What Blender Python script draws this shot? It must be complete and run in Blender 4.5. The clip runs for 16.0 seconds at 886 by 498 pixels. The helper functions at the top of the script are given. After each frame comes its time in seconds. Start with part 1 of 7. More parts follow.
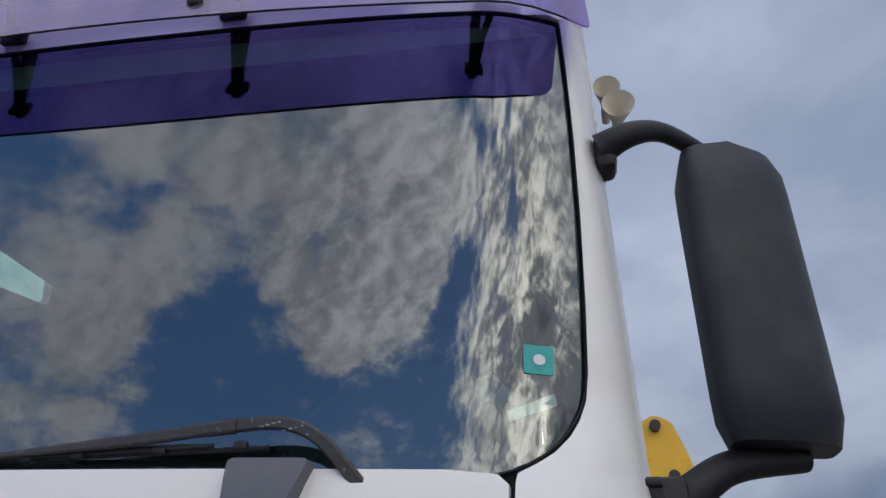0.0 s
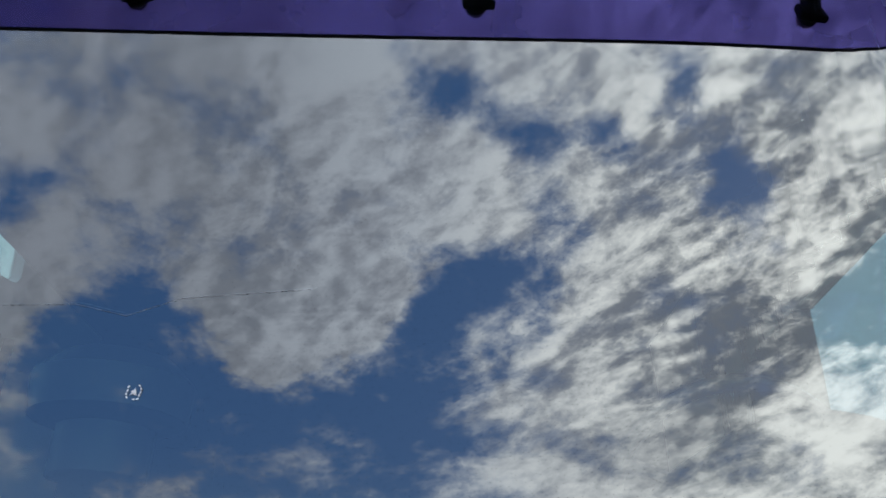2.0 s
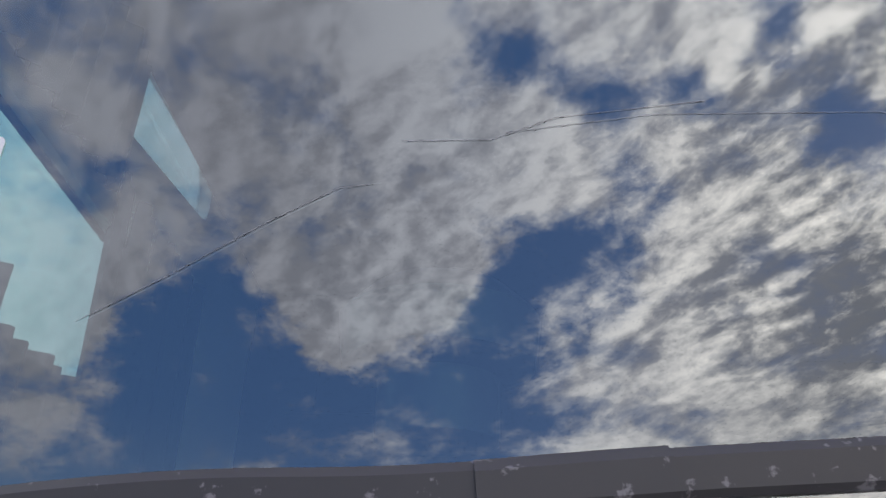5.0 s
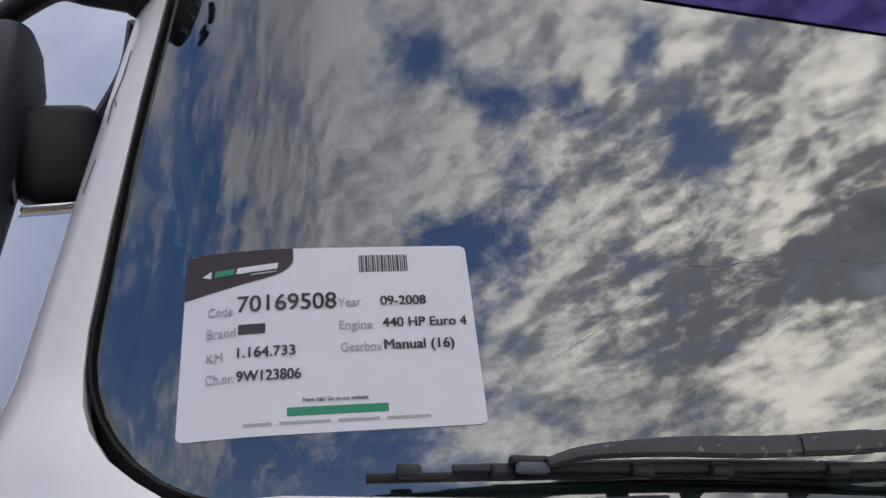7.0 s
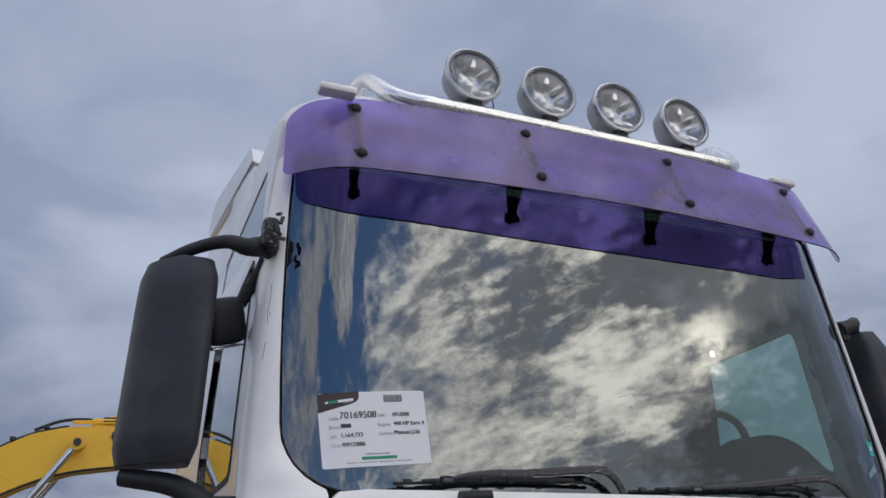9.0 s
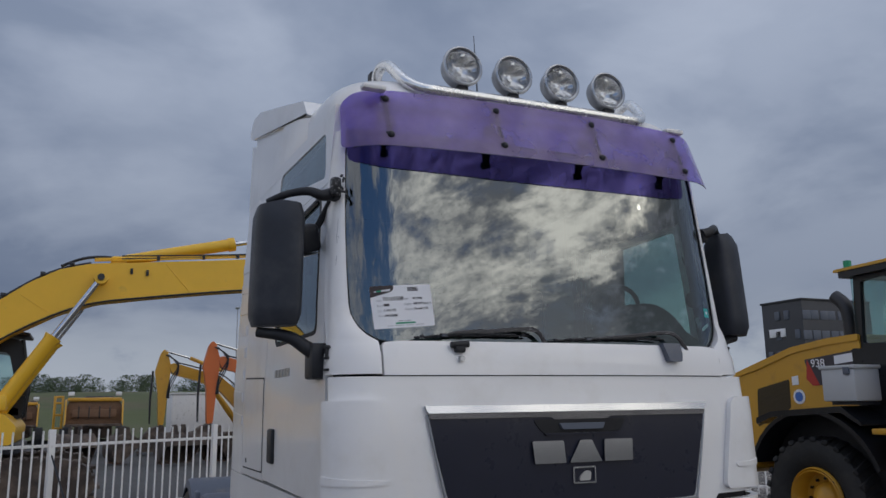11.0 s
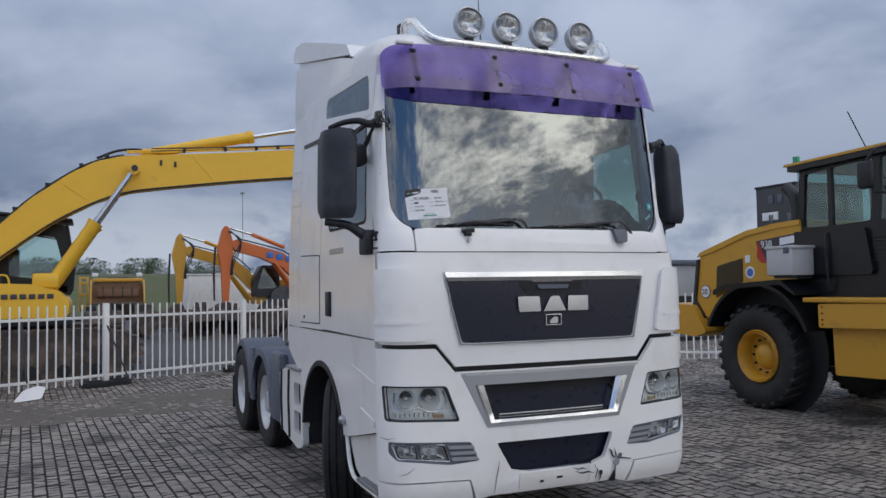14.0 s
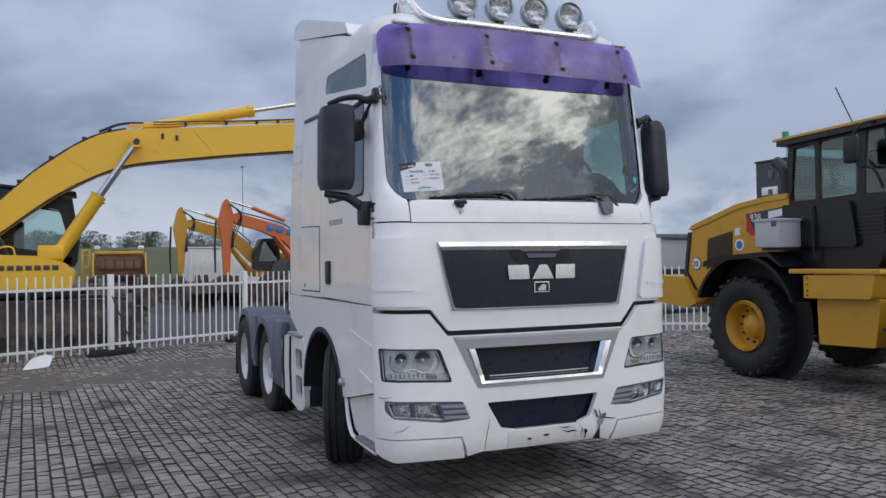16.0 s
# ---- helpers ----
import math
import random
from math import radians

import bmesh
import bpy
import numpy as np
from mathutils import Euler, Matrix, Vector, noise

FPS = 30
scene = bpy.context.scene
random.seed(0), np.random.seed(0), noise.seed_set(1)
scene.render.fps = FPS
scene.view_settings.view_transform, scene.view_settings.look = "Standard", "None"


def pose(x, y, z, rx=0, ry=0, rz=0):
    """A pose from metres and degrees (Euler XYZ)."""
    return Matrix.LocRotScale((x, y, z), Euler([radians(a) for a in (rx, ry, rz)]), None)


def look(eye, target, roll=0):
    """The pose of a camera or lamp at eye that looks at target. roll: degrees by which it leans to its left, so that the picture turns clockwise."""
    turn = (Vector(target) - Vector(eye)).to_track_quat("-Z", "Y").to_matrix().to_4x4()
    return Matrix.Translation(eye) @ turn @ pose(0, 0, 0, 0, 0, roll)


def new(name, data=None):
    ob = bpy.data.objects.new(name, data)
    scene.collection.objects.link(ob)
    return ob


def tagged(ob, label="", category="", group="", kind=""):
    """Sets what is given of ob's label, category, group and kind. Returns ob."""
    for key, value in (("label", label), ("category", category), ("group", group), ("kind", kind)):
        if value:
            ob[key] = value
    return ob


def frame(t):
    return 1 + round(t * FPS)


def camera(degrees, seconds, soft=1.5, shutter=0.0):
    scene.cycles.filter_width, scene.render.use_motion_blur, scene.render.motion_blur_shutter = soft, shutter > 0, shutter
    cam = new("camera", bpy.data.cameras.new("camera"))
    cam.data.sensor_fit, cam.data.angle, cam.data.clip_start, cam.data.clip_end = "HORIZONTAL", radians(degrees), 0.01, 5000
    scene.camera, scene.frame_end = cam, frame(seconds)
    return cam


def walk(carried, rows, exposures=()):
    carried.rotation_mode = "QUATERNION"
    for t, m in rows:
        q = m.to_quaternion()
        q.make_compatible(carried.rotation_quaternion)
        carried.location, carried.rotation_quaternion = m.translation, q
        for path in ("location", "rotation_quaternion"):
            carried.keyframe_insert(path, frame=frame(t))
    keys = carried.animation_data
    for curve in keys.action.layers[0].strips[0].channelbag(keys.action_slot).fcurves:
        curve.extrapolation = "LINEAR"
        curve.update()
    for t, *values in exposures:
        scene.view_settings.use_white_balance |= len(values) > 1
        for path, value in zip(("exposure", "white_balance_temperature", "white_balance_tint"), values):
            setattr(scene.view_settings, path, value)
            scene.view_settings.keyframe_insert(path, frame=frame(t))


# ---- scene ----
cam = camera(58.1, 16.0)
PATH = [
    (0, (1.111, -1.117, 1.926), (0.779, 0.632, 2.836), 1.47),
    (0.5, (0.872, -1.057, 1.984), (0.657, 0.713, 2.890), 1.86),
    (1, (0.649, -0.914, 2.010), (0.539, 0.854, 2.939), 1.89),
    (1.5, (0.461, -0.778, 2.070), (0.441, 0.992, 3.002), 1.32),
    (2, (0.237, -0.698, 2.122), (0.253, 1.069, 3.058), 0.65),
    (2.5, (0.090, -0.589, 2.163), (0.014, 1.176, 3.101), -1.96),
    (3, (-0.012, -0.408, 2.233), (-0.113, 1.361, 3.161), -1.07),
    (5.5, (-0.546, -0.288, 2.160), (-0.543, 1.512, 3.033), 2.21),
    (6, (-0.669, -0.289, 2.155), (-0.585, 1.521, 3.003), 1.03),
    (6.5, (-0.814, -0.394, 2.122), (-0.617, 1.403, 2.978), 0.23),
    (7, (-0.909, -0.645, 2.066), (-0.544, 1.117, 2.940), -0.41),
    (7.5, (-0.993, -0.962, 1.979), (-0.594, 0.777, 2.883), -0.53),
    (8, (-1.195, -1.270, 1.962), (-0.668, 0.458, 2.820), -0.43),
    (10.5, (-1.991, -3.121, 1.877), (-1.205, -1.367, 2.429), -0.80),
    (11, (-2.223, -3.447, 1.879), (-1.434, -1.650, 2.261), -0.80),
    (11.5, (-2.371, -3.781, 1.895), (-1.585, -1.976, 2.249), -0.90),
    (12, (-2.457, -4.071, 1.856), (-1.667, -2.265, 2.194), -1.00),
    (12.5, (-2.673, -4.264, 1.841), (-1.880, -2.449, 2.114), -0.90),
    (13, (-2.845, -4.501, 1.834), (-2.055, -2.677, 2.054), -1.00),
    (13.5, (-2.904, -4.737, 1.803), (-2.105, -2.911, 1.967), -0.90),
    (14, (-2.964, -4.890, 1.780), (-2.161, -3.061, 1.873), -0.90),
    (14.5, (-3.070, -4.977, 1.781), (-2.261, -3.149, 1.848), -0.80),
    (15, (-3.120, -5.054, 1.750), (-2.305, -3.228, 1.801), -0.70),
    (15.5, (-3.082, -5.115, 1.743), (-2.263, -3.291, 1.783), -0.70),
    (16, (-3.040, -5.173, 1.742), (-2.237, -3.342, 1.770), -0.80),
]
EXPOSURES = [(0, 0.68, 6700, 10), (0.5, 0.90, 6450, 10), (1, 0.90, 6450, 10), (1.5, 0.98, 6300, 10), (2.5, 1.10, 6250, 10), (3.2, 1.14, 6250, 10), (5.5, 1.1, 6750, 16), (6.5, 0.74, 6900, 16), (7.2, 0.7, 6900, 16), (8, 0.90, 6900, 14), (10.5, 0.32, 6600, 10), (11.5, 0.34, 6600, 10), (13, 0.55, 6600, 10), (14, 0.76, 6550, 10), (16, 0.92, 6550, 10)]
walk(cam, [(t, look(eye, target, roll)) for t, eye, target, roll in PATH], EXPOSURES)

# ---- world, sun, exposure ----
SUN_AZ, SUN_EL = 48.0, 25.7          # degrees from -y towards +x, above the horizon


def build_world():
    world = bpy.data.worlds.new("world")
    scene.world = world
    world.use_nodes = True
    nt = world.node_tree
    nt.nodes.clear()
    N, L = nt.nodes, nt.links

    def put(sock, v):
        if isinstance(v, (int, float)):
            sock.default_value = v
        else:
            L.new(v, sock)

    def m(op, a, b=0.0, clamp=False):
        n = N.new("ShaderNodeMath")
        n.operation, n.use_clamp = op, clamp
        put(n.inputs[0], a)
        put(n.inputs[1], b)
        return n.outputs[0]

    def ramp(v, lo, hi):
        n = N.new("ShaderNodeMapRange")
        n.interpolation_type = "SMOOTHSTEP"
        put(n.inputs["Value"], v)
        n.inputs["From Min"].default_value, n.inputs["From Max"].default_value = lo, hi
        return n.outputs[0]

    def mix(f, a, b):
        n = N.new("ShaderNodeMix")
        n.data_type = "RGBA"
        put(n.inputs["Factor"], f)
        for s, v in (("A", a), ("B", b)):
            sock = [i for i in n.inputs if i.name == s and i.type == "RGBA"][0]
            if isinstance(v, tuple):
                sock.default_value = (*v, 1)
            else:
                L.new(v, sock)
        return [o for o in n.outputs if o.type == "RGBA"][0]

    def fbm(vec, scale, detail, rough, dist=0.0):
        n = N.new("ShaderNodeTexNoise")
        L.new(vec, n.inputs["Vector"])
        n.inputs["Scale"].default_value = scale
        n.inputs["Detail"].default_value = detail
        n.inputs["Roughness"].default_value = rough
        n.inputs["Distortion"].default_value = dist
        return n.outputs["Fac"]

    tc = N.new("ShaderNodeTexCoord")
    sep = N.new("ShaderNodeSeparateXYZ")
    L.new(tc.outputs["Generated"], sep.inputs[0])
    dx, dy, dz = sep.outputs
    vec = N.new("ShaderNodeVectorMath")
    vec.operation = "MULTIPLY"
    L.new(tc.outputs["Generated"], vec.inputs[0])
    vec.inputs[1].default_value = (1.0, 1.0, 2.1)
    p = vec.outputs[0]
    # the broken deck lies flat overhead: directions are carried to its plane
    h = m("ADD", m("MAXIMUM", dz, 0.0), 0.16)
    flat = N.new("ShaderNodeCombineXYZ")
    L.new(m("DIVIDE", dx, h), flat.inputs[0])
    L.new(m("DIVIDE", dy, h), flat.inputs[1])
    L.new(dz, flat.inputs[2])
    f2 = flat.outputs[0]
    h3 = m("ADD", m("MAXIMUM", dz, 0.0), 0.34)
    far = N.new("ShaderNodeCombineXYZ")
    L.new(m("DIVIDE", dx, h3), far.inputs[0])
    L.new(m("DIVIDE", dy, h3), far.inputs[1])
    L.new(dz, far.inputs[2])
    f3 = far.outputs[0]
    big, fine = fbm(f2, 2.4, 5, 0.5, 0.0), fbm(f2, 7.5, 10, 0.62, 0.2)
    mp = N.new("ShaderNodeMapping")
    mp.vector_type = "TEXTURE"
    mp.inputs["Rotation"].default_value = (0.0, 0.0, 0.85)
    mp.inputs["Scale"].default_value = (1.0, 0.68, 1.0)
    L.new(f2, mp.inputs["Vector"])
    wisp = fbm(mp.outputs[0], 4.5, 10, 0.60, 0.5)
    # small heaped clouds, lit from the sun's side: the same noise a step towards the sun
    step = N.new("ShaderNodeVectorMath")
    step.operation = "ADD"
    L.new(mp.outputs[0], step.inputs[0])
    step.inputs[1].default_value = (0.01, -0.035, 0.0)
    heap_a, heap_b = fbm(mp.outputs[0], 10.0, 9, 0.62, 0.25), fbm(step.outputs[0], 10.0, 9, 0.62, 0.25)
    heaped = m("MULTIPLY", m("SUBTRACT", heap_a, heap_b), m("ADD", 0.28, m("MULTIPLY", ramp(dz, 0.44, 0.58), 0.42)))
    # ragged edges: the direction is shaken by noise before the openings are laid out
    nz = N.new("ShaderNodeTexNoise")
    L.new(f2, nz.inputs["Vector"])
    nz.inputs["Scale"].default_value, nz.inputs["Detail"].default_value, nz.inputs["Roughness"].default_value = 5.0, 9.0, 0.66
    sh = N.new("ShaderNodeVectorMath")
    sh.operation = "MULTIPLY_ADD"
    L.new(nz.outputs["Color"], sh.inputs[0])
    sh.inputs[1].default_value = (0.22, 0.22, 0.22)
    off = N.new("ShaderNodeVectorMath")
    off.operation = "SUBTRACT"
    L.new(tc.outputs["Generated"], off.inputs[0])
    off.inputs[1].default_value = (0.11, 0.11, 0.11)
    L.new(off.outputs[0], sh.inputs[2])
    shaken = sh.outputs[0]
    # openings in the cloud deck (azimuth, elevation, radius in degrees, depth) and thicker masses
    holes = [(-26.5, 32.8, 3.6, 0.9), (-28.5, 28.5, 4.0, 0.6), (-26.6, 36, 2.5, 0.5), (-20, 30.2, 3.6, 0.75), (-13.4, 29.8, 3.2, 0.9), (-6.2, 31, 3.4, 0.9), (0.4, 33.7, 3.4, 0.95), (4, 38.3, 3.6, 0.95),
             (9, 40.5, 3.6, 1.1), (16.5, 44, 2.4, 0.6), (6.2, 53.8, 3.0, 0.85), (-1, 58, 2.6, 0.5), (14, 51, 2.8, 0.65), (20.5, 50.8, 2.6, 0.6), (34.8, 53, 2.8, 0.55), (35.5, 43.3, 2.4, 0.7), (37, 38.2, 2.0, 0.3),
             (-42, 41, 4.0, 0.5), (-66, 34, 17.0, 0.85), (-30, 39.6, 2.5, 0.35), (3, 26, 6.0, 0.55), (-5, 20, 9.0, 0.75), (-30, 21, 10.0, 0.75), (-15, 34.8, 4.0, -0.5), (-5, 37, 3.2, -0.4), (-36, 31.5, 4.2, -0.5), (-38, 26, 5.0, -0.35)]
    hole = None
    for haz, hel, r, a in holes:
        haz, hel, r = radians(haz), radians(hel), radians(r)
        dt = N.new("ShaderNodeVectorMath")
        dt.operation = "DISTANCE"
        L.new(shaken, dt.inputs[0])
        dt.inputs[1].default_value = (math.sin(haz) * math.cos(hel), -math.cos(haz) * math.cos(hel), math.sin(hel))
        q = m("MULTIPLY", dt.outputs["Value"], dt.outputs["Value"])
        g = m("MULTIPLY", m("EXPONENT", m("MULTIPLY", q, -1.0 / (r * r))), a)
        hole = g if hole is None else m("ADD", hole, g)
    south = ramp(m("ADD", dy, m("MULTIPLY", dx, 0.32)), 0.25, -0.35)                      # the broken, lit half of the sky
    open_ = m("SUBTRACT", 1.0, m("EXPONENT", m("MULTIPLY", hole, -1.35)))
    lump = m("SUBTRACT", m("ADD", m("MULTIPLY", big, 0.42), m("ADD", m("MULTIPLY", fine, 0.75), m("MULTIPLY", wisp, 0.50))), 0.285)
    cover = m("SUBTRACT", m("ADD", lump, 0.13), m("MULTIPLY", open_, m("MULTIPLY", south, 0.53)))
    dense = ramp(cover, 0.32, 0.68)
    # nearness to the sun
    az, el = radians(SUN_AZ), radians(SUN_EL)
    s = (math.sin(az) * math.cos(el), -math.cos(az) * math.cos(el), math.sin(el))
    dot = m("ADD", m("MULTIPLY", dx, s[0]), m("ADD", m("MULTIPLY", dy, s[1]), m("MULTIPLY", dz, s[2])))
    near = ramp(dot, 0.68, 1.0)
    glow = m("POWER", m("MAXIMUM", dot, 0.0), 650.0)
    # cloud light: grey bases, white lit parts
    shade = None
    for haz, hel, r, a in ((50, 17, 5.6, 1.7), (58.5, 20, 6.0, 1.6), (67, 14, 11, 1.5), (45, 17.8, 3.4, 1.0), (38.5, 18, 2.8, 0.65), (33, 16.5, 3.0, 0.45), (34, 26, 4.2, -0.31), (43, 27, 2.8, -0.25),
                           (50.5, 35, 3.4, 0.75), (46, 34, 3.0, 0.40), (42, 33, 3.0, 0.36), (36, 32, 3.8, 0.20), (29.5, 31.8, 4.0, 0.18), (24, 15, 5, 0.4), (-54, 44, 13, 0.10), (95, 20, 20, 0.7)):
        haz, hel, r = radians(haz), radians(hel), radians(r)
        dt = N.new("ShaderNodeVectorMath")
        dt.operation = "DISTANCE"
        L.new(shaken, dt.inputs[0])
        dt.inputs[1].default_value = (math.sin(haz) * math.cos(hel), -math.cos(haz) * math.cos(hel), math.sin(hel))
        g = m("MULTIPLY", m("EXPONENT", m("MULTIPLY", m("MULTIPLY", dt.outputs["Value"], dt.outputs["Value"]), -1.0 / (r * r))), a)
        shade = g if shade is None else m("ADD", shade, g)
    mass = m("ADD", m("MULTIPLY", wisp, 0.42), m("ADD", m("MULTIPLY", fine, 0.28), m("MULTIPLY", big, 0.40)))
    relief = ramp(m("ADD", heaped, m("SUBTRACT", mass, m("MULTIPLY", shade, 0.45))), 0.41, 0.71)
    grey = mix(ramp(dot, 0.84, 1.0), mix(ramp(dot, 0.42, 0.86), (0.38, 0.395, 0.45), (0.52, 0.535, 0.60)), (0.33, 0.345, 0.38))
    white = mix(near, mix(ramp(dot, 0.42, 0.76), (0.52, 0.54, 0.61), (0.88, 0.91, 0.98)), (2.0, 1.93, 1.77))
    base = mix(ramp(m("ADD", m("MULTIPLY", fine, 0.5), m("MULTIPLY", big, 0.5)), 0.40, 0.62), mix(0.25, grey, (0.20, 0.24, 0.31)), grey)
    lit = mix(relief, base, white)
    lit = mix(m("MULTIPLY", m("MULTIPLY", glow, ramp(mass, 0.47, 0.60)), 1.0, True), lit, (3.4, 3.2, 2.8))
    lit = mix(m("MULTIPLY", ramp(m("SUBTRACT", shade, m("MULTIPLY", mass, 0.8)), 0.0, 0.55), 0.9), lit, (0.13, 0.145, 0.165))
    deck_n = ramp(fbm(f3, 2.8, 6, 0.50, 0.3), 0.36, 0.66)
    low = ramp(dz, 0.02, 0.45)
    north_dark = mix(low, (0.079, 0.108, 0.174), (0.158, 0.200, 0.290))
    north_light = mix(low, (0.200, 0.236, 0.305), (0.302, 0.350, 0.450))
    east = ramp(dx, -0.35, 0.35)
    mass_n = fbm(f3, 1.7, 6, 0.50, 0.25)
    storm = m("MULTIPLY", m("MULTIPLY", ramp(dx, 0.25, -0.45), m("MULTIPLY", ramp(dz, 0.06, 0.14), ramp(dz, 0.52, 0.30))), ramp(mass_n, 0.30, 0.48))
    deck_n = m("SUBTRACT", m("ADD", m("MULTIPLY", deck_n, 0.4), m("MULTIPLY", ramp(mass_n, 0.60, 0.42), 0.6)), storm, True)
    gap = m("MULTIPLY", ramp(dz, 0.15, 0.03), ramp(fbm(p, 5.0, 8, 0.6, 0.3), 0.42, 0.56))
    north = mix(m("MAXIMUM", deck_n, m("MULTIPLY", m("MULTIPLY", east, ramp(mass_n, 0.68, 0.38)), 0.8)), north_dark, north_light)
    north = mix(m("MULTIPLY", gap, 0.85), north, (0.30, 0.335, 0.39))
    north = mix(m("MULTIPLY", ramp(dx, -0.22, -0.6), 0.75), north, (0.54, 0.56, 0.61))
    cloud = mix(south, north, lit)
    sky = N.new("ShaderNodeTexSky")
    sky.sky_type, sky.sun_disc = "NISHITA", False
    sky.sun_elevation, sky.sun_rotation = radians(SUN_EL), radians(180 - SUN_AZ)
    blue = N.new("ShaderNodeVectorMath")
    blue.operation = "SCALE"
    L.new(sky.outputs[0], blue.inputs[0])
    blue.inputs["Scale"].default_value = 0.10
    sky_col = mix(0.70, blue.outputs[0], (0.07, 0.185, 0.46))
    sky_col = mix(m("MULTIPLY", ramp(dz, 0.47, 0.30), 0.40), sky_col, (0.27, 0.38, 0.52))
    deck = m("MAXIMUM", dense, m("SUBTRACT", 1.0, south))
    col = mix(deck, sky_col, cloud)
    # the deck is thinner and brighter overhead
    lift = N.new("ShaderNodeVectorMath")
    lift.operation = "SCALE"
    L.new(col, lift.inputs[0])
    L.new(m("ADD", 1.0, m("MULTIPLY", ramp(dz, 0.86, 1.0), 0.7)), lift.inputs["Scale"])
    col = lift.outputs[0]
    bg = N.new("ShaderNodeBackground")
    L.new(col, bg.inputs["Color"])
    bg.inputs["Strength"].default_value = 1.0
    out = N.new("ShaderNodeOutputWorld")
    L.new(bg.outputs[0], out.inputs["Surface"])


build_world()
sun = new("sun", bpy.data.lights.new("sun", "SUN"))
sun.data.energy, sun.data.angle, sun.data.color = 0.0003, radians(0.53), (1.0, 0.93, 0.82)
_az, _el = radians(SUN_AZ), radians(SUN_EL)
sun.matrix_world = look((10 * math.sin(_az), -10 * math.cos(_az), 10 * math.tan(_el)), (0, 0, 0))


# ---- materials ----
def pbr(name, color, rough=0.5, metal=0.0, var=0.08, scale=6.0, bump=0.0, bscale=120.0, spec=0.5, grime=None, gscale=2.5, gcut=(0.55, 0.75),
        island=0.0, coat=0.0, rvar=0.12):
    mat = bpy.data.materials.new(name)
    mat.use_nodes = True
    nt = mat.node_tree
    N, L = nt.nodes, nt.links
    b = N["Principled BSDF"]
    b.inputs["Metallic"].default_value = metal
    b.inputs["Specular IOR Level"].default_value = spec
    b.inputs["Coat Weight"].default_value = coat
    b.inputs["Coat Roughness"].default_value = 0.06
    tc = N.new("ShaderNodeTexCoord")
    geo = N.new("ShaderNodeNewGeometry")

    def noise_tex(sc, det=6):
        n = N.new("ShaderNodeTexNoise")
        L.new(geo.outputs["Position"], n.inputs["Vector"])
        n.inputs["Scale"].default_value, n.inputs["Detail"].default_value, n.inputs["Roughness"].default_value = sc, det, 0.6
        return n.outputs["Fac"]

    def mixc(f, a, bb, blend="MIX"):
        n = N.new("ShaderNodeMix")
        n.data_type, n.blend_type = "RGBA", blend
        ia = [i for i in n.inputs if i.type == "RGBA"]
        for sock, v in zip(ia, (a, bb)):
            if isinstance(v, tuple):
                sock.default_value = (*v[:3], 1)
            else:
                L.new(v, sock)
        if isinstance(f, float):
            n.inputs["Factor"].default_value = f
        else:
            L.new(f, n.inputs["Factor"])
        return [o for o in n.outputs if o.type == "RGBA"][0]

    c0 = tuple(max(0.0, c * (1 - var)) for c in color)
    c1 = tuple(min(1.0, c * (1 + var)) for c in color)
    col = mixc(noise_tex(scale), c0, c1)
    if island:
        ob = N.new("ShaderNodeObjectInfo")
        add = N.new("ShaderNodeMath")
        add.operation = "ADD"
        L.new(geo.outputs["Random Per Island"], add.inputs[0])
        L.new(ob.outputs["Random"], add.inputs[1])
        fr = N.new("ShaderNodeMath")
        fr.operation = "FRACT"
        L.new(add.outputs[0], fr.inputs[0])
        k0 = tuple(c * (1 - island) for c in color)
        k1 = tuple(min(1.0, c * (1 + island)) for c in color)
        col = mixc(0.5, col, mixc(fr.outputs[0], k0, k1))
    if grime:
        r = N.new("ShaderNodeMapRange")
        L.new(noise_tex(gscale, 9), r.inputs["Value"])
        r.inputs["From Min"].default_value, r.inputs["From Max"].default_value = gcut
        col = mixc(r.outputs[0], col, grime)
    L.new(col, b.inputs["Base Color"])
    rr = N.new("ShaderNodeMapRange")
    L.new(noise_tex(scale * 2.3), rr.inputs["Value"])
    rr.inputs["To Min"].default_value, rr.inputs["To Max"].default_value = max(0.02, rough - rvar), min(1, rough + rvar)
    L.new(rr.outputs[0], b.inputs["Roughness"])
    if bump:
        bp = N.new("ShaderNodeBump")
        bp.inputs["Strength"].default_value, bp.inputs["Distance"].default_value = bump, 0.01
        L.new(noise_tex(bscale, 4), bp.inputs["Height"])
        L.new(bp.outputs[0], b.inputs["Normal"])
    return mat


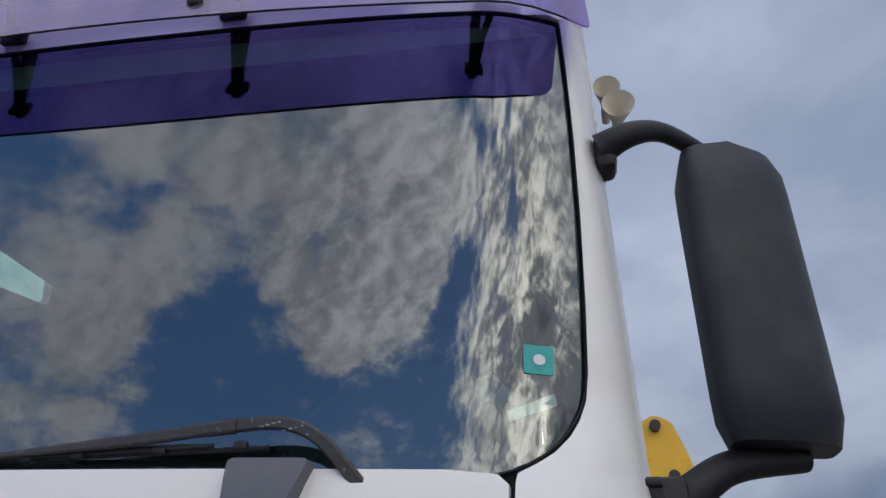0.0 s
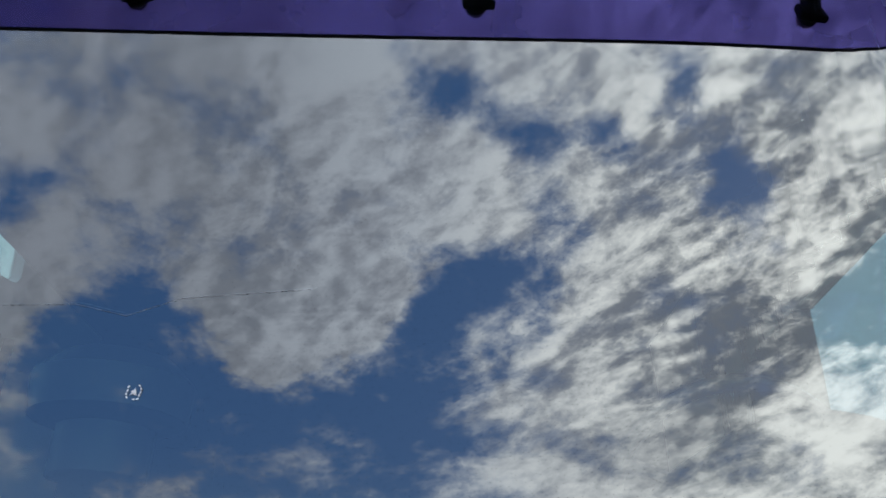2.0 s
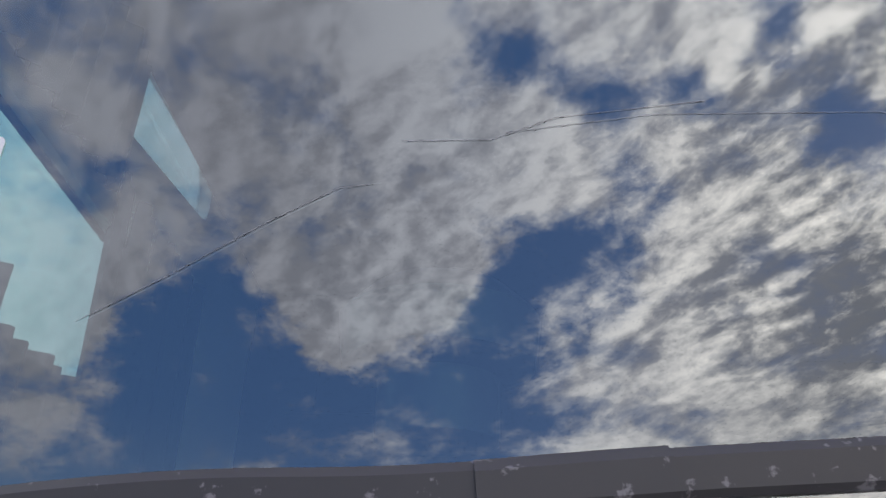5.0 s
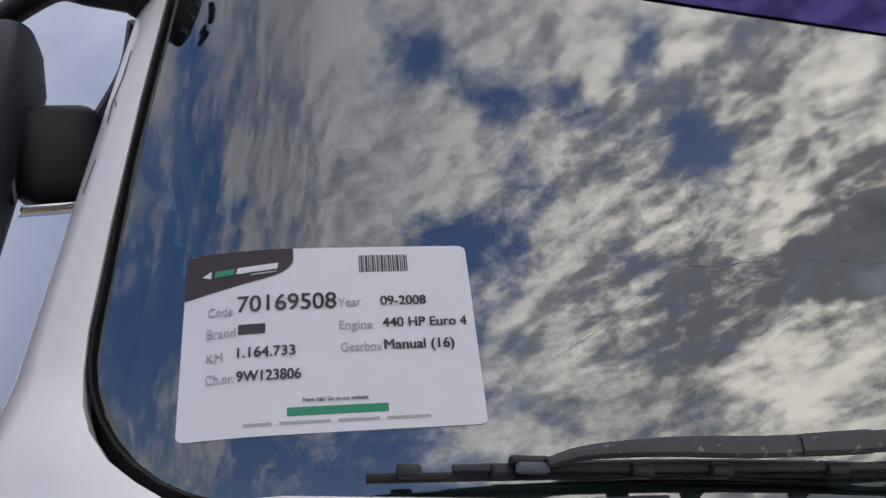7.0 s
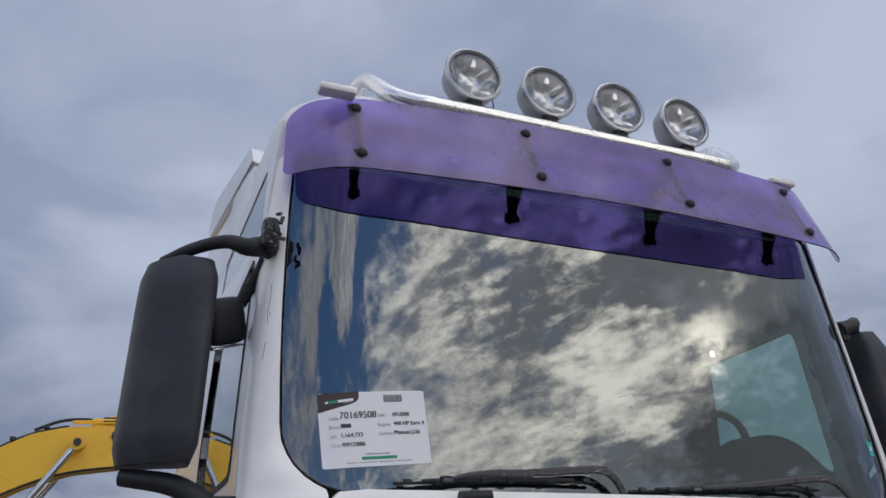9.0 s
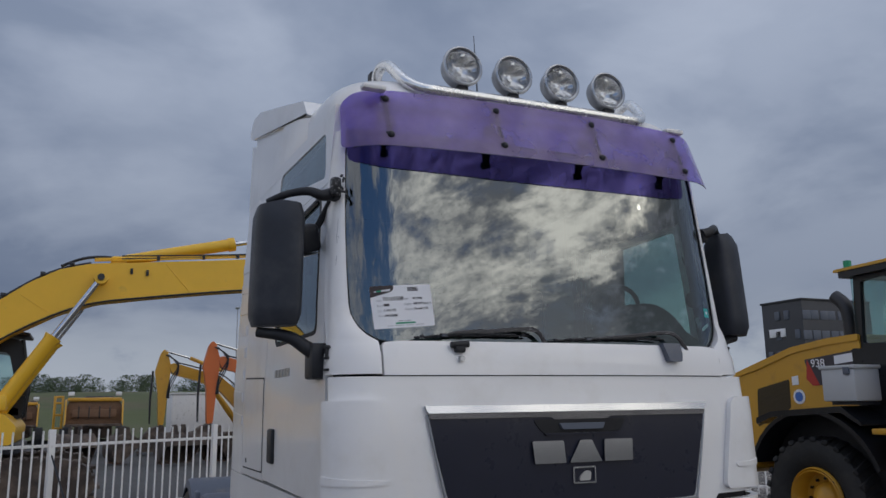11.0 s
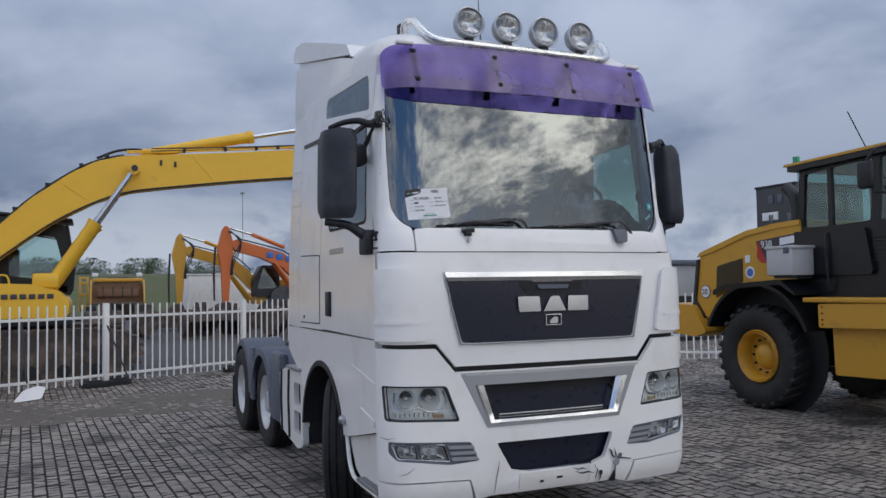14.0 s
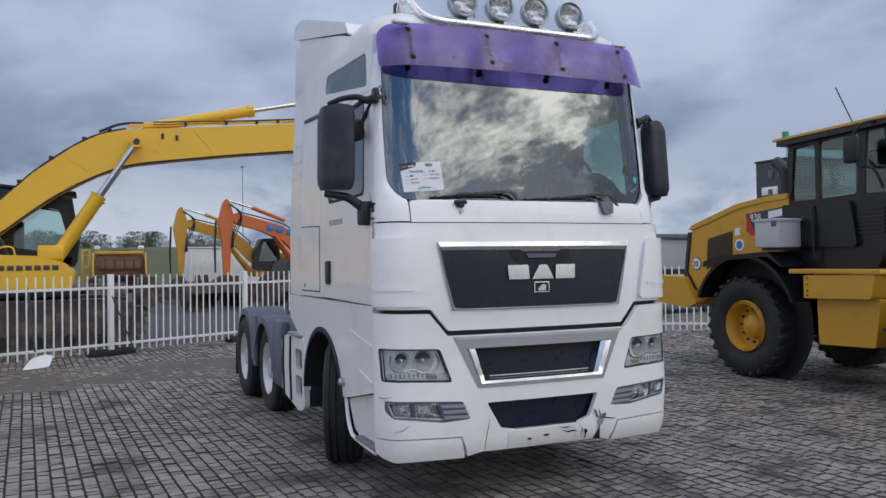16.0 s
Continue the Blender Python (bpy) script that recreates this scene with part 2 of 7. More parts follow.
def glass_mat(name, tint, r0, rough=0.0, coat=(1.0, 1.0, 1.0)):
    """Tinted glass: clear, with a mirror part that grows from r0 towards grazing."""
    mat = bpy.data.materials.new(name)
    mat.use_nodes = True
    nt = mat.node_tree
    N, L = nt.nodes, nt.links
    N.remove(N["Principled BSDF"])
    out = N["Material Output"]
    tr, gl, lw, mx = N.new("ShaderNodeBsdfTransparent"), N.new("ShaderNodeBsdfGlossy"), N.new("ShaderNodeLayerWeight"), N.new("ShaderNodeMixShader")
    tr.inputs["Color"].default_value = (*tint, 1)
    gl.inputs["Roughness"].default_value = rough
    gl.inputs["Color"].default_value = (*coat, 1)
    lw.inputs["Blend"].default_value = 0.5
    pw, mr = N.new("ShaderNodeMath"), N.new("ShaderNodeMapRange")
    pw.operation = "POWER"
    pw.inputs[1].default_value = 4.5
    L.new(lw.outputs["Facing"], pw.inputs[0])
    L.new(pw.outputs[0], mr.inputs["Value"])
    mr.inputs["To Min"].default_value, mr.inputs["To Max"].default_value = r0, 1.0
    L.new(mr.outputs[0], mx.inputs[0])
    L.new(tr.outputs[0], mx.inputs[1])
    L.new(gl.outputs[0], mx.inputs[2])
    L.new(mx.outputs[0], out.inputs["Surface"])
    return mat


def clear_mat(name, tint):
    """The inner face of a pane: it only tints."""
    mat = bpy.data.materials.new(name)
    mat.use_nodes = True
    N, L = mat.node_tree.nodes, mat.node_tree.links
    N.remove(N["Principled BSDF"])
    tr = N.new("ShaderNodeBsdfTransparent")
    tr.inputs["Color"].default_value = (*tint, 1)
    L.new(tr.outputs[0], N["Material Output"].inputs["Surface"])
    return mat


def acrylic_mat(name, tint, haze):
    """Clear tinted plastic that also scatters some light."""
    mat = glass_mat(name, tint, 0.05, 0.06)
    nt = mat.node_tree
    N, L = nt.nodes, nt.links
    first = [n for n in N if n.type == "MIX_SHADER"][0]
    tl, df, geo, nz = N.new("ShaderNodeBsdfTranslucent"), N.new("ShaderNodeBsdfDiffuse"), N.new("ShaderNodeNewGeometry"), N.new("ShaderNodeTexNoise")
    tl.inputs["Color"].default_value = (*haze, 1)
    df.inputs["Color"].default_value = (*haze, 1)
    L.new(geo.outputs["Position"], nz.inputs["Vector"])
    nz.inputs["Scale"].default_value, nz.inputs["Detail"].default_value = 5.0, 8.0
    r = N.new("ShaderNodeMapRange")
    r.inputs["From Min"].default_value, r.inputs["From Max"].default_value = 0.3, 0.75
    r.inputs["To Min"].default_value, r.inputs["To Max"].default_value = 0.20, 0.38
    L.new(nz.outputs["Fac"], r.inputs["Value"])
    a, b2 = N.new("ShaderNodeMixShader"), N.new("ShaderNodeMixShader")
    a.inputs[0].default_value = 0.5
    L.new(tl.outputs[0], a.inputs[1])
    L.new(df.outputs[0], a.inputs[2])
    L.new(r.outputs[0], b2.inputs[0])
    L.new(first.outputs[0], b2.inputs[1])
    L.new(a.outputs[0], b2.inputs[2])
    L.new(b2.outputs[0], N["Material Output"].inputs["Surface"])
    return mat


M = {
    "white": pbr("white_paint", (0.85, 0.835, 0.82), 0.30, var=0.015, scale=1.5, rvar=0.03, coat=0.5, grime=(0.66, 0.62, 0.56), gscale=2.3, gcut=(0.52, 0.95)),
    "white_dirty": pbr("white_plastic", (0.74, 0.72, 0.69), 0.42, var=0.05, grime=(0.42, 0.39, 0.34), gscale=5, gcut=(0.58, 0.85)),
    "black": pbr("black_plastic", (0.014, 0.015, 0.019), 0.5, spec=0.4, var=0.25, bump=0.12, bscale=500, grime=(0.04, 0.04, 0.04), gscale=6, gcut=(0.5, 0.9)),
    "rubber": pbr("rubber", (0.014, 0.014, 0.016), 0.75, var=0.25, bump=0.2, bscale=200, grime=(0.05, 0.046, 0.04), gscale=7, gcut=(0.5, 0.85)),
    "grille": pbr("grille_grey", (0.014, 0.016, 0.030), 0.30, var=0.15, rvar=0.12, bump=0.05, bscale=400, spec=0.25),
    # near-black: shade put into gaps and recesses; also black print and cracks
    "dark": pbr("shade_and_print_black", (0.008, 0.008, 0.010), 0.7, var=0.2),
    "bar_metal": pbr("bar_metal", (0.82, 0.82, 0.81), 0.26, 0.85, var=0.05),
    "chrome": pbr("chrome", (0.62, 0.63, 0.65), 0.12, 1.0, var=0.04, rvar=0.05),
    "steel": pbr("brushed_steel", (0.42, 0.43, 0.45), 0.30, 1.0, var=0.08),
    "silver": pbr("silver_paint", (0.32, 0.33, 0.35), 0.38, 0.6, var=0.06),
    "rim_silver": pbr("rim_silver", (0.62, 0.62, 0.62), 0.34, 0.35, var=0.08),
    "lamp_grey": pbr("lamp_grey", (0.30, 0.31, 0.33), 0.42, 0.2, var=0.08),
    "mudguard": pbr("mudguard_grey", (0.10, 0.115, 0.15), 0.55, var=0.12, bump=0.08, bscale=200, grime=(0.18, 0.17, 0.16), gscale=4, gcut=(0.55, 0.85)),
    "glass": glass_mat("windscreen_glass", (0.58, 0.74, 0.71), 0.19, 0.0, (0.91, 0.970, 0.99)),
    "glass_inner": clear_mat("windscreen_inner", (0.77, 0.88, 0.85)),
    "side_glass": glass_mat("side_glass", (0.70, 0.80, 0.78), 0.05),
    "lens": glass_mat("lamp_lens", (0.93, 0.94, 0.94), 0.05),
    "visor": acrylic_mat("purple_acrylic", (0.47, 0.43, 0.83), (0.66, 0.47, 0.74)),
    "interior": pbr("interior_grey", (0.022, 0.026, 0.03), 0.95, var=0.15, spec=0.05),
    "seat": pbr("seat_fabric", (0.012, 0.014, 0.018), 0.95, spec=0.03, var=0.2, bump=0.2, bscale=300),
    "paper": pbr("paper", (0.82, 0.82, 0.84), 0.6, var=0.015),
    "ink": pbr("black_ink", (0.055, 0.048, 0.055), 0.6, var=0.05),
    "ink_grey": pbr("grey_ink", (0.44, 0.44, 0.46), 0.6, var=0.05),
    "ink_brown": pbr("dark_brown_ink", (0.045, 0.03, 0.028), 0.5, var=0.05),
    "ink_green": pbr("green_ink", (0.02, 0.30, 0.16), 0.6, var=0.05),
    "teal": pbr("teal_sticker", (0.03, 0.42, 0.40), 0.4, var=0.25, scale=90),
    "yellow": pbr("machine_yellow", (0.84, 0.485, 0.03), 0.42, var=0.07, scale=3, grime=(0.42, 0.27, 0.06), gscale=3, gcut=(0.62, 0.95)),
    "cat": pbr("loader_yellow", (0.60, 0.315, 0.028), 0.40, var=0.06, scale=3, grime=(0.36, 0.19, 0.04), gscale=3, gcut=(0.55, 0.85)),
    "loader_black": pbr("loader_black", (0.010, 0.011, 0.014), 0.32, var=0.2, spec=0.35, bump=0.03, bscale=300),
    "cab_glass": glass_mat("cab_glass", (0.62, 0.76, 0.75), 0.05),
    "vent_mesh": pbr("vent_mesh", (0.055, 0.038, 0.014), 0.7, var=0.3, scale=40),
    "tyre": pbr("tyre_rubber", (0.013, 0.013, 0.014), 0.7, var=0.25, bump=0.2, bscale=120, grime=(0.035, 0.033, 0.03), gscale=5, gcut=(0.5, 0.85)),
    "orange": pbr("machine_orange", (0.60, 0.14, 0.03), 0.45, var=0.08, scale=3),
    "machine_dark": pbr("machine_dark", (0.018, 0.020, 0.026), 0.45, var=0.2),
    "fence": pbr("fence_white", (0.80, 0.79, 0.77), 0.45, var=0.05, grime=(0.4, 0.38, 0.34), gscale=8, gcut=(0.58, 0.8)),
    "cream": pbr("cream_paint", (0.80, 0.74, 0.64), 0.5, var=0.06),
    "emblem": pbr("emblem_chrome", (0.36, 0.37, 0.39), 0.14, 1.0, var=0.0, rvar=0.0),
    "lamp_inside": pbr("lamp_inside", (0.80, 0.81, 0.81), 0.30, 0.15, var=0.15, scale=40),
    "lamp_strip": pbr("lamp_strip", (0.72, 0.73, 0.72), 0.22, 0.2, var=0.12, scale=30),
    "lens_ball": pbr("lens_ball", (0.50, 0.51, 0.53), 0.10, 0.8, var=0.1),
    "lamp_bowl": pbr("lamp_bowl", (0.60, 0.61, 0.62), 0.3, 0.5, var=0.1, scale=30),
    "bright_bowl": pbr("bright_bowl", (0.80, 0.80, 0.81), 0.22, 0.75, var=0.06, scale=30),
    "mirror_shell": pbr("mirror_shell", (0.026, 0.030, 0.040), 0.5, spec=0.35, var=0.3, bump=0.15, bscale=400, grime=(0.065, 0.066, 0.072), gscale=4, gcut=(0.5, 0.8)),
    "curtain": pbr("curtain_cloth", (0.05, 0.058, 0.062), 0.9, var=0.2, bump=0.2, bscale=250),
    "broken": pbr("broken_casting", (0.02, 0.02, 0.022), 0.5, var=0.3, bump=1.0, bscale=60, grime=(0.34, 0.33, 0.33), gscale=55, gcut=(0.55, 0.60)),
    "flaked": pbr("flaked_paint", (0.045, 0.043, 0.046), 0.42, var=0.2, grime=(0.20, 0.19, 0.20), gscale=70, gcut=(0.61, 0.65)),
    "glass_crack": pbr("glass_crack", (0.32, 0.34, 0.37), 0.4, var=0.2),
    "amber": pbr("amber_plastic", (0.36, 0.23, 0.13), 0.3, var=0.1),
    "blue": pbr("blue_print", (0.05, 0.16, 0.5), 0.4),
    "red": pbr("red_print", (0.45, 0.03, 0.02), 0.4),
}


# ---- mesh helpers ----
def part(name, bm, material, parent=None, label="", smooth=True, angle=0.7):
    bmesh.ops.recalc_face_normals(bm, faces=bm.faces)
    me = bpy.data.meshes.new(name)
    if smooth:
        for f in bm.faces:
            f.smooth = True
        for e in bm.edges:
            if len(e.link_faces) == 2 and e.calc_face_angle(0) > angle:
                e.smooth = False
    bm.to_mesh(me)
    bm.free()
    me.materials.append(M[material] if isinstance(material, str) else material)
    ob = new(name, me)
    if parent:
        ob.parent = parent
    if label:
        ob["label"] = label
    return ob


def thing(name, x, y, z, label, category, group="", kind="", rz=0.0):
    ob = new(name)
    ob.empty_display_size = 0.2
    ob.matrix_basis = pose(x, y, z, 0, 0, rz)
    return tagged(ob, label, category, group, kind)


def add_box(bm, c, s, bevel=0.0, m=None, seg=2):
    r = bmesh.ops.create_cube(bm, size=1)
    vs = r["verts"]
    for v in vs:
        v.co = Vector((v.co.x * s[0] + c[0], v.co.y * s[1] + c[1], v.co.z * s[2] + c[2]))
    if bevel:
        es = list({e for v in vs for e in v.link_edges})
        q = bmesh.ops.bevel(bm, geom=es, offset=bevel, segments=seg, affect="EDGES", profile=0.5)
        vs = list({v for f in q["faces"] for v in f.verts} | {v for v in vs if v.is_valid})
    if m is not None:
        bmesh.ops.transform(bm, matrix=m, verts=vs)
    return vs


def box(c, s, bevel=0.0, m=None, seg=2):
    bm = bmesh.new()
    add_box(bm, c, s, bevel, m, seg)
    return bm


def add_tube(bm, pts, r, seg=10, cap=True):
    """A round bar along points; r is one radius or one for each point."""
    pts = [Vector(p) for p in pts]
    rs = r if isinstance(r, (list, tuple)) else [r] * len(pts)
    rings, ref = [], None
    for i, p in enumerate(pts):
        d = (pts[min(i + 1, len(pts) - 1)] - pts[max(i - 1, 0)]).normalized()
        if ref is None:
            ref = d.orthogonal().normalized()
        ref = (ref - ref.dot(d) * d).normalized()
        o = d.cross(ref)
        rings.append([bm.verts.new(p + rs[i] * (math.cos(a) * ref + math.sin(a) * o)) for a in (2 * math.pi * k / seg for k in range(seg))])
    for a, b in zip(rings, rings[1:]):
        for k in range(seg):
            bm.faces.new((a[k], a[(k + 1) % seg], b[(k + 1) % seg], b[k]))
    if cap:
        bm.faces.new(rings[0][::-1])
        bm.faces.new(rings[-1])
    return bm


def tube(pts, r, seg=10):
    return add_tube(bmesh.new(), pts, r, seg)


def smooth_line(pts, n=8):
    """Points on a rounded line through pts."""
    pts = [Vector(p) for p in pts]
    out = []
    for i in range(len(pts) - 1):
        a, b, c, d = pts[max(i - 1, 0)], pts[i], pts[i + 1], pts[min(i + 2, len(pts) - 1)]
        for k in range(n):
            t = k / n
            out.append(0.5 * (2 * b + (c - a) * t + (2 * a - 5 * b + 4 * c - d) * t * t + (3 * b - a - 3 * c + d) * t ** 3))
    return out + [pts[-1]]


def lathe(profile, seg=40, axis="x"):
    """Turns (along, radius) pairs round an axis through the origin."""
    bm = bmesh.new()
    rings = []
    for a, r in profile:
        ring = []
        for k in range(seg):
            t = 2 * math.pi * k / seg
            c, s = r * math.cos(t), r * math.sin(t)
            ring.append(bm.verts.new({"x": (a, c, s), "y": (c, a, s), "z": (c, s, a)}[axis]))
        rings.append(ring)
    for a, b in zip(rings, rings[1:]):
        for k in range(seg):
            bm.faces.new((a[k], a[(k + 1) % seg], b[(k + 1) % seg], b[k]))
    for ring, (a, r) in ((rings[0], profile[0]), (rings[-1], profile[-1])):
        if r < 0.06:
            bm.faces.new(ring)
    return bm


def outline_mesh(bm, loops):
    """Fills flat outlines (first the outer one, then holes) given as (u, v)."""
    edges = []
    for loop in loops:
        vs = [bm.verts.new((u, 0, v)) for u, v in loop]
        for i in range(len(vs)):
            edges.append(bm.edges.new((vs[i], vs[(i + 1) % len(vs)])))
    bmesh.ops.triangle_fill(bm, use_beauty=True, edges=edges, normal=(0, -1, 0))


def panel(loops, place, thick=0.02, us=(), vs=(), back=None):
    """A sheet with thickness: outlines in (u, v), cut at the given u and v, carried by place(u, v, depth) to where it lies."""
    bm = bmesh.new()
    outline_mesh(bm, loops)
    for axis, cuts in ((0, us), (2, vs)):
        for c in cuts:
            no = Vector((1, 0, 0)) if axis == 0 else Vector((0, 0, 1))
            bmesh.ops.bisect_plane(bm, geom=bm.verts[:] + bm.edges[:] + bm.faces[:], dist=1e-5, plane_co=no * c, plane_no=no)
    flat = {v: (v.co.x, v.co.z) for v in bm.verts}
    faces = bm.faces[:]
    rim = [e for e in bm.edges if len(e.link_faces) == 1]
    for v, (u, w) in flat.items():
        v.co = place(u, w, 0.0)
    twin = {v: bm.verts.new(place(u, w, thick)) for v, (u, w) in flat.items()}
    for f in faces:
        bm.faces.new([twin[v] for v in reversed(f.verts)])
    for e in rim:
        a, b = e.verts
        bm.faces.new((a, b, twin[b], twin[a]))
    return bm


def bar_profile(loop, x0, x1, bevel, seg=4):
    """A solid of one side outline in (y, z) from x0 to x1, with rounded rims."""
    bm = bmesh.new()
    a = [bm.verts.new((x0, u, v)) for u, v in loop]
    b = [bm.verts.new((x1, u, v)) for u, v in loop]
    n = len(loop)
    caps = [bm.faces.new(a), bm.faces.new(b[::-1])]
    for k in range(n):
        bm.faces.new((a[k], b[k], b[(k + 1) % n], a[(k + 1) % n]))
    if bevel:
        bmesh.ops.bevel(bm, geom=[e for f in caps for e in f.edges], offset=bevel, segments=seg, affect="EDGES", profile=0.5)
    return bm


def steps(a, b, d):
    n = max(1, int(round((b - a) / d)))
    return [a + (b - a) * i / n for i in range(n + 1)]


def interp(table, z):
    if z <= table[0][0]:
        return table[0][1]
    for (z0, y0), (z1, y1) in zip(table, table[1:]):
        if z <= z1:
            return y0 + (y1 - y0) * (z - z0) / (z1 - z0)
    return table[-1][1]


def mirrored(loop):
    return [(-u, v) for u, v in loop]


def rounded(pts, r, n=4):
    """Rounds the corners of an outline."""
    out = []
    k = len(pts)
    for i in range(k):
        a, b, c = Vector(pts[i - 1]), Vector(pts[i]), Vector(pts[(i + 1) % k])
        rr = r[i] if isinstance(r, (list, tuple)) else r
        p, q = b + (a - b).normalized() * min(rr, (a - b).length * 0.45), b + (c - b).normalized() * min(rr, (c - b).length * 0.45)
        for j in range(n + 1):
            t = j / n
            w = p * (1 - t) ** 2 + b * 2 * t * (1 - t) + q * t * t
            out.append((w.x, w.y))
    return out


def words(text, size, material, parent, m, name="print", depth=0.0004, align="LEFT"):
    cu = bpy.data.curves.new(name, "FONT")
    cu.body, cu.size, cu.extrude, cu.align_x = text, size, depth, align
    tmp = bpy.data.objects.new("tmp", cu)
    scene.collection.objects.link(tmp)
    me = bpy.data.meshes.new_from_object(tmp.evaluated_get(bpy.context.evaluated_depsgraph_get()))
    bpy.data.objects.remove(tmp)
    me.transform(m)
    me.materials.clear()
    me.materials.append(M[material])
    ob = new(name, me)
    ob.parent = parent
    return ob


# ---- ground ----
bm = bmesh.new()
bmesh.ops.create_grid(bm, x_segments=2, y_segments=2, size=3000)
ground = part("ground", bm, pbr("paving_bed", (0.075, 0.072, 0.070), 0.8, var=0.25, scale=0.7, bump=0.3, bscale=60), None, smooth=False)
ground.location.z = -0.012
tagged(ground, "dark grey paved yard ground", "ground", kind="structure")

# ---- tractor unit ----
truck = thing("tractor_truck", 0, 0, 0, "white three-axle tractor unit with purple sun visor and roof lamps", "truck")
FRONT = [(0.3, 0.03), (0.42, -0.03), (0.75, -0.045), (1.2, -0.03), (1.39, -0.035), (1.8, -0.03), (2.0, -0.01), (2.12, 0.01), (2.20, 0.05), (2.3, 0.092), (3.2, 0.205), (3.5, 0.31)]
WIDE = [(0.3, 1.19), (0.6, 1.215), (2.0, 1.215), (2.4, 1.20), (3.0, 1.17), (3.4, 1.145)]
XC, RY = 1.05, 0.15


def glass_y(x, z):
    a = abs(x)
    return 0.090 + 0.1378 * (z - 2.25) + 0.0167 * (z - 2.7) ** 2 + 0.03 * x * x + 0.0156 * x ** 4 + 1.2 * max(0.0, a - 0.9) ** 2


def skin(s, z, depth=0.0):
    """The cab's front and corners: s runs along the front from the middle, and round the corner past XC."""
    a, sg, w = abs(s), (1 if s >= 0 else -1), interp(WIDE, z)
    y0 = interp(FRONT, z)
    if a <= XC:
        return Vector((s, y0 + s * s / 18.1 + depth, z))
    t = min(1.0, (a - XC) / 0.26) * math.pi / 2
    rx = w - XC
    x, y = XC + rx * math.sin(t), y0 + XC * XC / 18.1 + RY * (1 - math.cos(t))
    y += max(0.0, a - XC - 0.26)
    return Vector((sg * (x - depth * math.sin(t)), y + depth * math.cos(t), z))


def front_panel(name, loop, material, offset=0.0, thick=0.02, holes=(), label="", parent=None, du=0.06, dv=0.08):
    us = [u for u in steps(-1.4, 1.4, du)]
    vs = [v for v in steps(0.3, 3.6, dv)]
    bm = panel([loop, *holes], lambda u, v, d: skin(u, v, d - offset), thick, us, vs)
    return part(name, bm, material, parent or truck, label)


def side_x(z):
    return interp(WIDE, z)


def side_panel(name, loop, material, sg, offset=0.0, thick=0.02, holes=(), label="", parent=None):
    bm = panel([loop, *holes], lambda u, v, d: Vector((sg * (side_x(v) + offset - d), u, v)), thick, (), steps(0.3, 3.6, 0.15))
    return part(name, bm, material, parent or truck, label)


def sided(sg):
    return (lambda l: l) if sg > 0 else (lambda l: mirrored(l)[::-1])


# windscreen: glass, seal, black border
def glass_loop(g=0.0):
    half = [(0.0, 2.165 + g), (0.60, 2.166 + g), (0.90, 2.172 + g)]
    half += [(0.92 + (0.192 - g) * math.sin(a), 2.172 + g + (0.19 - g) * (1 - math.cos(a))) for a in (radians(q) for q in range(10, 91, 10))]
    half += [(1.119 - g, 2.6), (1.112 - g, 3.0), (1.097 - g, 3.26 - g)]
    return [(-x, z) for x, z in half[::-1][:-1]] + half


def on_screen(off):
    return lambda u, v, d: Vector((u, glass_y(u, v) + off + d, v))


GU, GV = steps(-1.12, 1.12, 0.04), steps(2.1, 3.3, 0.1)
windscreen = part("windscreen", panel([glass_loop()], on_screen(0.0), 0.006, GU, GV), "glass", truck, "large tinted windscreen reflecting the cloudy sky")
windscreen.visible_shadow = False
windscreen.data.materials.append(M["glass_inner"])
for poly in windscreen.data.polygons:
    poly.material_index = 0 if poly.normal.y < -0.5 else 1
part("glass_border", panel([glass_loop(0.002), glass_loop(0.009)], on_screen(0.009), 0.003, GU, GV), "dark", windscreen, "black printed border of the glass")
part("seal", panel([glass_loop(-0.002), glass_loop(0.001)], on_screen(-0.006), 0.02, GU, GV), "rubber", windscreen, "black rubber glass seal")
part("glass_frame", panel([glass_loop(-0.012), glass_loop(0.008)], on_screen(0.022), 0.02, GU, GV), "dark", truck, "dark frame behind the glass edge")
dots = bmesh.new()
for row in range(4):
    for k in range(280):
        x = -0.98 + k * 0.0070 + 0.0035 * (row % 2)
        z = 2.211 + row * 0.0055
        r_ = 0.0024 - 0.0003 * row
        y = glass_y(x, z) + 0.0085
        dots.faces.new([dots.verts.new((x + r_ * math.cos(q * math.pi / 3), y, z + r_ * math.sin(q * math.pi / 3))) for q in range(6)])
part("border_dots", dots, "dark", windscreen, "dotted print at the lower glass edge", smooth=False)
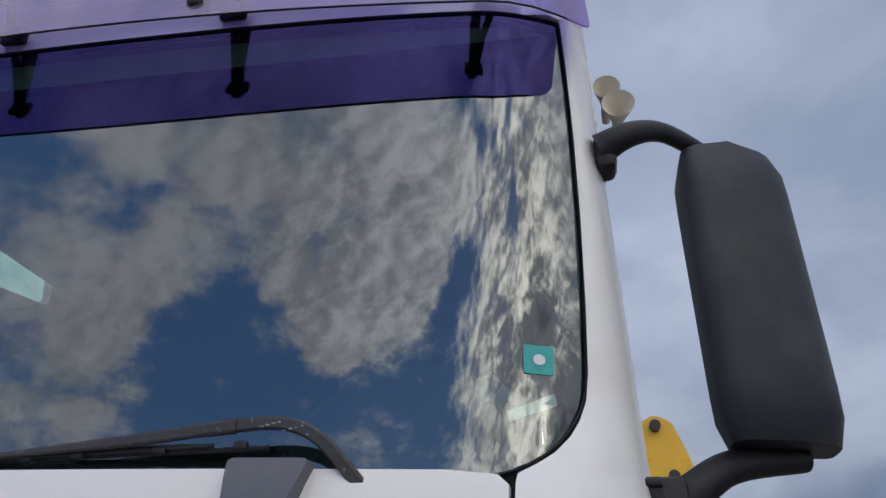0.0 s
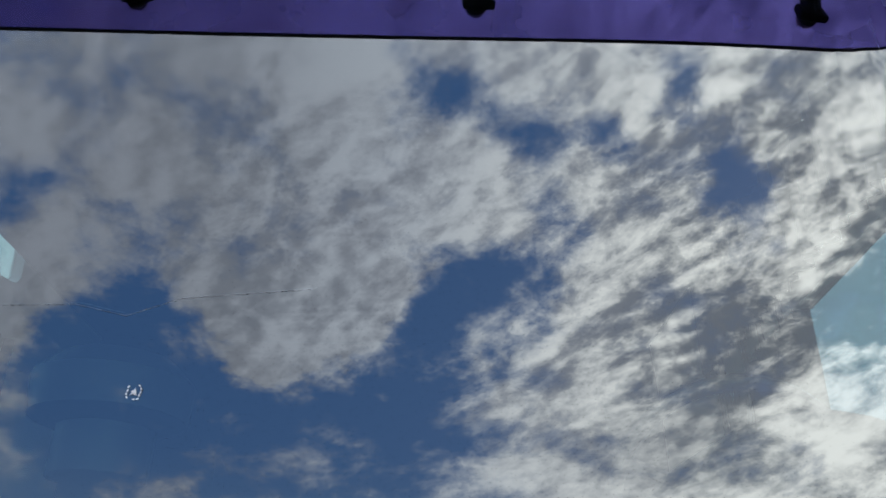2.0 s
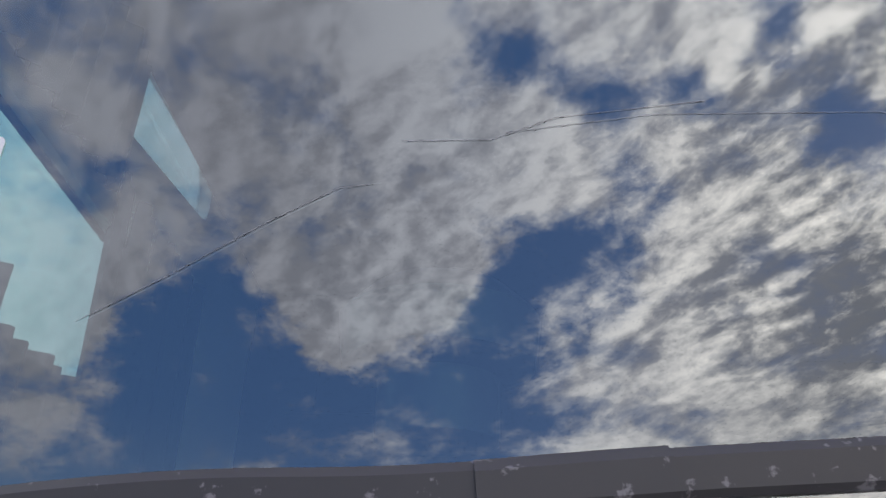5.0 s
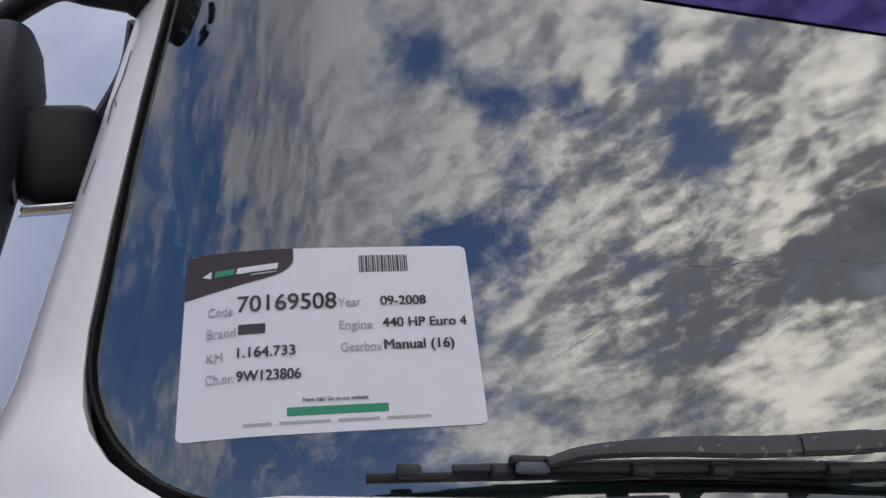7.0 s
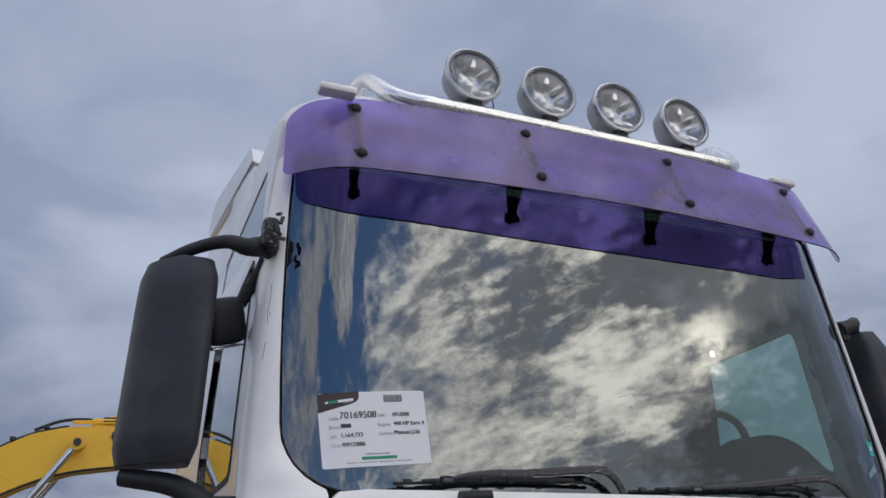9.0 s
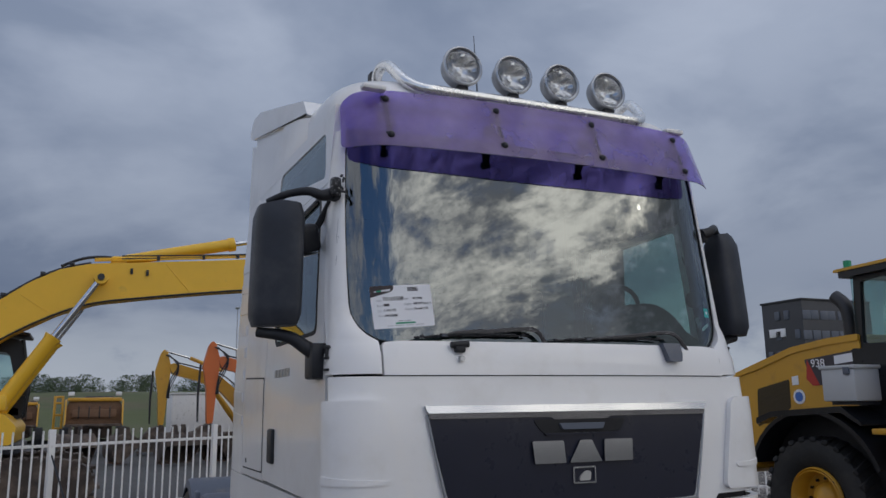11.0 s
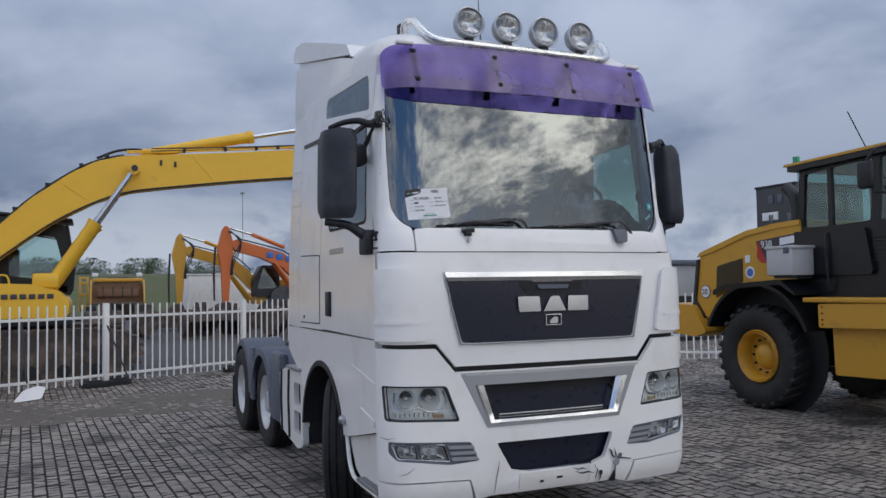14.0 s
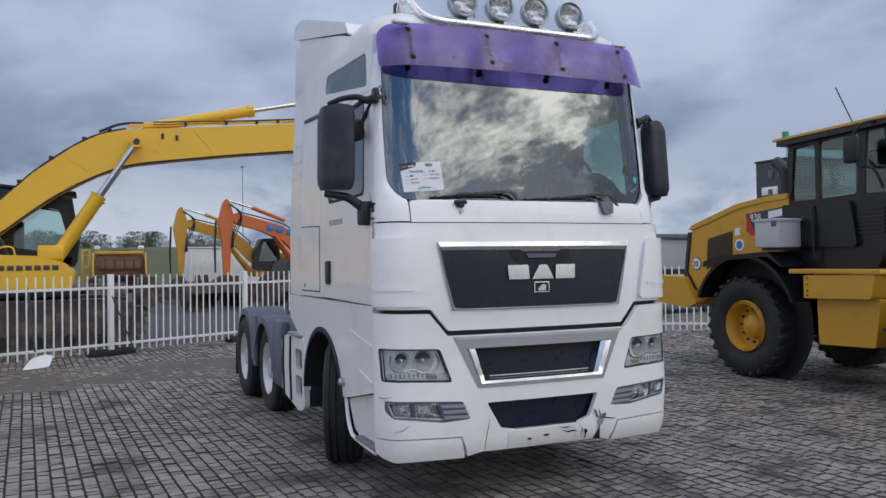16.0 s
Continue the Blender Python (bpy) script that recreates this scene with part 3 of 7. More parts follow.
for sg in (-1, 1):
    # pillar beside the glass
    def pillar(u, v, d, sg=sg):
        t = u * math.pi / 2
        w = side_x(v)
        x0 = interp([(2.0, 1.0), (2.16, 1.0), (2.175, 1.003), (2.19, 1.03), (2.21, 1.058), (2.24, 1.083), (2.27, 1.098), (2.31, 1.110), (2.36, 1.116), (2.6, 1.122), (3.0, 1.115), (3.27, 1.100)], v)
        y0 = glass_y(x0, v) - 0.014 if v > 2.3 else interp([(2.0, skin(1.0, 2.0).y), (2.12, skin(1.0, 2.12).y), (2.3, glass_y(1.1, 2.3) - 0.014)], v)
        ry = 0.12 if v > 2.3 else interp([(2.0, 0.22), (2.3, 0.12)], v)
        return Vector((sg * (x0 + (w - x0) * math.sin(t) - d * math.sin(t)), y0 + ry * (1 - math.cos(t)) + d * math.cos(t), v))
    zs = [2.02, 2.10, 2.16, 2.175, 2.19, 2.21, 2.24, 2.27, 2.31, 2.36, 2.5, 2.7, 2.9, 3.1, 3.27]
    part("pillar", panel([[(0, 2.02), (1, 2.02), (1, 3.27), (0, 3.27)]], pillar, 0.045, steps(0, 1, 0.125), zs), "white", truck, "white windscreen pillar with scraped paint")
front_panel("scuttle", [(-0.992, 2.0135), (0.992, 2.0135), (0.992, 2.152), (0.975, 2.168), (0.9, 2.175), (-0.9, 2.175), (-0.975, 2.168), (-0.992, 2.152)], "white", 0.008, 0.03)
front_panel("header", [(-1.31, 3.275), (1.31, 3.275), (1.31, 3.5), (-1.31, 3.5)], "white", -0.02, 0.03)
# near-black sheet in place of the shade between scuttle and glass
part("scuttle_well", panel([[(-1.0, 2.10), (1.0, 2.10), (1.0, 2.20), (-1.0, 2.20)]], lambda u, v, d: Vector((u, glass_y(u, v) + 0.02 + d, v)), 0.01, GU, ()), "dark", truck)

# front flap with the badge panel; its lower edge drops in the middle
flap = [(-1.31, 2.008), (-1.31, 1.40), (-0.87, 1.395), (-0.74, 1.24), (0.74, 1.24), (0.87, 1.395), (1.31, 1.40), (1.31, 2.008)]
front_panel("front_flap", flap, "white", 0.0, 0.03)
for sg in (-1, 1):
    fix = sided(sg)
    front_panel("corner_deflector", fix(rounded([(1.31, 1.42), (0.905, 1.42), (1.0, 1.90), (1.31, 1.90)], [0.02, 0.05, 0.06, 0.02])), "white", 0.035, 0.034)
    front_panel("deflector_crease", fix(rounded([(1.30, 1.53), (1.0, 1.53), (0.985, 1.55), (1.30, 1.57)], 0.01)), "white", 0.041, 0.006)
gp = rounded([(-0.80, 1.83), (-0.69, 1.395), (0.69, 1.395), (0.80, 1.83)], 0.03)
badge = front_panel("badge_panel", gp, "grille", 0.012, 0.015, label="dark grey badge panel")
front_panel("chrome_strip", rounded([(-0.815, 1.872), (-0.800, 1.838), (0.800, 1.838), (0.815, 1.872)], 0.008), "chrome", 0.026, 0.022, parent=badge, label="chrome strip")
bm = panel([rounded([(-0.800, 1.836), (-0.792, 1.812), (-0.17, 1.812), (-0.14, 1.79), (0.14, 1.79), (0.17, 1.812), (0.792, 1.812), (0.800, 1.836)], 0.01)], lambda u, v, d: skin(u, v, d - 0.026 + 0.3 * (1.836 - v)), 0.012, steps(-1, 1, 0.08), (1.82, 1.83))
part("chrome_lower", bm, "chrome", badge, "chrome strip turned to the ground")
# raised near-black plate: the shade of the handle recess as colour
front_panel("handle_recess", rounded([(-0.27, 1.80), (0.27, 1.80), (0.22, 1.735), (-0.22, 1.735)], 0.02), "dark", 0.016, 0.008, parent=badge)
front_panel("handle_edge", rounded([(-0.22, 1.735), (0.22, 1.735), (0.20, 1.725), (-0.20, 1.725)], 0.004), "grille", 0.026, 0.012, parent=badge)
front_panel("bonnet_handle", rounded([(-0.13, 1.782), (0.13, 1.782), (0.115, 1.752), (-0.115, 1.752)], 0.01), "mudguard", 0.030, 0.016, parent=badge, label="grey bonnet handle")
rim = [(-0.803, 1.832), (-0.715, 1.43), (-0.665, 1.392), (-0.3, 1.388), (0.3, 1.388), (0.665, 1.392), (0.715, 1.43), (0.803, 1.832)]
part("panel_rim", tube([skin(q.x, q.y, -0.012) for q in smooth_line([(u, v, 0) for u, v in rim], 5)], 0.006, 8), "silver", badge, "thin silver rim")
# maker's emblem as plain chrome shapes
for loop in ([(-0.285, 1.70), (-0.275, 1.595), (-0.105, 1.595), (-0.115, 1.70)], [(-0.02, 1.70), (-0.085, 1.595), (0.10, 1.595), (0.045, 1.70)], [(0.12, 1.70), (0.115, 1.595), (0.285, 1.595), (0.29, 1.70)]):
    front_panel("emblem_block", rounded(loop, 0.006), "emblem", 0.03, 0.018, parent=badge, label="plain chrome emblem shape")
sq = rounded([(-0.065, 1.575), (-0.065, 1.495), (0.065, 1.495), (0.065, 1.575)], 0.008)
sqi = rounded([(-0.057, 1.567), (-0.057, 1.503), (0.057, 1.503), (0.057, 1.567)], 0.006)
front_panel("emblem_frame", sq, "chrome", 0.022, 0.01, [sqi], parent=badge, label="small chrome emblem frame")
front_panel("emblem_mark", rounded([(-0.03, 1.508), (0.035, 1.508), (0.04, 1.55), (0.01, 1.555), (-0.025, 1.53)], 0.01), "steel", 0.018, 0.008, parent=badge)
# near-black sheet puts the shade of the flap's lower gap into colour
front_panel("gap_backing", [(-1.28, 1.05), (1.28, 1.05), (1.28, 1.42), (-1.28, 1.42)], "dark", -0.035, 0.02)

# bumper
bump = [(-1.31, 1.375), (-0.89, 1.365), (-0.755, 1.205), (0.755, 1.205), (0.89, 1.365), (1.31, 1.375), (1.31, 0.512), (0.66, 0.492), (0.60, 0.34), (0.5, 0.365), (-0.5, 0.365), (-0.60, 0.34), (-0.66, 0.492), (-1.31, 0.512)]
mid = [(-0.712, 1.185), (-0.536, 0.828), (0.526, 0.828), (0.70, 1.185)]
lowg = rounded([(-0.47, 0.72), (-0.36, 0.53), (-0.25, 0.508), (0.28, 0.508), (0.40, 0.545), (0.47, 0.72)], 0.02)
hl = rounded([(-1.245, 1.135), (-0.815, 1.118), (-0.728, 0.880), (-1.225, 0.905)], 0.025)
fog = rounded([(-1.205, 0.775), (-0.655, 0.742), (-0.598, 0.612), (-0.80, 0.600), (-1.15, 0.648), (-1.205, 0.70)], 0.02)
bumper = front_panel("bumper", bump, "white", 0.03, 0.04, [mid, lowg, hl, mirrored(hl), fog, mirrored(fog)], "white bumper with a cracked and dented lower edge")
# near-black sheet stands in for shade behind the bumper openings
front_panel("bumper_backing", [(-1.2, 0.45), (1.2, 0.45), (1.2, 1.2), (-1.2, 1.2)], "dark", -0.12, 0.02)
for sg in (-1, 1):
    front_panel("bumper_corner", sided(sg)([(1.31, 0.503), (0.668, 0.484), (0.622, 0.33), (1.13, 0.335), (1.30, 0.40)]), "white", 0.034, 0.04, parent=bumper)
front_panel("plate_holder", rounded([(-0.30, 0.50), (-0.30, 0.375), (0.27, 0.375), (0.27, 0.50)], 0.01), "white_dirty", 0.038, 0.008, parent=bumper)
for x, z in ((-0.13, 0.43), (0.0, 0.445), (0.02, 0.445)):
    front_panel("hole", rounded([(x - 0.014, z + 0.007), (x - 0.014, z - 0.007), (x + 0.014, z - 0.007), (x + 0.014, z + 0.007)], 0.004), "dark", 0.041, 0.004, parent=bumper)
cracks = [[(0.14, 0.47), (0.19, 0.455), (0.25, 0.46), (0.30, 0.44), (0.25, 0.45), (0.19, 0.445)], [(0.30, 0.50), (0.33, 0.46), (0.315, 0.40), (0.325, 0.46)],
          [(0.478, 0.60), (0.489, 0.54), (0.480, 0.47), (0.490, 0.38), (0.497, 0.36), (0.488, 0.47), (0.496, 0.55)], [(0.50, 0.522), (0.62, 0.505), (0.64, 0.508), (0.52, 0.53)],
          [(0.345, 0.455), (0.368, 0.452), (0.372, 0.43), (0.362, 0.415), (0.366, 0.395), (0.352, 0.378), (0.356, 0.41), (0.348, 0.428)], [(0.425, 0.60), (0.452, 0.585), (0.462, 0.553), (0.478, 0.535), (0.470, 0.528), (0.452, 0.55), (0.444, 0.578)],
          [(0.10, 0.517), (0.262, 0.522), (0.266, 0.505), (0.27, 0.526), (0.255, 0.528), (0.10, 0.522)], [(0.11, 0.497), (0.165, 0.484), (0.20, 0.489), (0.235, 0.475), (0.20, 0.481), (0.165, 0.476)],
          [(-0.455, 0.60), (-0.462, 0.54), (-0.478, 0.47), (-0.484, 0.38), (-0.481, 0.47), (-0.466, 0.54)], [(0.455, 0.40), (0.485, 0.455), (0.492, 0.40), (0.505, 0.36), (0.44, 0.362)],
          [(-1.25, 0.80), (-1.20, 0.793), (-1.15, 0.803), (-1.20, 0.789)], [(-1.14, 0.556), (-1.09, 0.57), (-1.05, 0.60), (-1.09, 0.5665)]]
for loop in cracks:
    front_panel("crack", loop, "dark", 0.0415, 0.004, parent=bumper, label="dark crack in the paint")
front_panel("torn_patch", [(0.462, 0.50), (0.492, 0.528), (0.522, 0.515), (0.512, 0.478), (0.484, 0.468)], "lamp_grey", 0.046, 0.006, parent=bumper, label="grey torn patch on the bumper")
front_panel("torn_patch", [(0.497, 0.525), (0.525, 0.56), (0.548, 0.552), (0.54, 0.53), (0.512, 0.505)], "mudguard", 0.043, 0.006, parent=bumper, label="grey torn patch on the bumper")
part("splitter_lip", tube([skin(x, 0.512 + 0.004 * math.sin(9 * x), -0.02) for x in steps(-0.24, 0.27, 0.04)], 0.005, 8), "mudguard", bumper, "scuffed dark lip under the lower opening")
# middle grille
inner = [(-0.61, 1.112), (-0.515, 0.86), (0.50, 0.86), (0.61, 1.112)]
frame_ = front_panel("grille_frame", mid, "silver", 0.036, 0.03, [inner], "silver grille surround", bumper)


def skin_strip(name, lines, material, parent, label=""):
    """A folded strip: each line is a list of (u, v) and a height over the skin."""
    bm = bmesh.new()
    rows = [[bm.verts.new(skin(u, v, -h)) for u, v in pts] for pts, h in lines]
    for a, b in zip(rows, rows[1:]):
        for k in range(len(a) - 1):
            bm.faces.new((a[k], a[k + 1], b[k + 1], b[k]))
    return part(name, bm, material, parent, label, angle=0.35)


def u_shape(x0, z0, x1, z1, x2, x3):
    """An open U: down from (x0, z0), along the bottom at z1, up to (x3, z0)."""
    pts = [(x0 + (x1 - x0) * k / 4, z0 + (z1 - z0) * k / 4) for k in range(4)]
    pts += [(x1 + (x2 - x1) * k / 12, z1) for k in range(13)]
    return pts + [(x2 + (x3 - x2) * k / 4, z1 + (z0 - z1) * k / 4) for k in range(1, 5)]


skin_strip("grille_trim", [(u_shape(-0.618, 1.112, -0.522, 0.852, 0.508, 0.618), 0.036), (u_shape(-0.606, 1.112, -0.516, 0.858, 0.502, 0.606), 0.050), (u_shape(-0.560, 1.112, -0.490, 0.878, 0.470, 0.556), 0.046),
                           (u_shape(-0.535, 1.112, -0.478, 0.890, 0.452, 0.526), 0.020), (u_shape(-0.522, 1.112, -0.468, 0.897, 0.443, 0.514), -0.045)], "chrome", frame_, "chrome trim")
part("inner_lip", tube([skin(x, 0.905, 0.0) for x in steps(-0.43, 0.41, 0.06)], 0.004, 8), "steel", frame_)
front_panel("grille_mesh", [(-0.62, 1.15), (-0.50, 0.84), (0.48, 0.84), (0.62, 1.15)], "grille", -0.05, 0.02, parent=frame_)
front_panel("top_trim", [(-0.72, 1.198), (-0.69, 1.178), (0.70, 1.178), (0.73, 1.198)], "steel", 0.042, 0.015, parent=frame_)
front_panel("lower_mesh", [(-0.48, 0.74), (-0.40, 0.49), (0.42, 0.49), (0.48, 0.74)], "grille", -0.04, 0.02, parent=bumper)


def lamp_unit(sg):
    fix = sided(sg)
    head = new("headlight")
    head.parent = truck
    flip = lambda l: l if sg < 0 else mirrored(l)[::-1]
    ins = rounded([(-1.234, 1.124), (-0.822, 1.107), (-0.743, 0.891), (-1.215, 0.915)], 0.022)
    front_panel("bezel", flip(hl), "machine_dark", 0.026, 0.012, [flip(ins)], parent=head, label="dark headlight rim")
    rounds = ((-1.085, 1.045, 0.056), (-0.925, 1.040, 0.072))
    cuts = [[(x + r_ * math.cos(2 * math.pi * k / 20), z + r_ * math.sin(2 * math.pi * k / 20)) for k in range(20)] for x, z, r_ in rounds]
    front_panel("bowl", flip(ins), "lamp_inside", -0.012, 0.01, [flip(q) for q in cuts], parent=head, label="grey headlight bowl")
    front_panel("lens", flip(ins), "lens", 0.022, 0.004, parent=head, label="clear lens").visible_shadow = False
    for x, z, r_ in rounds:
        o = part("reflector", lathe([(-0.014, r_ * 1.10), (-0.020, r_ * 1.05), (-0.012, r_ * 0.97), (0.020, r_ * 0.84), (0.045, r_ * 0.58), (0.055, r_ * 0.34)], 28, "y"), "lamp_strip", head, "round bright reflector")
        o.location = skin(sg * abs(x), z, 0.018)
        o = part("projector", lathe([(0.06, r_ * 0.34), (0.02, r_ * 0.35), (0.0, r_ * 0.30), (-0.012, r_ * 0.17), (-0.015, 0.0)], 20, "y"), "lens_ball", head, "dark glass projector lens")
        o.location = skin(sg * abs(x), z, 0.020)
    # bright frame round both lamps, dipping between them
    ring_l = [(-1.165, 1.085), (-1.17, 1.02), (-1.14, 0.978), (-1.06, 0.972), (-1.005, 0.985), (-0.94, 0.955), (-0.86, 0.955), (-0.825, 0.985), (-0.815, 1.04), (-0.835, 1.085)]
    rl = smooth_line([(u, v, 0) for u, v in ring_l], 4)
    part("lamp_frame", tube([skin(sg * abs(q.x), q.y, 0.006) for q in rl], 0.007, 8), "chrome", head, "bright frame round both lamps")
    front_panel("indicator", flip(rounded([(-1.185, 0.962), (-0.755, 0.944), (-0.725, 0.893), (-1.195, 0.918)], 0.01)), "lamp_strip", -0.004, 0.01, parent=head, label="clear indicator strip")
    for k in range(9):
        x = -1.165 + 0.032 * k
        front_panel("side_rib", flip([(-0.806 + 0.0085 * k, 1.086 - 0.0235 * k), (-0.780 + 0.0085 * k, 1.084 - 0.0235 * k), (-0.778 + 0.0085 * k, 1.077 - 0.0235 * k), (-0.804 + 0.0085 * k, 1.079 - 0.0235 * k)]), "mudguard", -0.010, 0.004, parent=head)
        front_panel("indicator_rib", flip([(x, 0.953), (x + 0.008, 0.953), (x + 0.008, 0.926), (x, 0.926)]), "chrome", 0.001, 0.004, parent=head)
    front_panel("amber_spot", flip(rounded([(-0.91, 0.938), (-0.83, 0.934), (-0.83, 0.908), (-0.91, 0.912)], 0.01)), "amber", 0.001, 0.008, parent=head)
    for k in range(8):
        x = -0.800 + 0.0065 * k
        front_panel("lens_rib", flip([(x, 1.085 - 0.018 * k), (x + 0.024, 1.085 - 0.018 * k), (x + 0.024, 1.079 - 0.018 * k), (x, 1.079 - 0.018 * k)]), "chrome", 0.012, 0.004, parent=head)
    low = new("fog_light")
    low.parent = truck
    eye_l = rounded([(-1.185, 0.755), (-0.840, 0.735), (-0.795, 0.622), (-1.145, 0.662)], 0.015)
    front_panel("bezel", flip(fog), "mudguard", 0.018, 0.012, [flip(eye_l)], parent=low)
    front_panel("bowl", flip(eye_l), "lamp_inside", -0.030, 0.01, parent=low)
    front_panel("lens", flip(eye_l), "lens", 0.015, 0.004, parent=low).visible_shadow = False
    rim_l = [skin(sg * abs(u), v, -0.019) for u, v in eye_l + eye_l[:1]]
    part("rim", tube(rim_l, 0.004, 6), "steel", low, "thin bright rim")
    for c_, w_, h_ in (((-1.095, 0.712), 0.055, 0.036), ((-0.925, 0.690), 0.080, 0.045)):
        cup = rounded([(c_[0] - w_, c_[1] + h_ + 0.004), (c_[0] + w_, c_[1] + h_ - 0.004), (c_[0] + w_ + 0.012, c_[1] - h_ - 0.004), (c_[0] - w_ + 0.012, c_[1] - h_ + 0.004)], 0.02)
        cin = [(c_[0] + (u - c_[0]) * 0.55, c_[1] + (v - c_[1]) * 0.55) for u, v in cup]
        lines_ = [([(sg * abs(u), v) for u, v in cup + cup[:1]], 0.008), ([(sg * abs(u), v) for u, v in cin + cin[:1]], -0.022)]
        skin_strip("reflector", lines_, "chrome", low, "bright faceted reflector")
        bulb = part("bulb_cap", lathe([(-0.012, 0.0), (-0.012, 0.014), (0.0, 0.018), (0.03, 0.018)], 14, "y"), "lamp_strip", low)
        bulb.location = skin(sg * abs(c_[0]), c_[1], 0.012)
    front_panel("divider", flip([(-1.032, 0.745), (-1.015, 0.744), (-1.000, 0.645), (-1.017, 0.647)]), "mudguard", 0.008, 0.03, parent=low)
    for k in range(3):
        z = 0.728 - 0.039 * k
        front_panel("slat", flip(rounded([(-0.825 + 0.012 * k, z), (-0.648 + 0.016 * k, z - 0.006), (-0.628 + 0.016 * k, z - 0.030), (-0.812 + 0.012 * k, z - 0.022)], 0.004)), "lamp_grey", 0.036, 0.018, parent=low)


lamp_unit(-1)
lamp_unit(1)

# sides, doors
for sg in (-1, 1):
    dwin = rounded([(0.47, 2.25), (1.40, 2.25), (1.48, 2.5), (1.48, 2.92), (0.53, 2.95)], 0.06)
    d = side_panel("door", [(0.245, 1.425), (1.66, 1.44), (1.66, 3.0), (0.40, 3.0), (0.31, 2.2), (0.245, 2.0)], "white", sg, 0.0, 0.04, [dwin], "white cab door")
    bm = panel([dwin], lambda u, v, dd: Vector((sg * (side_x(v) - 0.012 - dd), u, v)), 0.005, (), steps(2.0, 3.0, 0.2))
    part("door_glass", bm, "side_glass", d).visible_shadow = False
    side_panel("glass_seal", rounded([(0.45, 2.23), (1.415, 2.23), (1.50, 2.5), (1.50, 2.94), (0.515, 2.97)], 0.06), "rubber", sg, 0.003, 0.02, [dwin], parent=d)
    qwin = rounded([(0.47, 3.045), (1.67, 3.215), (1.63, 3.37), (0.53, 3.315)], 0.05)
    side_panel("cab_side", [(1.67, 1.43), (2.40, 1.43), (2.40, 3.42), (0.37, 3.42), (0.39, 3.005), (1.67, 3.005)], "white", sg, 0.0, 0.04, [qwin])
    bm = panel([qwin], lambda u, v, dd: Vector((sg * (side_x(v) - 0.004 - dd), u, v)), 0.005, (), ())
    part("upper_glass", bm, "side_glass", truck, "narrow upper side window").visible_shadow = False
    side_panel("upper_glass_backing", rounded([(0.50, 3.055), (0.78, 3.09), (0.78, 3.31), (0.54, 3.30)], 0.02), "interior", sg, -0.03, 0.005)
    side_panel("rain_strip", [(1.42, 3.02), (2.35, 3.07), (2.35, 3.10), (1.42, 3.05)], "black", sg, 0.012, 0.012, label="dark gutter strip")
    sf = side_panel("side_flap", [(2.415, 1.42), (2.84, 1.43), (2.80, 3.78), (2.415, 3.55)], "white", sg, 0.0, 0.03)
    for k in range(8):
        z = 1.75 + k * 0.16
        side_panel("rib", [(2.45, z), (2.79, z + 0.02), (2.79, z + 0.09), (2.45, z + 0.07)], "white", sg, 0.008, 0.01, parent=sf)
    h = part("door_handle", box((0, 0, 0), (0.03, 0.12, 0.2), 0.012), "black", d)
    h.location = (sg * 1.222, 1.40, 1.65)
    hatch = side_panel("hatch", rounded([(1.70, 1.485), (2.35, 1.48), (2.35, 2.07), (1.70, 2.05)], 0.02), "white", sg, 0.005, 0.01)
    side_panel("hatch_seam", rounded([(1.69, 1.475), (2.36, 1.47), (2.36, 2.08), (1.69, 2.06)], 0.02), "dark", sg, 0.002, 0.01, [rounded([(1.70, 1.485), (2.35, 1.48), (2.35, 2.07), (1.70, 2.05)], 0.02)])
    side_panel("hatch_lock", rounded([(2.20, 1.51), (2.23, 1.51), (2.23, 1.54), (2.20, 1.54)], 0.008), "black", sg, 0.009, 0.006, parent=hatch)
    for k in range(5):
        side_panel("side_badge", [(1.0 + 0.08 * k, 2.045), (1.055 + 0.08 * k, 2.045), (1.055 + 0.08 * k, 2.09), (1.0 + 0.08 * k, 2.09)], "steel", sg, 0.005, 0.006, parent=d)
    # near-black strip added behind the sill slit, its shade as colour
    side_panel("sill_gap", [(0.28, 1.36), (2.84, 1.36), (2.84, 1.48), (0.28, 1.48)], "dark", sg, -0.045, 0.01)
    # lower fairing with the wheel arch
    arch = [(1.66 + 0.62 * math.cos(radians(a)), 0.53 + 0.62 * math.sin(radians(a))) for a in range(176, -1, -8)]
    low = [(0.265, 1.418), (0.265, 0.80), (0.86, 0.68), (1.03, 0.66)] + arch[1:] + [(2.30, 0.95), (2.86, 1.20), (2.86, 1.418)]
    fair = side_panel("side_fairing", low, "white", sg, 0.0, 0.05)
    side_panel("fairing_crease", [(0.28, 0.83), (0.60, 0.90), (0.58, 0.93), (0.28, 0.87)], "white", sg, 0.008, 0.01, parent=fair)
    side_panel("fairing_crease", [(0.28, 1.11), (0.80, 1.20), (0.78, 1.215), (0.28, 1.13)], "white", sg, 0.006, 0.008, parent=fair)
    bm = bmesh.new()
    prev = None
    for a in range(4, 177, 6):
        c, s_ = math.cos(radians(a)), math.sin(radians(a))
        ring = [bm.verts.new((sg * xx, 1.66 + rr * c, 0.53 + rr * s_)) for xx, rr in ((0.75, 0.60), (1.225, 0.60), (1.232, 0.615), (1.225, 0.645), (1.205, 0.645), (1.205, 0.615), (0.75, 0.612))]
        if prev:
            for k in range(7):
                bm.faces.new((prev[k], prev[(k + 1) % 7], ring[(k + 1) % 7], ring[k]))
        prev = ring
    part("arch_liner", bm, "black", truck)
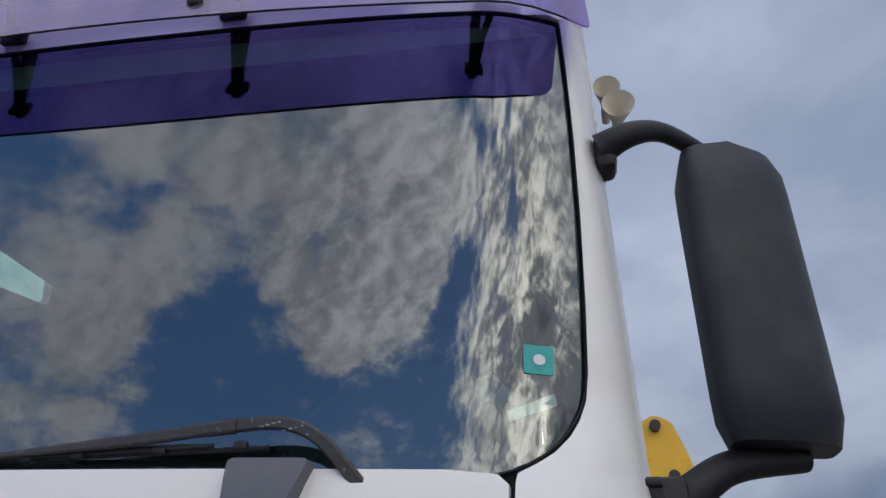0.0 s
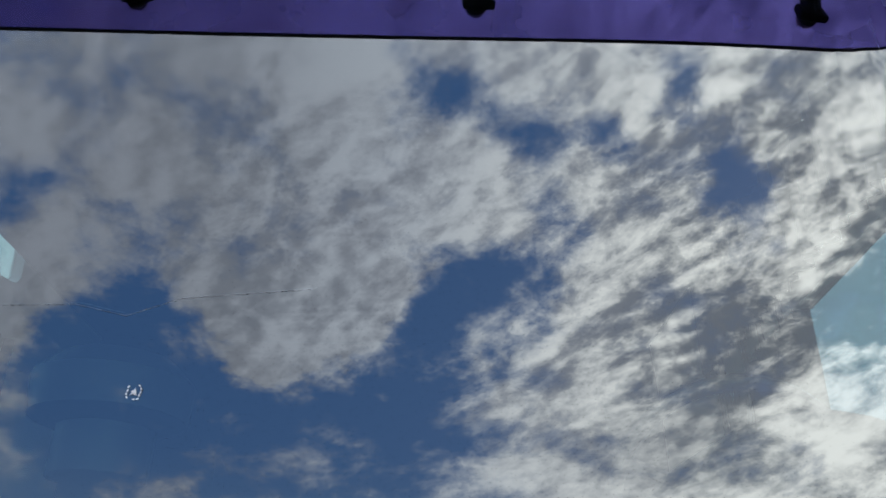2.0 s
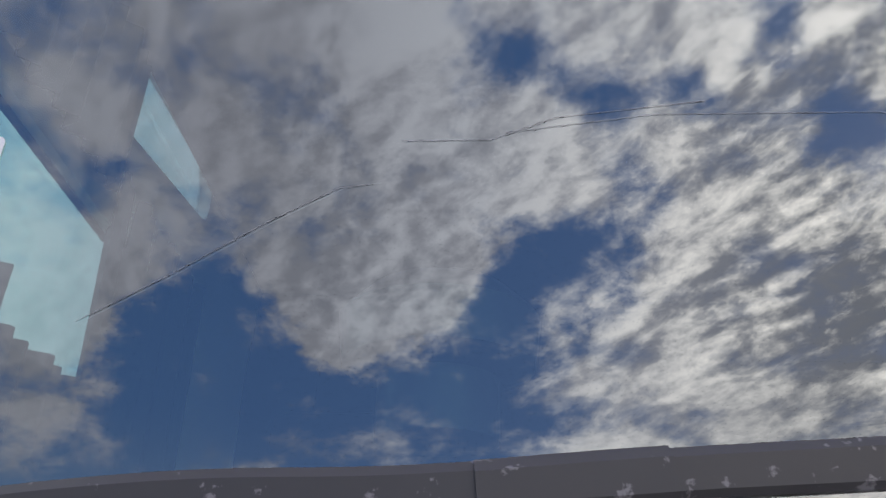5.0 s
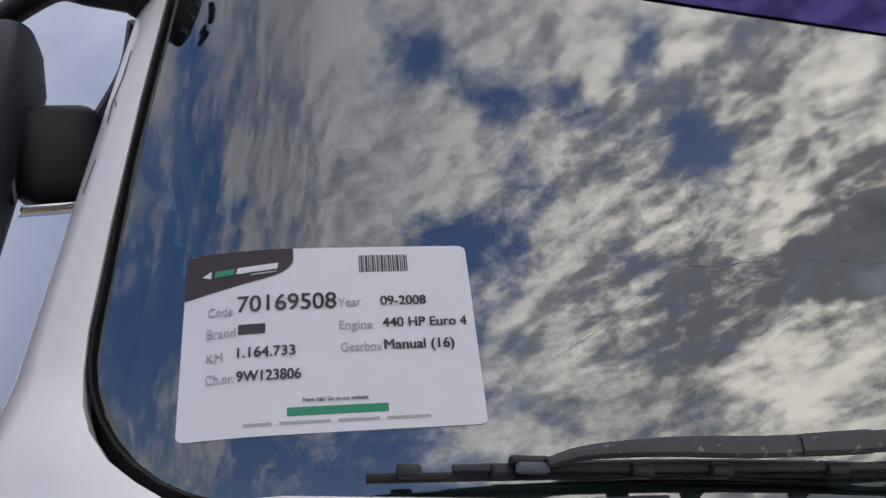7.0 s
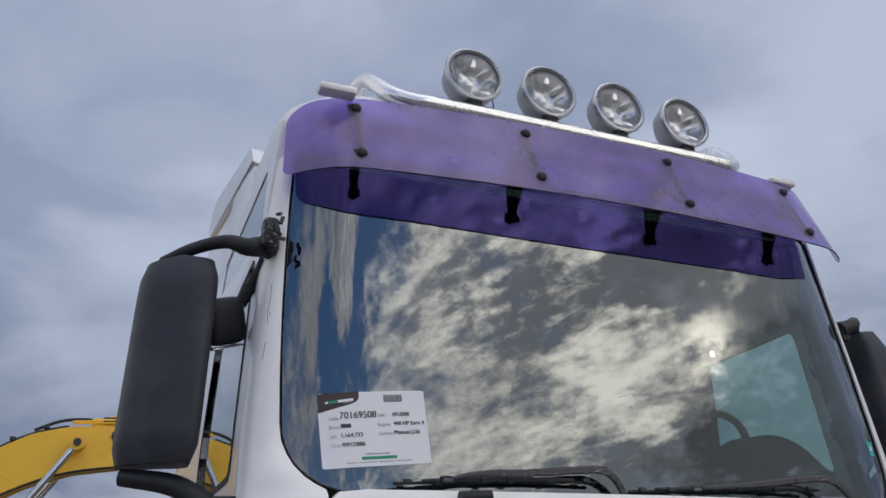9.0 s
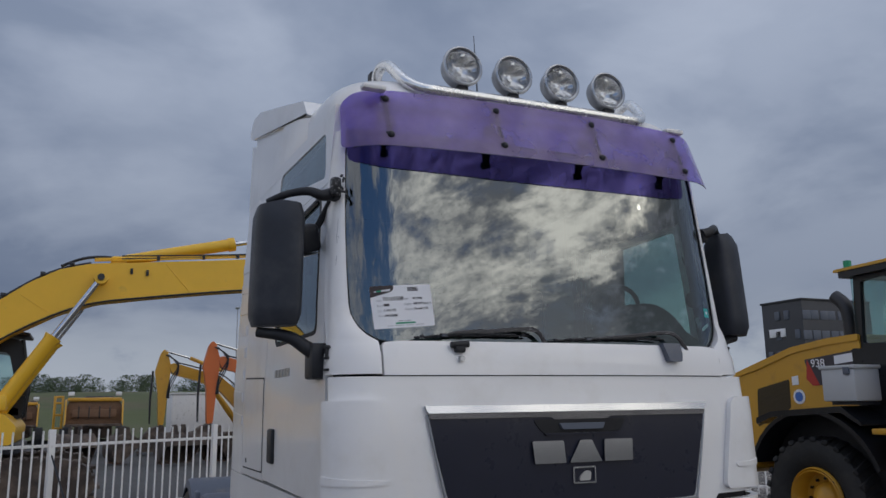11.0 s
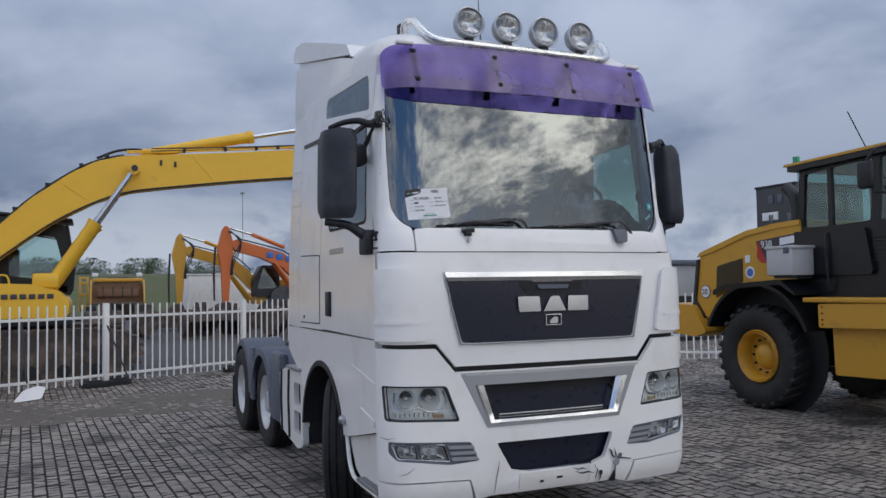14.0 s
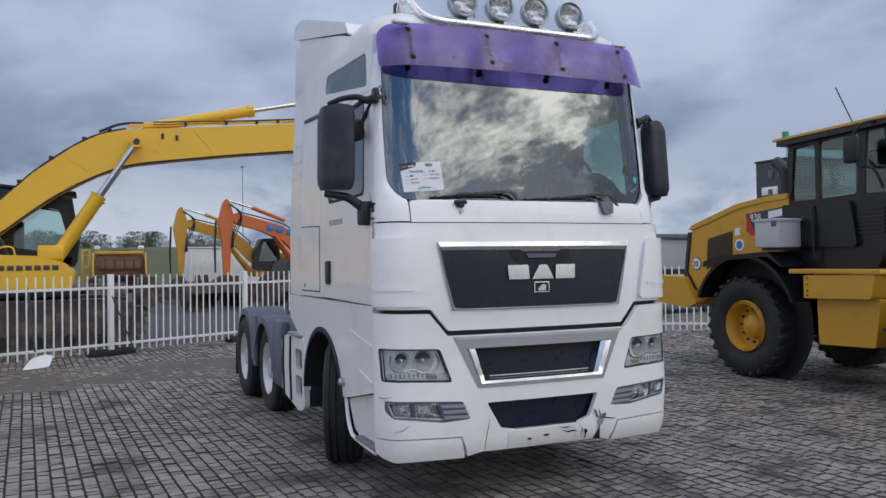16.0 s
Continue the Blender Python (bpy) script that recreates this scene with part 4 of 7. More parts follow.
    o = part("marker_lamp", lathe([(0.0, 0.035), (0.03, 0.035), (0.045, 0.02), (0.045, 0.0)], 20, "x"), "steel", fair)
    o.location, o.scale = (sg * 1.215, 1.0, 0.78), (sg, 1, 1)
    # step well behind the bumper
    side_panel("step_well", [(0.275, 0.79), (1.02, 0.645), (0.93, 0.43), (0.80, 0.37), (0.275, 0.36)], "white_dirty", sg, -0.05, 0.03)
    part("step_rim", tube(smooth_line([(sg * 1.19, 1.02, 0.655), (sg * 1.19, 0.97, 0.50), (sg * 1.19, 0.90, 0.41), (sg * 1.19, 0.78, 0.375), (sg * 1.19, 0.30, 0.36)], 5), 0.016, 8), "white", truck)
    part("step_plate", box((sg * 1.13, 0.52, 0.385), (0.15, 0.46, 0.03), 0.006), "silver", truck)
    for k in range(9):
        part("step_rib", box((sg * 1.13, 0.33 + 0.048 * k, 0.403), (0.14, 0.016, 0.01), 0.003), "steel", truck)

# roof
bm = bmesh.new()
rows = []
ROOF = [(0.28, 3.30, 3.44), (0.30, 3.30, 3.53), (0.34, 3.30, 3.585), (0.42, 3.31, 3.63), (0.55, 3.32, 3.66), (0.9, 3.34, 3.69), (1.3, 3.36, 3.71), (1.8, 3.38, 3.74), (2.40, 3.40, 3.76)]
for y, zs, zt in ROOF:
    ring = []
    for k in range(33):
        t = math.pi * k / 32
        c, s_ = math.cos(t), math.sin(t)
        x = 1.148 * math.copysign(abs(c) ** 0.30, c)
        f = abs(x) / 1.148
        ring.append(bm.verts.new((x, y + (0.14 * f ** 6 * max(0.0, 1 - (y - 0.26) / 0.5)), zs + (zt - zs) * s_ ** 0.45)))
    rows.append(ring)
for a, b in zip(rows, rows[1:]):
    for k in range(32):
        bm.faces.new((a[k], a[k + 1], b[k + 1], b[k]))
bm.faces.new(rows[0])
bm.faces.new(rows[-1][::-1])
part("roof", bm, "white", truck, angle=1.0)
defl = [(0.95, 3.56), (1.06, 3.69), (1.64, 3.865), (2.45, 4.105), (2.70, 4.135), (2.84, 4.10), (2.87, 4.03), (2.80, 3.99)]
part("roof_deflector", bar_profile(rounded(defl, 0.025), -1.152, 1.152, 0.014, 3), "white", truck, angle=0.45)
base_ = [(0.95, 3.40), (0.96, 3.55), (1.60, 3.735), (1.65, 3.64), (2.60, 3.87), (2.78, 3.93), (2.84, 3.40)]
part("deflector_base", bar_profile(base_, -1.147, 1.147, 0.004, 2), "white", truck, angle=0.45)
part("deflector_core", bar_profile([(1.2, 3.50), (1.3, 3.70), (2.70, 4.02), (2.70, 3.6)], -1.128, 1.128, 0.0), "white", truck)
part("cab_rear_wall", box((0, 2.39, 2.4), (2.30, 0.04, 2.0), 0.01), "white", truck)
part("cab_floor", box((0, 1.35, 1.45), (2.34, 2.1, 0.06), 0.01), "interior", truck)
part("headlining", box((0, 1.4, 3.31), (2.22, 1.95, 0.03), 0.01), "interior", truck)
part("rear_trim", box((0, 2.35, 2.4), (2.26, 0.02, 1.8), 0.005), "interior", truck)

# interior
bm = bmesh.new()
dash = [(0.14, 1.6), (0.14, 2.16), (0.22, 2.19), (0.45, 2.22), (0.62, 2.18), (0.70, 2.0), (0.62, 1.6)]
part("dashboard", panel([rounded(dash, 0.03)], lambda u, v, d: Vector((-1.12 + d, u + 0.06, v)), 2.24), "interior", truck, "dark grey dashboard")
bm = bmesh.new()
rows_ = []
for x in steps(0.50, 1.09, 0.05):
    t = (x - 0.50) / 0.59
    top = 2.20 + 0.25 * math.sin(math.pi * min(0.97, 0.03 + t)) ** 0.55
    rows_.append([bm.verts.new((x, y, z)) for y, z in ((0.26, 2.15), (0.30, 2.15 + 0.6 * (top - 2.15)), (0.38, top), (0.52, top + 0.01), (0.64, top - 0.03), (0.70, 2.05))])
for a_, b_ in zip(rows_, rows_[1:]):
    for k in range(5):
        bm.faces.new((a_[k], a_[k + 1], b_[k + 1], b_[k]))
bm.faces.new(rows_[0])
bm.faces.new(rows_[-1][::-1])
part("instrument_binnacle", bm, "interior", truck, "domed dark instrument binnacle")
bm = bmesh.new()
sw = pose(0.80, 0.82, 2.40, -58, 0, 0)
add_tube(bm, [sw @ Vector((0.23 * math.cos(a), 0.23 * math.sin(a), 0)) for a in (2 * math.pi * k / 40 for k in range(41))], 0.016, 8)
for a in (200, 340, 270):
    add_tube(bm, [sw @ Vector((0, 0, -0.02)), sw @ Vector((0.22 * math.cos(radians(a)), 0.22 * math.sin(radians(a)), 0))], 0.014, 6)
add_box(bm, (0, 0, -0.02), (0.14, 0.12, 0.04), 0.015, sw)
part("steering_wheel", bm, "black", truck)
for x in (-0.66, 0.66):
    seat = new("seat")
    seat.parent = truck
    seat.location = (x, 1.55, 1.5)
    part("cushion", box((0, 0.0, 0.45), (0.52, 0.5, 0.16), 0.05), "seat", seat)
    part("backrest", box((0, 0.27, 0.86), (0.50, 0.14, 0.74), 0.06, pose(0, 0, 0, 0, 0, 0)), "seat", seat)
    part("headrest", box((0, 0.31, 1.32), (0.28, 0.10, 0.2), 0.04), "seat", seat)


def curtain(x, y0, y1, z0, z1, seed):
    """A pleated cloth hanging beside a window."""
    rnd = random.Random(seed)
    bm = bmesh.new()
    n = max(6, int((y1 - y0) / 0.012))
    rows_ = []
    for z in steps(z0, z1, 0.12):
        row = []
        for i in range(n + 1):
            y = y0 + (y1 - y0) * i / n
            row.append((x + 0.018 * math.sin(y * 95 + seed) + 0.008 * math.sin(y * 41 + z * 2), y + 0.01 * math.sin(z * 5 + seed), z))
        rows_.append(row)
    fr = [[bm.verts.new(p_) for p_ in row] for row in rows_]
    bk = [[bm.verts.new((p_[0] + 0.004, p_[1], p_[2])) for p_ in row] for row in rows_]
    for g in (fr, bk):
        for a_, b_ in zip(g, g[1:]):
            for i in range(n):
                bm.faces.new((a_[i], a_[i + 1], b_[i + 1], b_[i]))
    for i in range(n):
        for j in (0, -1):
            bm.faces.new((fr[j][i], fr[j][i + 1], bk[j][i + 1], bk[j][i]))
    return part("curtain", bm, "curtain", truck, "dark grey pleated cab curtain")


curtain(-1.125, 0.44, 0.80, 2.05, 2.68, 7)
curtain(-1.13, 0.80, 1.14, 2.05, 2.60, 8)
curtain(-1.13, 1.12, 1.458, 2.05, 3.04, 1)
curtain(-1.13, 1.51, 1.75, 2.05, 3.04, 2)
curtain(-1.10, 0.42, 1.08, 2.97, 3.3, 4)
curtain(1.145, 1.12, 1.50, 2.05, 3.04, 3)
curtain(1.10, 0.42, 1.76, 2.97, 3.3, 5)
curtain(1.145, 1.545, 1.75, 2.05, 3.04, 6)
for sg in (-1, 1):
    bm = bmesh.new()
    prev = None
    for z in steps(2.12, 3.06, 0.12):
        ring = [bm.verts.new((sg * x, y + 0.14 * (z - 2.7), z)) for x, y in ((1.077, 0.295), (1.075, 0.312), (1.082, 0.325), (1.12, 0.40), (1.135, 0.44), (1.145, 0.43), (1.135, 0.36), (1.10, 0.305))]
        if prev:
            for k in range(8):
                bm.faces.new((prev[k], prev[(k + 1) % 8], ring[(k + 1) % 8], ring[k]))
        else:
            bm.faces.new(ring)
        prev = ring
    bm.faces.new(prev[::-1])
    part("pillar_trim", bm, "interior", truck, "dark trim inside the windscreen pillar")
part("cable", tube(smooth_line([(1.188, 0.555, 2.965), (1.165, 0.52, 2.86), (1.134, 0.452, 2.725), (1.126, 0.425, 2.712), (1.107, 0.35, 2.70)]), 0.0035, 6), "black", truck, "loose black cable hanging by the window")
pod = part("speaker_pod", lathe([(-0.035, 0.0), (-0.033, 0.03), (-0.02, 0.046), (0.0, 0.052), (0.03, 0.050)], 24, "x"), "interior", truck, "round dark speaker pod on the pillar")
pod.location = (1.055, 0.30, 2.47)


# sun visor
def visor_y(x, z):
    a = abs(x - 0.02)
    return 0.086 + (z - 3.21) * 0.40 + a * a * 0.065 + 2.0 * max(0.0, a - 0.93) ** 2


vl = rounded([(-1.145, 3.145), (1.168, 3.145), (1.155, 3.42), (1.10, 3.475), (0.9, 3.488), (-0.86, 3.488), (-1.07, 3.475), (-1.128, 3.42)], [0.032, 0.032, 0.04, 0.04, 0.03, 0.03, 0.04, 0.04], 5)
bm = panel([vl], lambda u, v, d: Vector((u, visor_y(u, v) + d, v)), 0.005, steps(-1.2, 1.2, 0.05), steps(3.1, 3.5, 0.06))
visor = part("sun_visor", bm, "visor", truck, "translucent purple acrylic sun visor")
bm = panel([[(-1.10, 3.1445), (1.12, 3.1445), (1.12, 3.1462), (-1.10, 3.1462)]], lambda u, v, d: Vector((u, visor_y(u, v) - 0.0005 + d, v)), 0.006, steps(-1.2, 1.2, 0.05), ())
part("visor_edge", bm, "machine_dark", visor, "dark lower edge")
for x in (-0.92, -0.305, 0.305, 0.92):
    for z in (3.21, 3.43):
        b_ = part("bolt", lathe([(-0.014, 0.0), (-0.014, 0.008), (-0.010, 0.015), (-0.002, 0.019), (0.004, 0.019)], 16, "y"), "black", visor)
        b_.location = (x, visor_y(x, z), z)
    bm = bmesh.new()
    root = Vector((x, 0.262, 3.345))
    for z0, dx_ in ((3.21, 0.0), (3.43, 0.0), (3.21, 0.045)):
        y0 = visor_y(x, z0) + 0.008
        end = Vector((x + dx_ * 0.2, y0 + 0.01, z0))
        add_tube(bm, smooth_line([end, end.lerp(root, 0.35) + Vector((dx_ * 0.3, 0, 0.012)), root + Vector((dx_, -0.02, 0))], 4), 0.011, 8)
        add_box(bm, (end.x, y0 + 0.006, z0), (0.05, 0.016, 0.036), 0.005)
    add_box(bm, root, (0.07, 0.02, 0.05), 0.006)
    add_tube(bm, [(x, visor_y(x, z) + 0.016, z) for z in (3.20, 3.26, 3.32, 3.38, 3.44)], 0.014, 8)
    part("bracket", bm, "black", visor)

# lamp bar
half_bar = [(0.62, 0.265, 3.532), (0.70, 0.28, 3.54), (0.765, 0.32, 3.58), (0.80, 0.39, 3.655), (0.815, 0.47, 3.725), (0.825, 0.55, 3.755), (0.83, 0.62, 3.735), (0.83, 0.66, 3.65)]
bar = smooth_line([(-x, y, z) for x, y, z in half_bar[::-1]] + [(-0.3, 0.262, 3.531), (0.3, 0.262, 3.531)] + half_bar)
lamp_bar = part("lamp_bar", tube(bar, 0.031, 14), "bar_metal", truck, "polished tubular lamp bar")
for x in (-0.83, 0.83):
    part("bar_foot", box((x, 0.67, 3.70), (0.07, 0.07, 0.12), 0.01), "black", lamp_bar)
for x in (-0.5, 0.0, 0.5):
    part("bar_mount", box((x, 0.31, 3.52), (0.05, 0.06, 0.06), 0.01), "white", lamp_bar)


def spot_lamp(x):
    e = new("spot_lamp")
    e.parent = truck
    e.matrix_basis = pose(x, 0.28, 3.69, -4, 0, 0)
    part("housing", lathe([(0.10, 0.0), (0.10, 0.03), (0.085, 0.07), (0.05, 0.10), (0.0, 0.110), (-0.02, 0.113), (-0.035, 0.108), (-0.034, 0.102), (-0.012, 0.101)], 40, "y"), "lamp_grey", e)
    part("rim", lathe([(-0.018, 0.113), (-0.024, 0.118), (-0.036, 0.116), (-0.039, 0.108), (-0.034, 0.101)], 40, "y"), "steel", e, "bright lamp rim")
    part("reflector", lathe([(-0.022, 0.102), (0.005, 0.092), (0.03, 0.065), (0.042, 0.030), (0.030, 0.022), (0.015, 0.018), (0.010, 0.0)], 32, "y"), "bright_bowl", e)
    part("lens", lathe([(-0.040, 0.0), (-0.039, 0.03), (-0.035, 0.06), (-0.024, 0.098)], 32, "y"), "lens", e).visible_shadow = False
    part("foot", box((0, 0.0, -0.125), (0.06, 0.05, 0.04), 0.008), "black", e)
    for k in range(9):
        a = 2 * math.pi * k / 9
        part("reflector_facet", box((0, 0, 0), (0.052, 0.003, 0.02), 0.001), "chrome", e).matrix_basis = Matrix.Translation((0.068 * math.cos(a), 0.004, 0.068 * math.sin(a))) @ Matrix.Rotation(-a, 4, "Y") @ Matrix.Rotation(-0.9 + 0.25 * (k % 3), 4, "Z")


for x in (-0.465, -0.15, 0.165, 0.485):
    spot_lamp(x)
part("antenna", tube([(-0.05, 0.9, 3.66), (-0.06, 0.93, 4.25)], [0.007, 0.002], 6), "black", truck)
part("roof_marker", box((-0.99, 0.22, 3.475), (0.13, 0.06, 0.03), 0.012), "white", truck)
part("roof_marker", box((0.96, 0.27, 3.50), (0.13, 0.06, 0.03), 0.012), "white", truck)
for c, r_ in (((1.21, 0.62, 3.26), 0.036), ((1.235, 0.60, 3.19), 0.042)):
    o = part("horn_bell", lathe([(0.05, 0.0), (0.02, r_ * 0.35), (-0.01, r_ * 0.65), (-0.03, r_ * 0.92), (-0.034, r_), (-0.028, r_ * 0.96), (0.0, r_ * 0.7), (0.04, r_ * 0.38), (0.08, 0.013), (0.12, 0.011)], 20, "y"), "cream", truck, "cream horn bell")
    o.location = c


# mirrors
def mirror(sg):
    e = new("mirror")
    e.parent = truck
    e.location = (0, 0, 0.03 if sg > 0 else 0.0)
    bm = bmesh.new()
    n, kk = 13, 28
    for i in range(n):
        t = i / (n - 1)
        c = Vector((1.441 + 0.02 * t, 0.462 - 0.03 * t, 2.875 - 0.63 * t)) if sg > 0 else Vector((1.408 + 0.015 * t, 0.462 - 0.02 * t, 2.868 - 0.605 * t))
        edge = abs(2 * t - 1) ** 12
        w, dp = (0.116 if sg > 0 else 0.112) - 0.016 * edge, 0.085 - 0.035 * edge
        for k in range(kk):
            a = 2 * math.pi * k / kk
            x = w * math.copysign(abs(math.cos(a)) ** 0.28, math.cos(a))
            y = dp * math.copysign(abs(math.sin(a)) ** 0.5, math.sin(a))
            y += (0.35 if sg > 0 else 0.5) * x - (0.03 * (1 - (x / 0.118) ** 2) if y < 0 else 0)
            bm.verts.new((sg * (c.x + x), c.y + y, c.z + (0.02 if t == 0 else 0) * (1 - abs(x) / 0.12)))
    bm.verts.ensure_lookup_table()
    v = bm.verts
    for i in range(n - 1):
        for k in range(kk):
            bm.faces.new((v[i * kk + k], v[i * kk + (k + 1) % kk], v[i * kk + kk + (k + 1) % kk], v[i * kk + kk + k]))
    bm.faces.new([v[k] for k in range(kk)])
    bm.faces.new([v[(n - 1) * kk + k] for k in range(kk)])
    part("housing", bm, "mirror_shell", e, "dark grey mirror housing", angle=0.9)
    up = smooth_line([(sg * 1.17, 0.31, 2.92), (sg * 1.23, 0.30, 2.905), (sg * 1.29, 0.34, 2.93), (sg * 1.38, 0.42, 2.925), (sg * 1.46, 0.48, 2.89)], 6)
    if sg > 0:
        up = smooth_line([(1.17, 0.31, 2.85), (1.23, 0.30, 2.875), (1.30, 0.35, 2.91), (1.38, 0.42, 2.905), (1.46, 0.48, 2.87)], 6)
    part("arm", tube(up, [0.036 - 0.016 * k / (len(up) - 1) - 0.006 * math.sin(math.pi * k / (len(up) - 1)) for k in range(len(up))], 12), "black", e)
    dn = smooth_line([(sg * 1.20, 0.35, 2.11), (sg * 1.27, 0.36, 2.15), (sg * 1.36, 0.40, 2.21), (sg * 1.50, 0.46, 2.235)], 6)
    part("arm", tube(dn, [0.042 - 0.018 * k / (len(dn) - 1) for k in range(len(dn))], 12), "black", e)
    part("bracket", box((sg * (1.16 if sg < 0 else 1.18), 0.30 if sg < 0 else 0.33, 2.935 if sg < 0 else 2.845), (0.045, 0.08, 0.105 if sg < 0 else 0.09), 0.018), "black", e)
    if sg < 0:
      part("bracket_cap", box((sg * 1.17, 0.268, 2.945), (0.05, 0.06, 0.095), 0.015), "broken", e, "broken dark bracket cap")
    for k in range(5 if sg < 0 else 0):
        part("cap_shard", box((0, 0, 0), (0.03, 0.008, 0.012), 0.002), "machine_dark", e).matrix_basis = pose(sg * (1.145 + 0.01 * (k % 3)), 0.215, 2.91 + 0.02 * k, 20 * k, 37 * k, 15 * k)
    part("bracket", box((sg * 1.225, 0.36, 2.09), (0.09, 0.15, 0.17), 0.015), "black", e)
    for z in (2.045, 2.10, 2.15):
        part("hinge", box((sg * 1.205, 0.235, z), (0.035, 0.05, 0.012), 0.003), "black", e)
    part("hinge_pin", box((sg * 1.208, 0.225, 2.13), (0.03, 0.012, 0.06), 0.003), "black", e)
    if sg < 0:
        turn = pose(-1.264, 0.455, 2.712, 14, -20, 18)
        km = part("kerb_mirror", box((0, 0, 0), (0.128, 0.09, 0.145), 0.03, turn, 4), "black", e, "angular dark kerb mirror")
        part("mirror_glass", box((-0.010, 0.0, -0.079), (0.105, 0.066, 0.006), 0.002, turn), "chrome", km, "mirror glass facing the ground")
        part("glass_rim", box((-0.070, 0.0, -0.03), (0.006, 0.075, 0.085), 0.002, turn), "mudguard", km)
        part("arm", tube(smooth_line([(-1.165, 0.36, 2.90), (-1.18, 0.42, 2.85), (-1.215, 0.452, 2.77)], 5), 0.018, 8), "black", e)


mirror(-1)
mirror(1)


# wipers
def flat_bar(bm, pts, highs, deep):
    """A flat bar with chamfered edges along points; highs gives its height at each point."""
    rings = []
    for i, p_ in enumerate(pts):
        d = (pts[min(i + 1, len(pts) - 1)] - pts[max(i - 1, 0)]).normalized()
        side = Vector((0, -1, 0))
        up = side.cross(d)
        up = -up.normalized() if up.z < 0 else up.normalized()
        h, w, c = highs[i] / 2, deep / 2, min(highs[i], deep) * 0.22
        prof = [(-w + c, -h), (w - c, -h), (w, -h + c), (w, h - c * 1.6), (w - c * 1.6, h), (-w + c, h), (-w, h - c), (-w, -h + c)]
        rings.append([bm.verts.new(p_ + side * a + up * b) for a, b in prof])
    for a, b in zip(rings, rings[1:]):
        for k in range(8):
            bm.faces.new((a[k], a[(k + 1) % 8], b[(k + 1) % 8], b[k]))
    bm.faces.new(rings[0][::-1])
    bm.faces.new(rings[-1])


def wiper(pts, blade):
    e = new("wiper")
    e.parent = truck
    q = smooth_line(pts, 6)
    n = len(q) - 1
    bm = bmesh.new()
    flat_bar(bm, q, [0.008 + 0.0105 * min(1.0, k / (0.35 * n)) + 0.004 * k / n for k in range(n + 1)], 0.013)
    part("arm", bm, "flaked", e, "dark wiper arm with flaked paint")
    mid = q[n // 2]
    bm = bmesh.new()
    flat_bar(bm, [mid.lerp(q[n // 2 - 2], 0.9) + Vector((0, -0.001, 0)), mid, mid.lerp(q[n // 2 + 2], 0.6) + Vector((0, -0.001, 0))], [0.0205, 0.0225, 0.0225], 0.0155)
    part("arm_sleeve", bm, "flaked", e, "grey sleeve on the wiper arm")
    # hook at the arm's tip, holding the blade
    tip = q[0]
    part("hook", box((tip.x - 0.012, tip.y + 0.004, tip.z - 0.004), (0.03, 0.012, 0.010), 0.003), "mudguard", e, "worn metal hook")
    part("hook_block", box((tip.x - 0.006, tip.y + 0.012, tip.z + 0.004), (0.05, 0.012, 0.008), 0.002), "machine_dark", e)
    a, b = Vector(blade[0]), Vector(blade[1])
    bm = bmesh.new()
    line = [a.lerp(b, k / 8) + Vector((0, 0.006 * math.sin(math.pi * k / 8), 0.004 * math.sin(math.pi * k / 8))) for k in range(9)]
    flat_bar(bm, line, [0.008] * 9, 0.009)
    part("blade", bm, "rubber", e)
    bm = bmesh.new()
    flat_bar(bm, [l_ + Vector((0, -0.008, 0.006)) for l_ in line[1:8]], [0.006, 0.010, 0.012, 0.013, 0.012, 0.010, 0.006], 0.007)
    part("blade_frame", bm, "machine_dark", e, "dark metal blade frame")
    for t in (0.06, 0.2, 0.42, 0.55, 0.75, 0.94):
        c = a.lerp(b, t)
        part("blade_clip", box((c.x, c.y - 0.005, c.z + 0.005), (0.022, 0.014, 0.013), 0.003), "machine_dark", e)
    for k in range(9):
        c = q[n - 8].lerp(q[n - 15], (k * 0.37) % 1.0)
        part("paint_flake", box((c.x + 0.004 * (k % 3), c.y - 0.0068, c.z + 0.004 * ((k * 5) % 4 - 1.5)), (0.003 + 0.002 * (k % 3), 0.0012, 0.002 + 0.001 * (k % 2)), 0.0003), "silver", e, "bare metal spot")


wiper([(-0.672, 0.048, 2.205), (-0.63, 0.046, 2.216), (-0.55, 0.043, 2.223), (-0.45, 0.04, 2.226), (-0.30, 0.038, 2.238), (-0.21, 0.04, 2.241), (-0.16, 0.045, 2.215), (-0.11, 0.06, 2.14)], ((-0.83, 0.078, 2.192), (-0.22, 0.058, 2.209)))
wiper([(0.15, 0.055, 2.203), (0.25, 0.050, 2.210), (0.40, 0.045, 2.222), (0.55, 0.042, 2.238), (0.645, 0.042, 2.242), (0.71, 0.045, 2.215), (0.78, 0.06, 2.14)], ((-0.10, 0.075, 2.188), (0.62, 0.058, 2.208)))
cap_ = rounded([(0.575, 2.185), (0.70, 2.185), (0.675, 2.085), (0.59, 2.085)], 0.012)
front_panel("wiper_cap", cap_, "mudguard", 0.045, 0.05, label="dark grey plastic cover")
part("washer_nozzle", tube([(-0.665, 0.02, 2.155), (-0.575, 0.02, 2.16)], 0.016, 10), "black", truck)
part("nozzle_foot", box((-0.62, 0.03, 2.135), (0.05, 0.05, 0.03), 0.006), "black", truck)
part("washer_screw", lathe([(-0.012, 0.0), (-0.012, 0.012), (0.01, 0.014)], 12, "y"), "steel", truck).location = (-0.62, 0.0, 2.09)


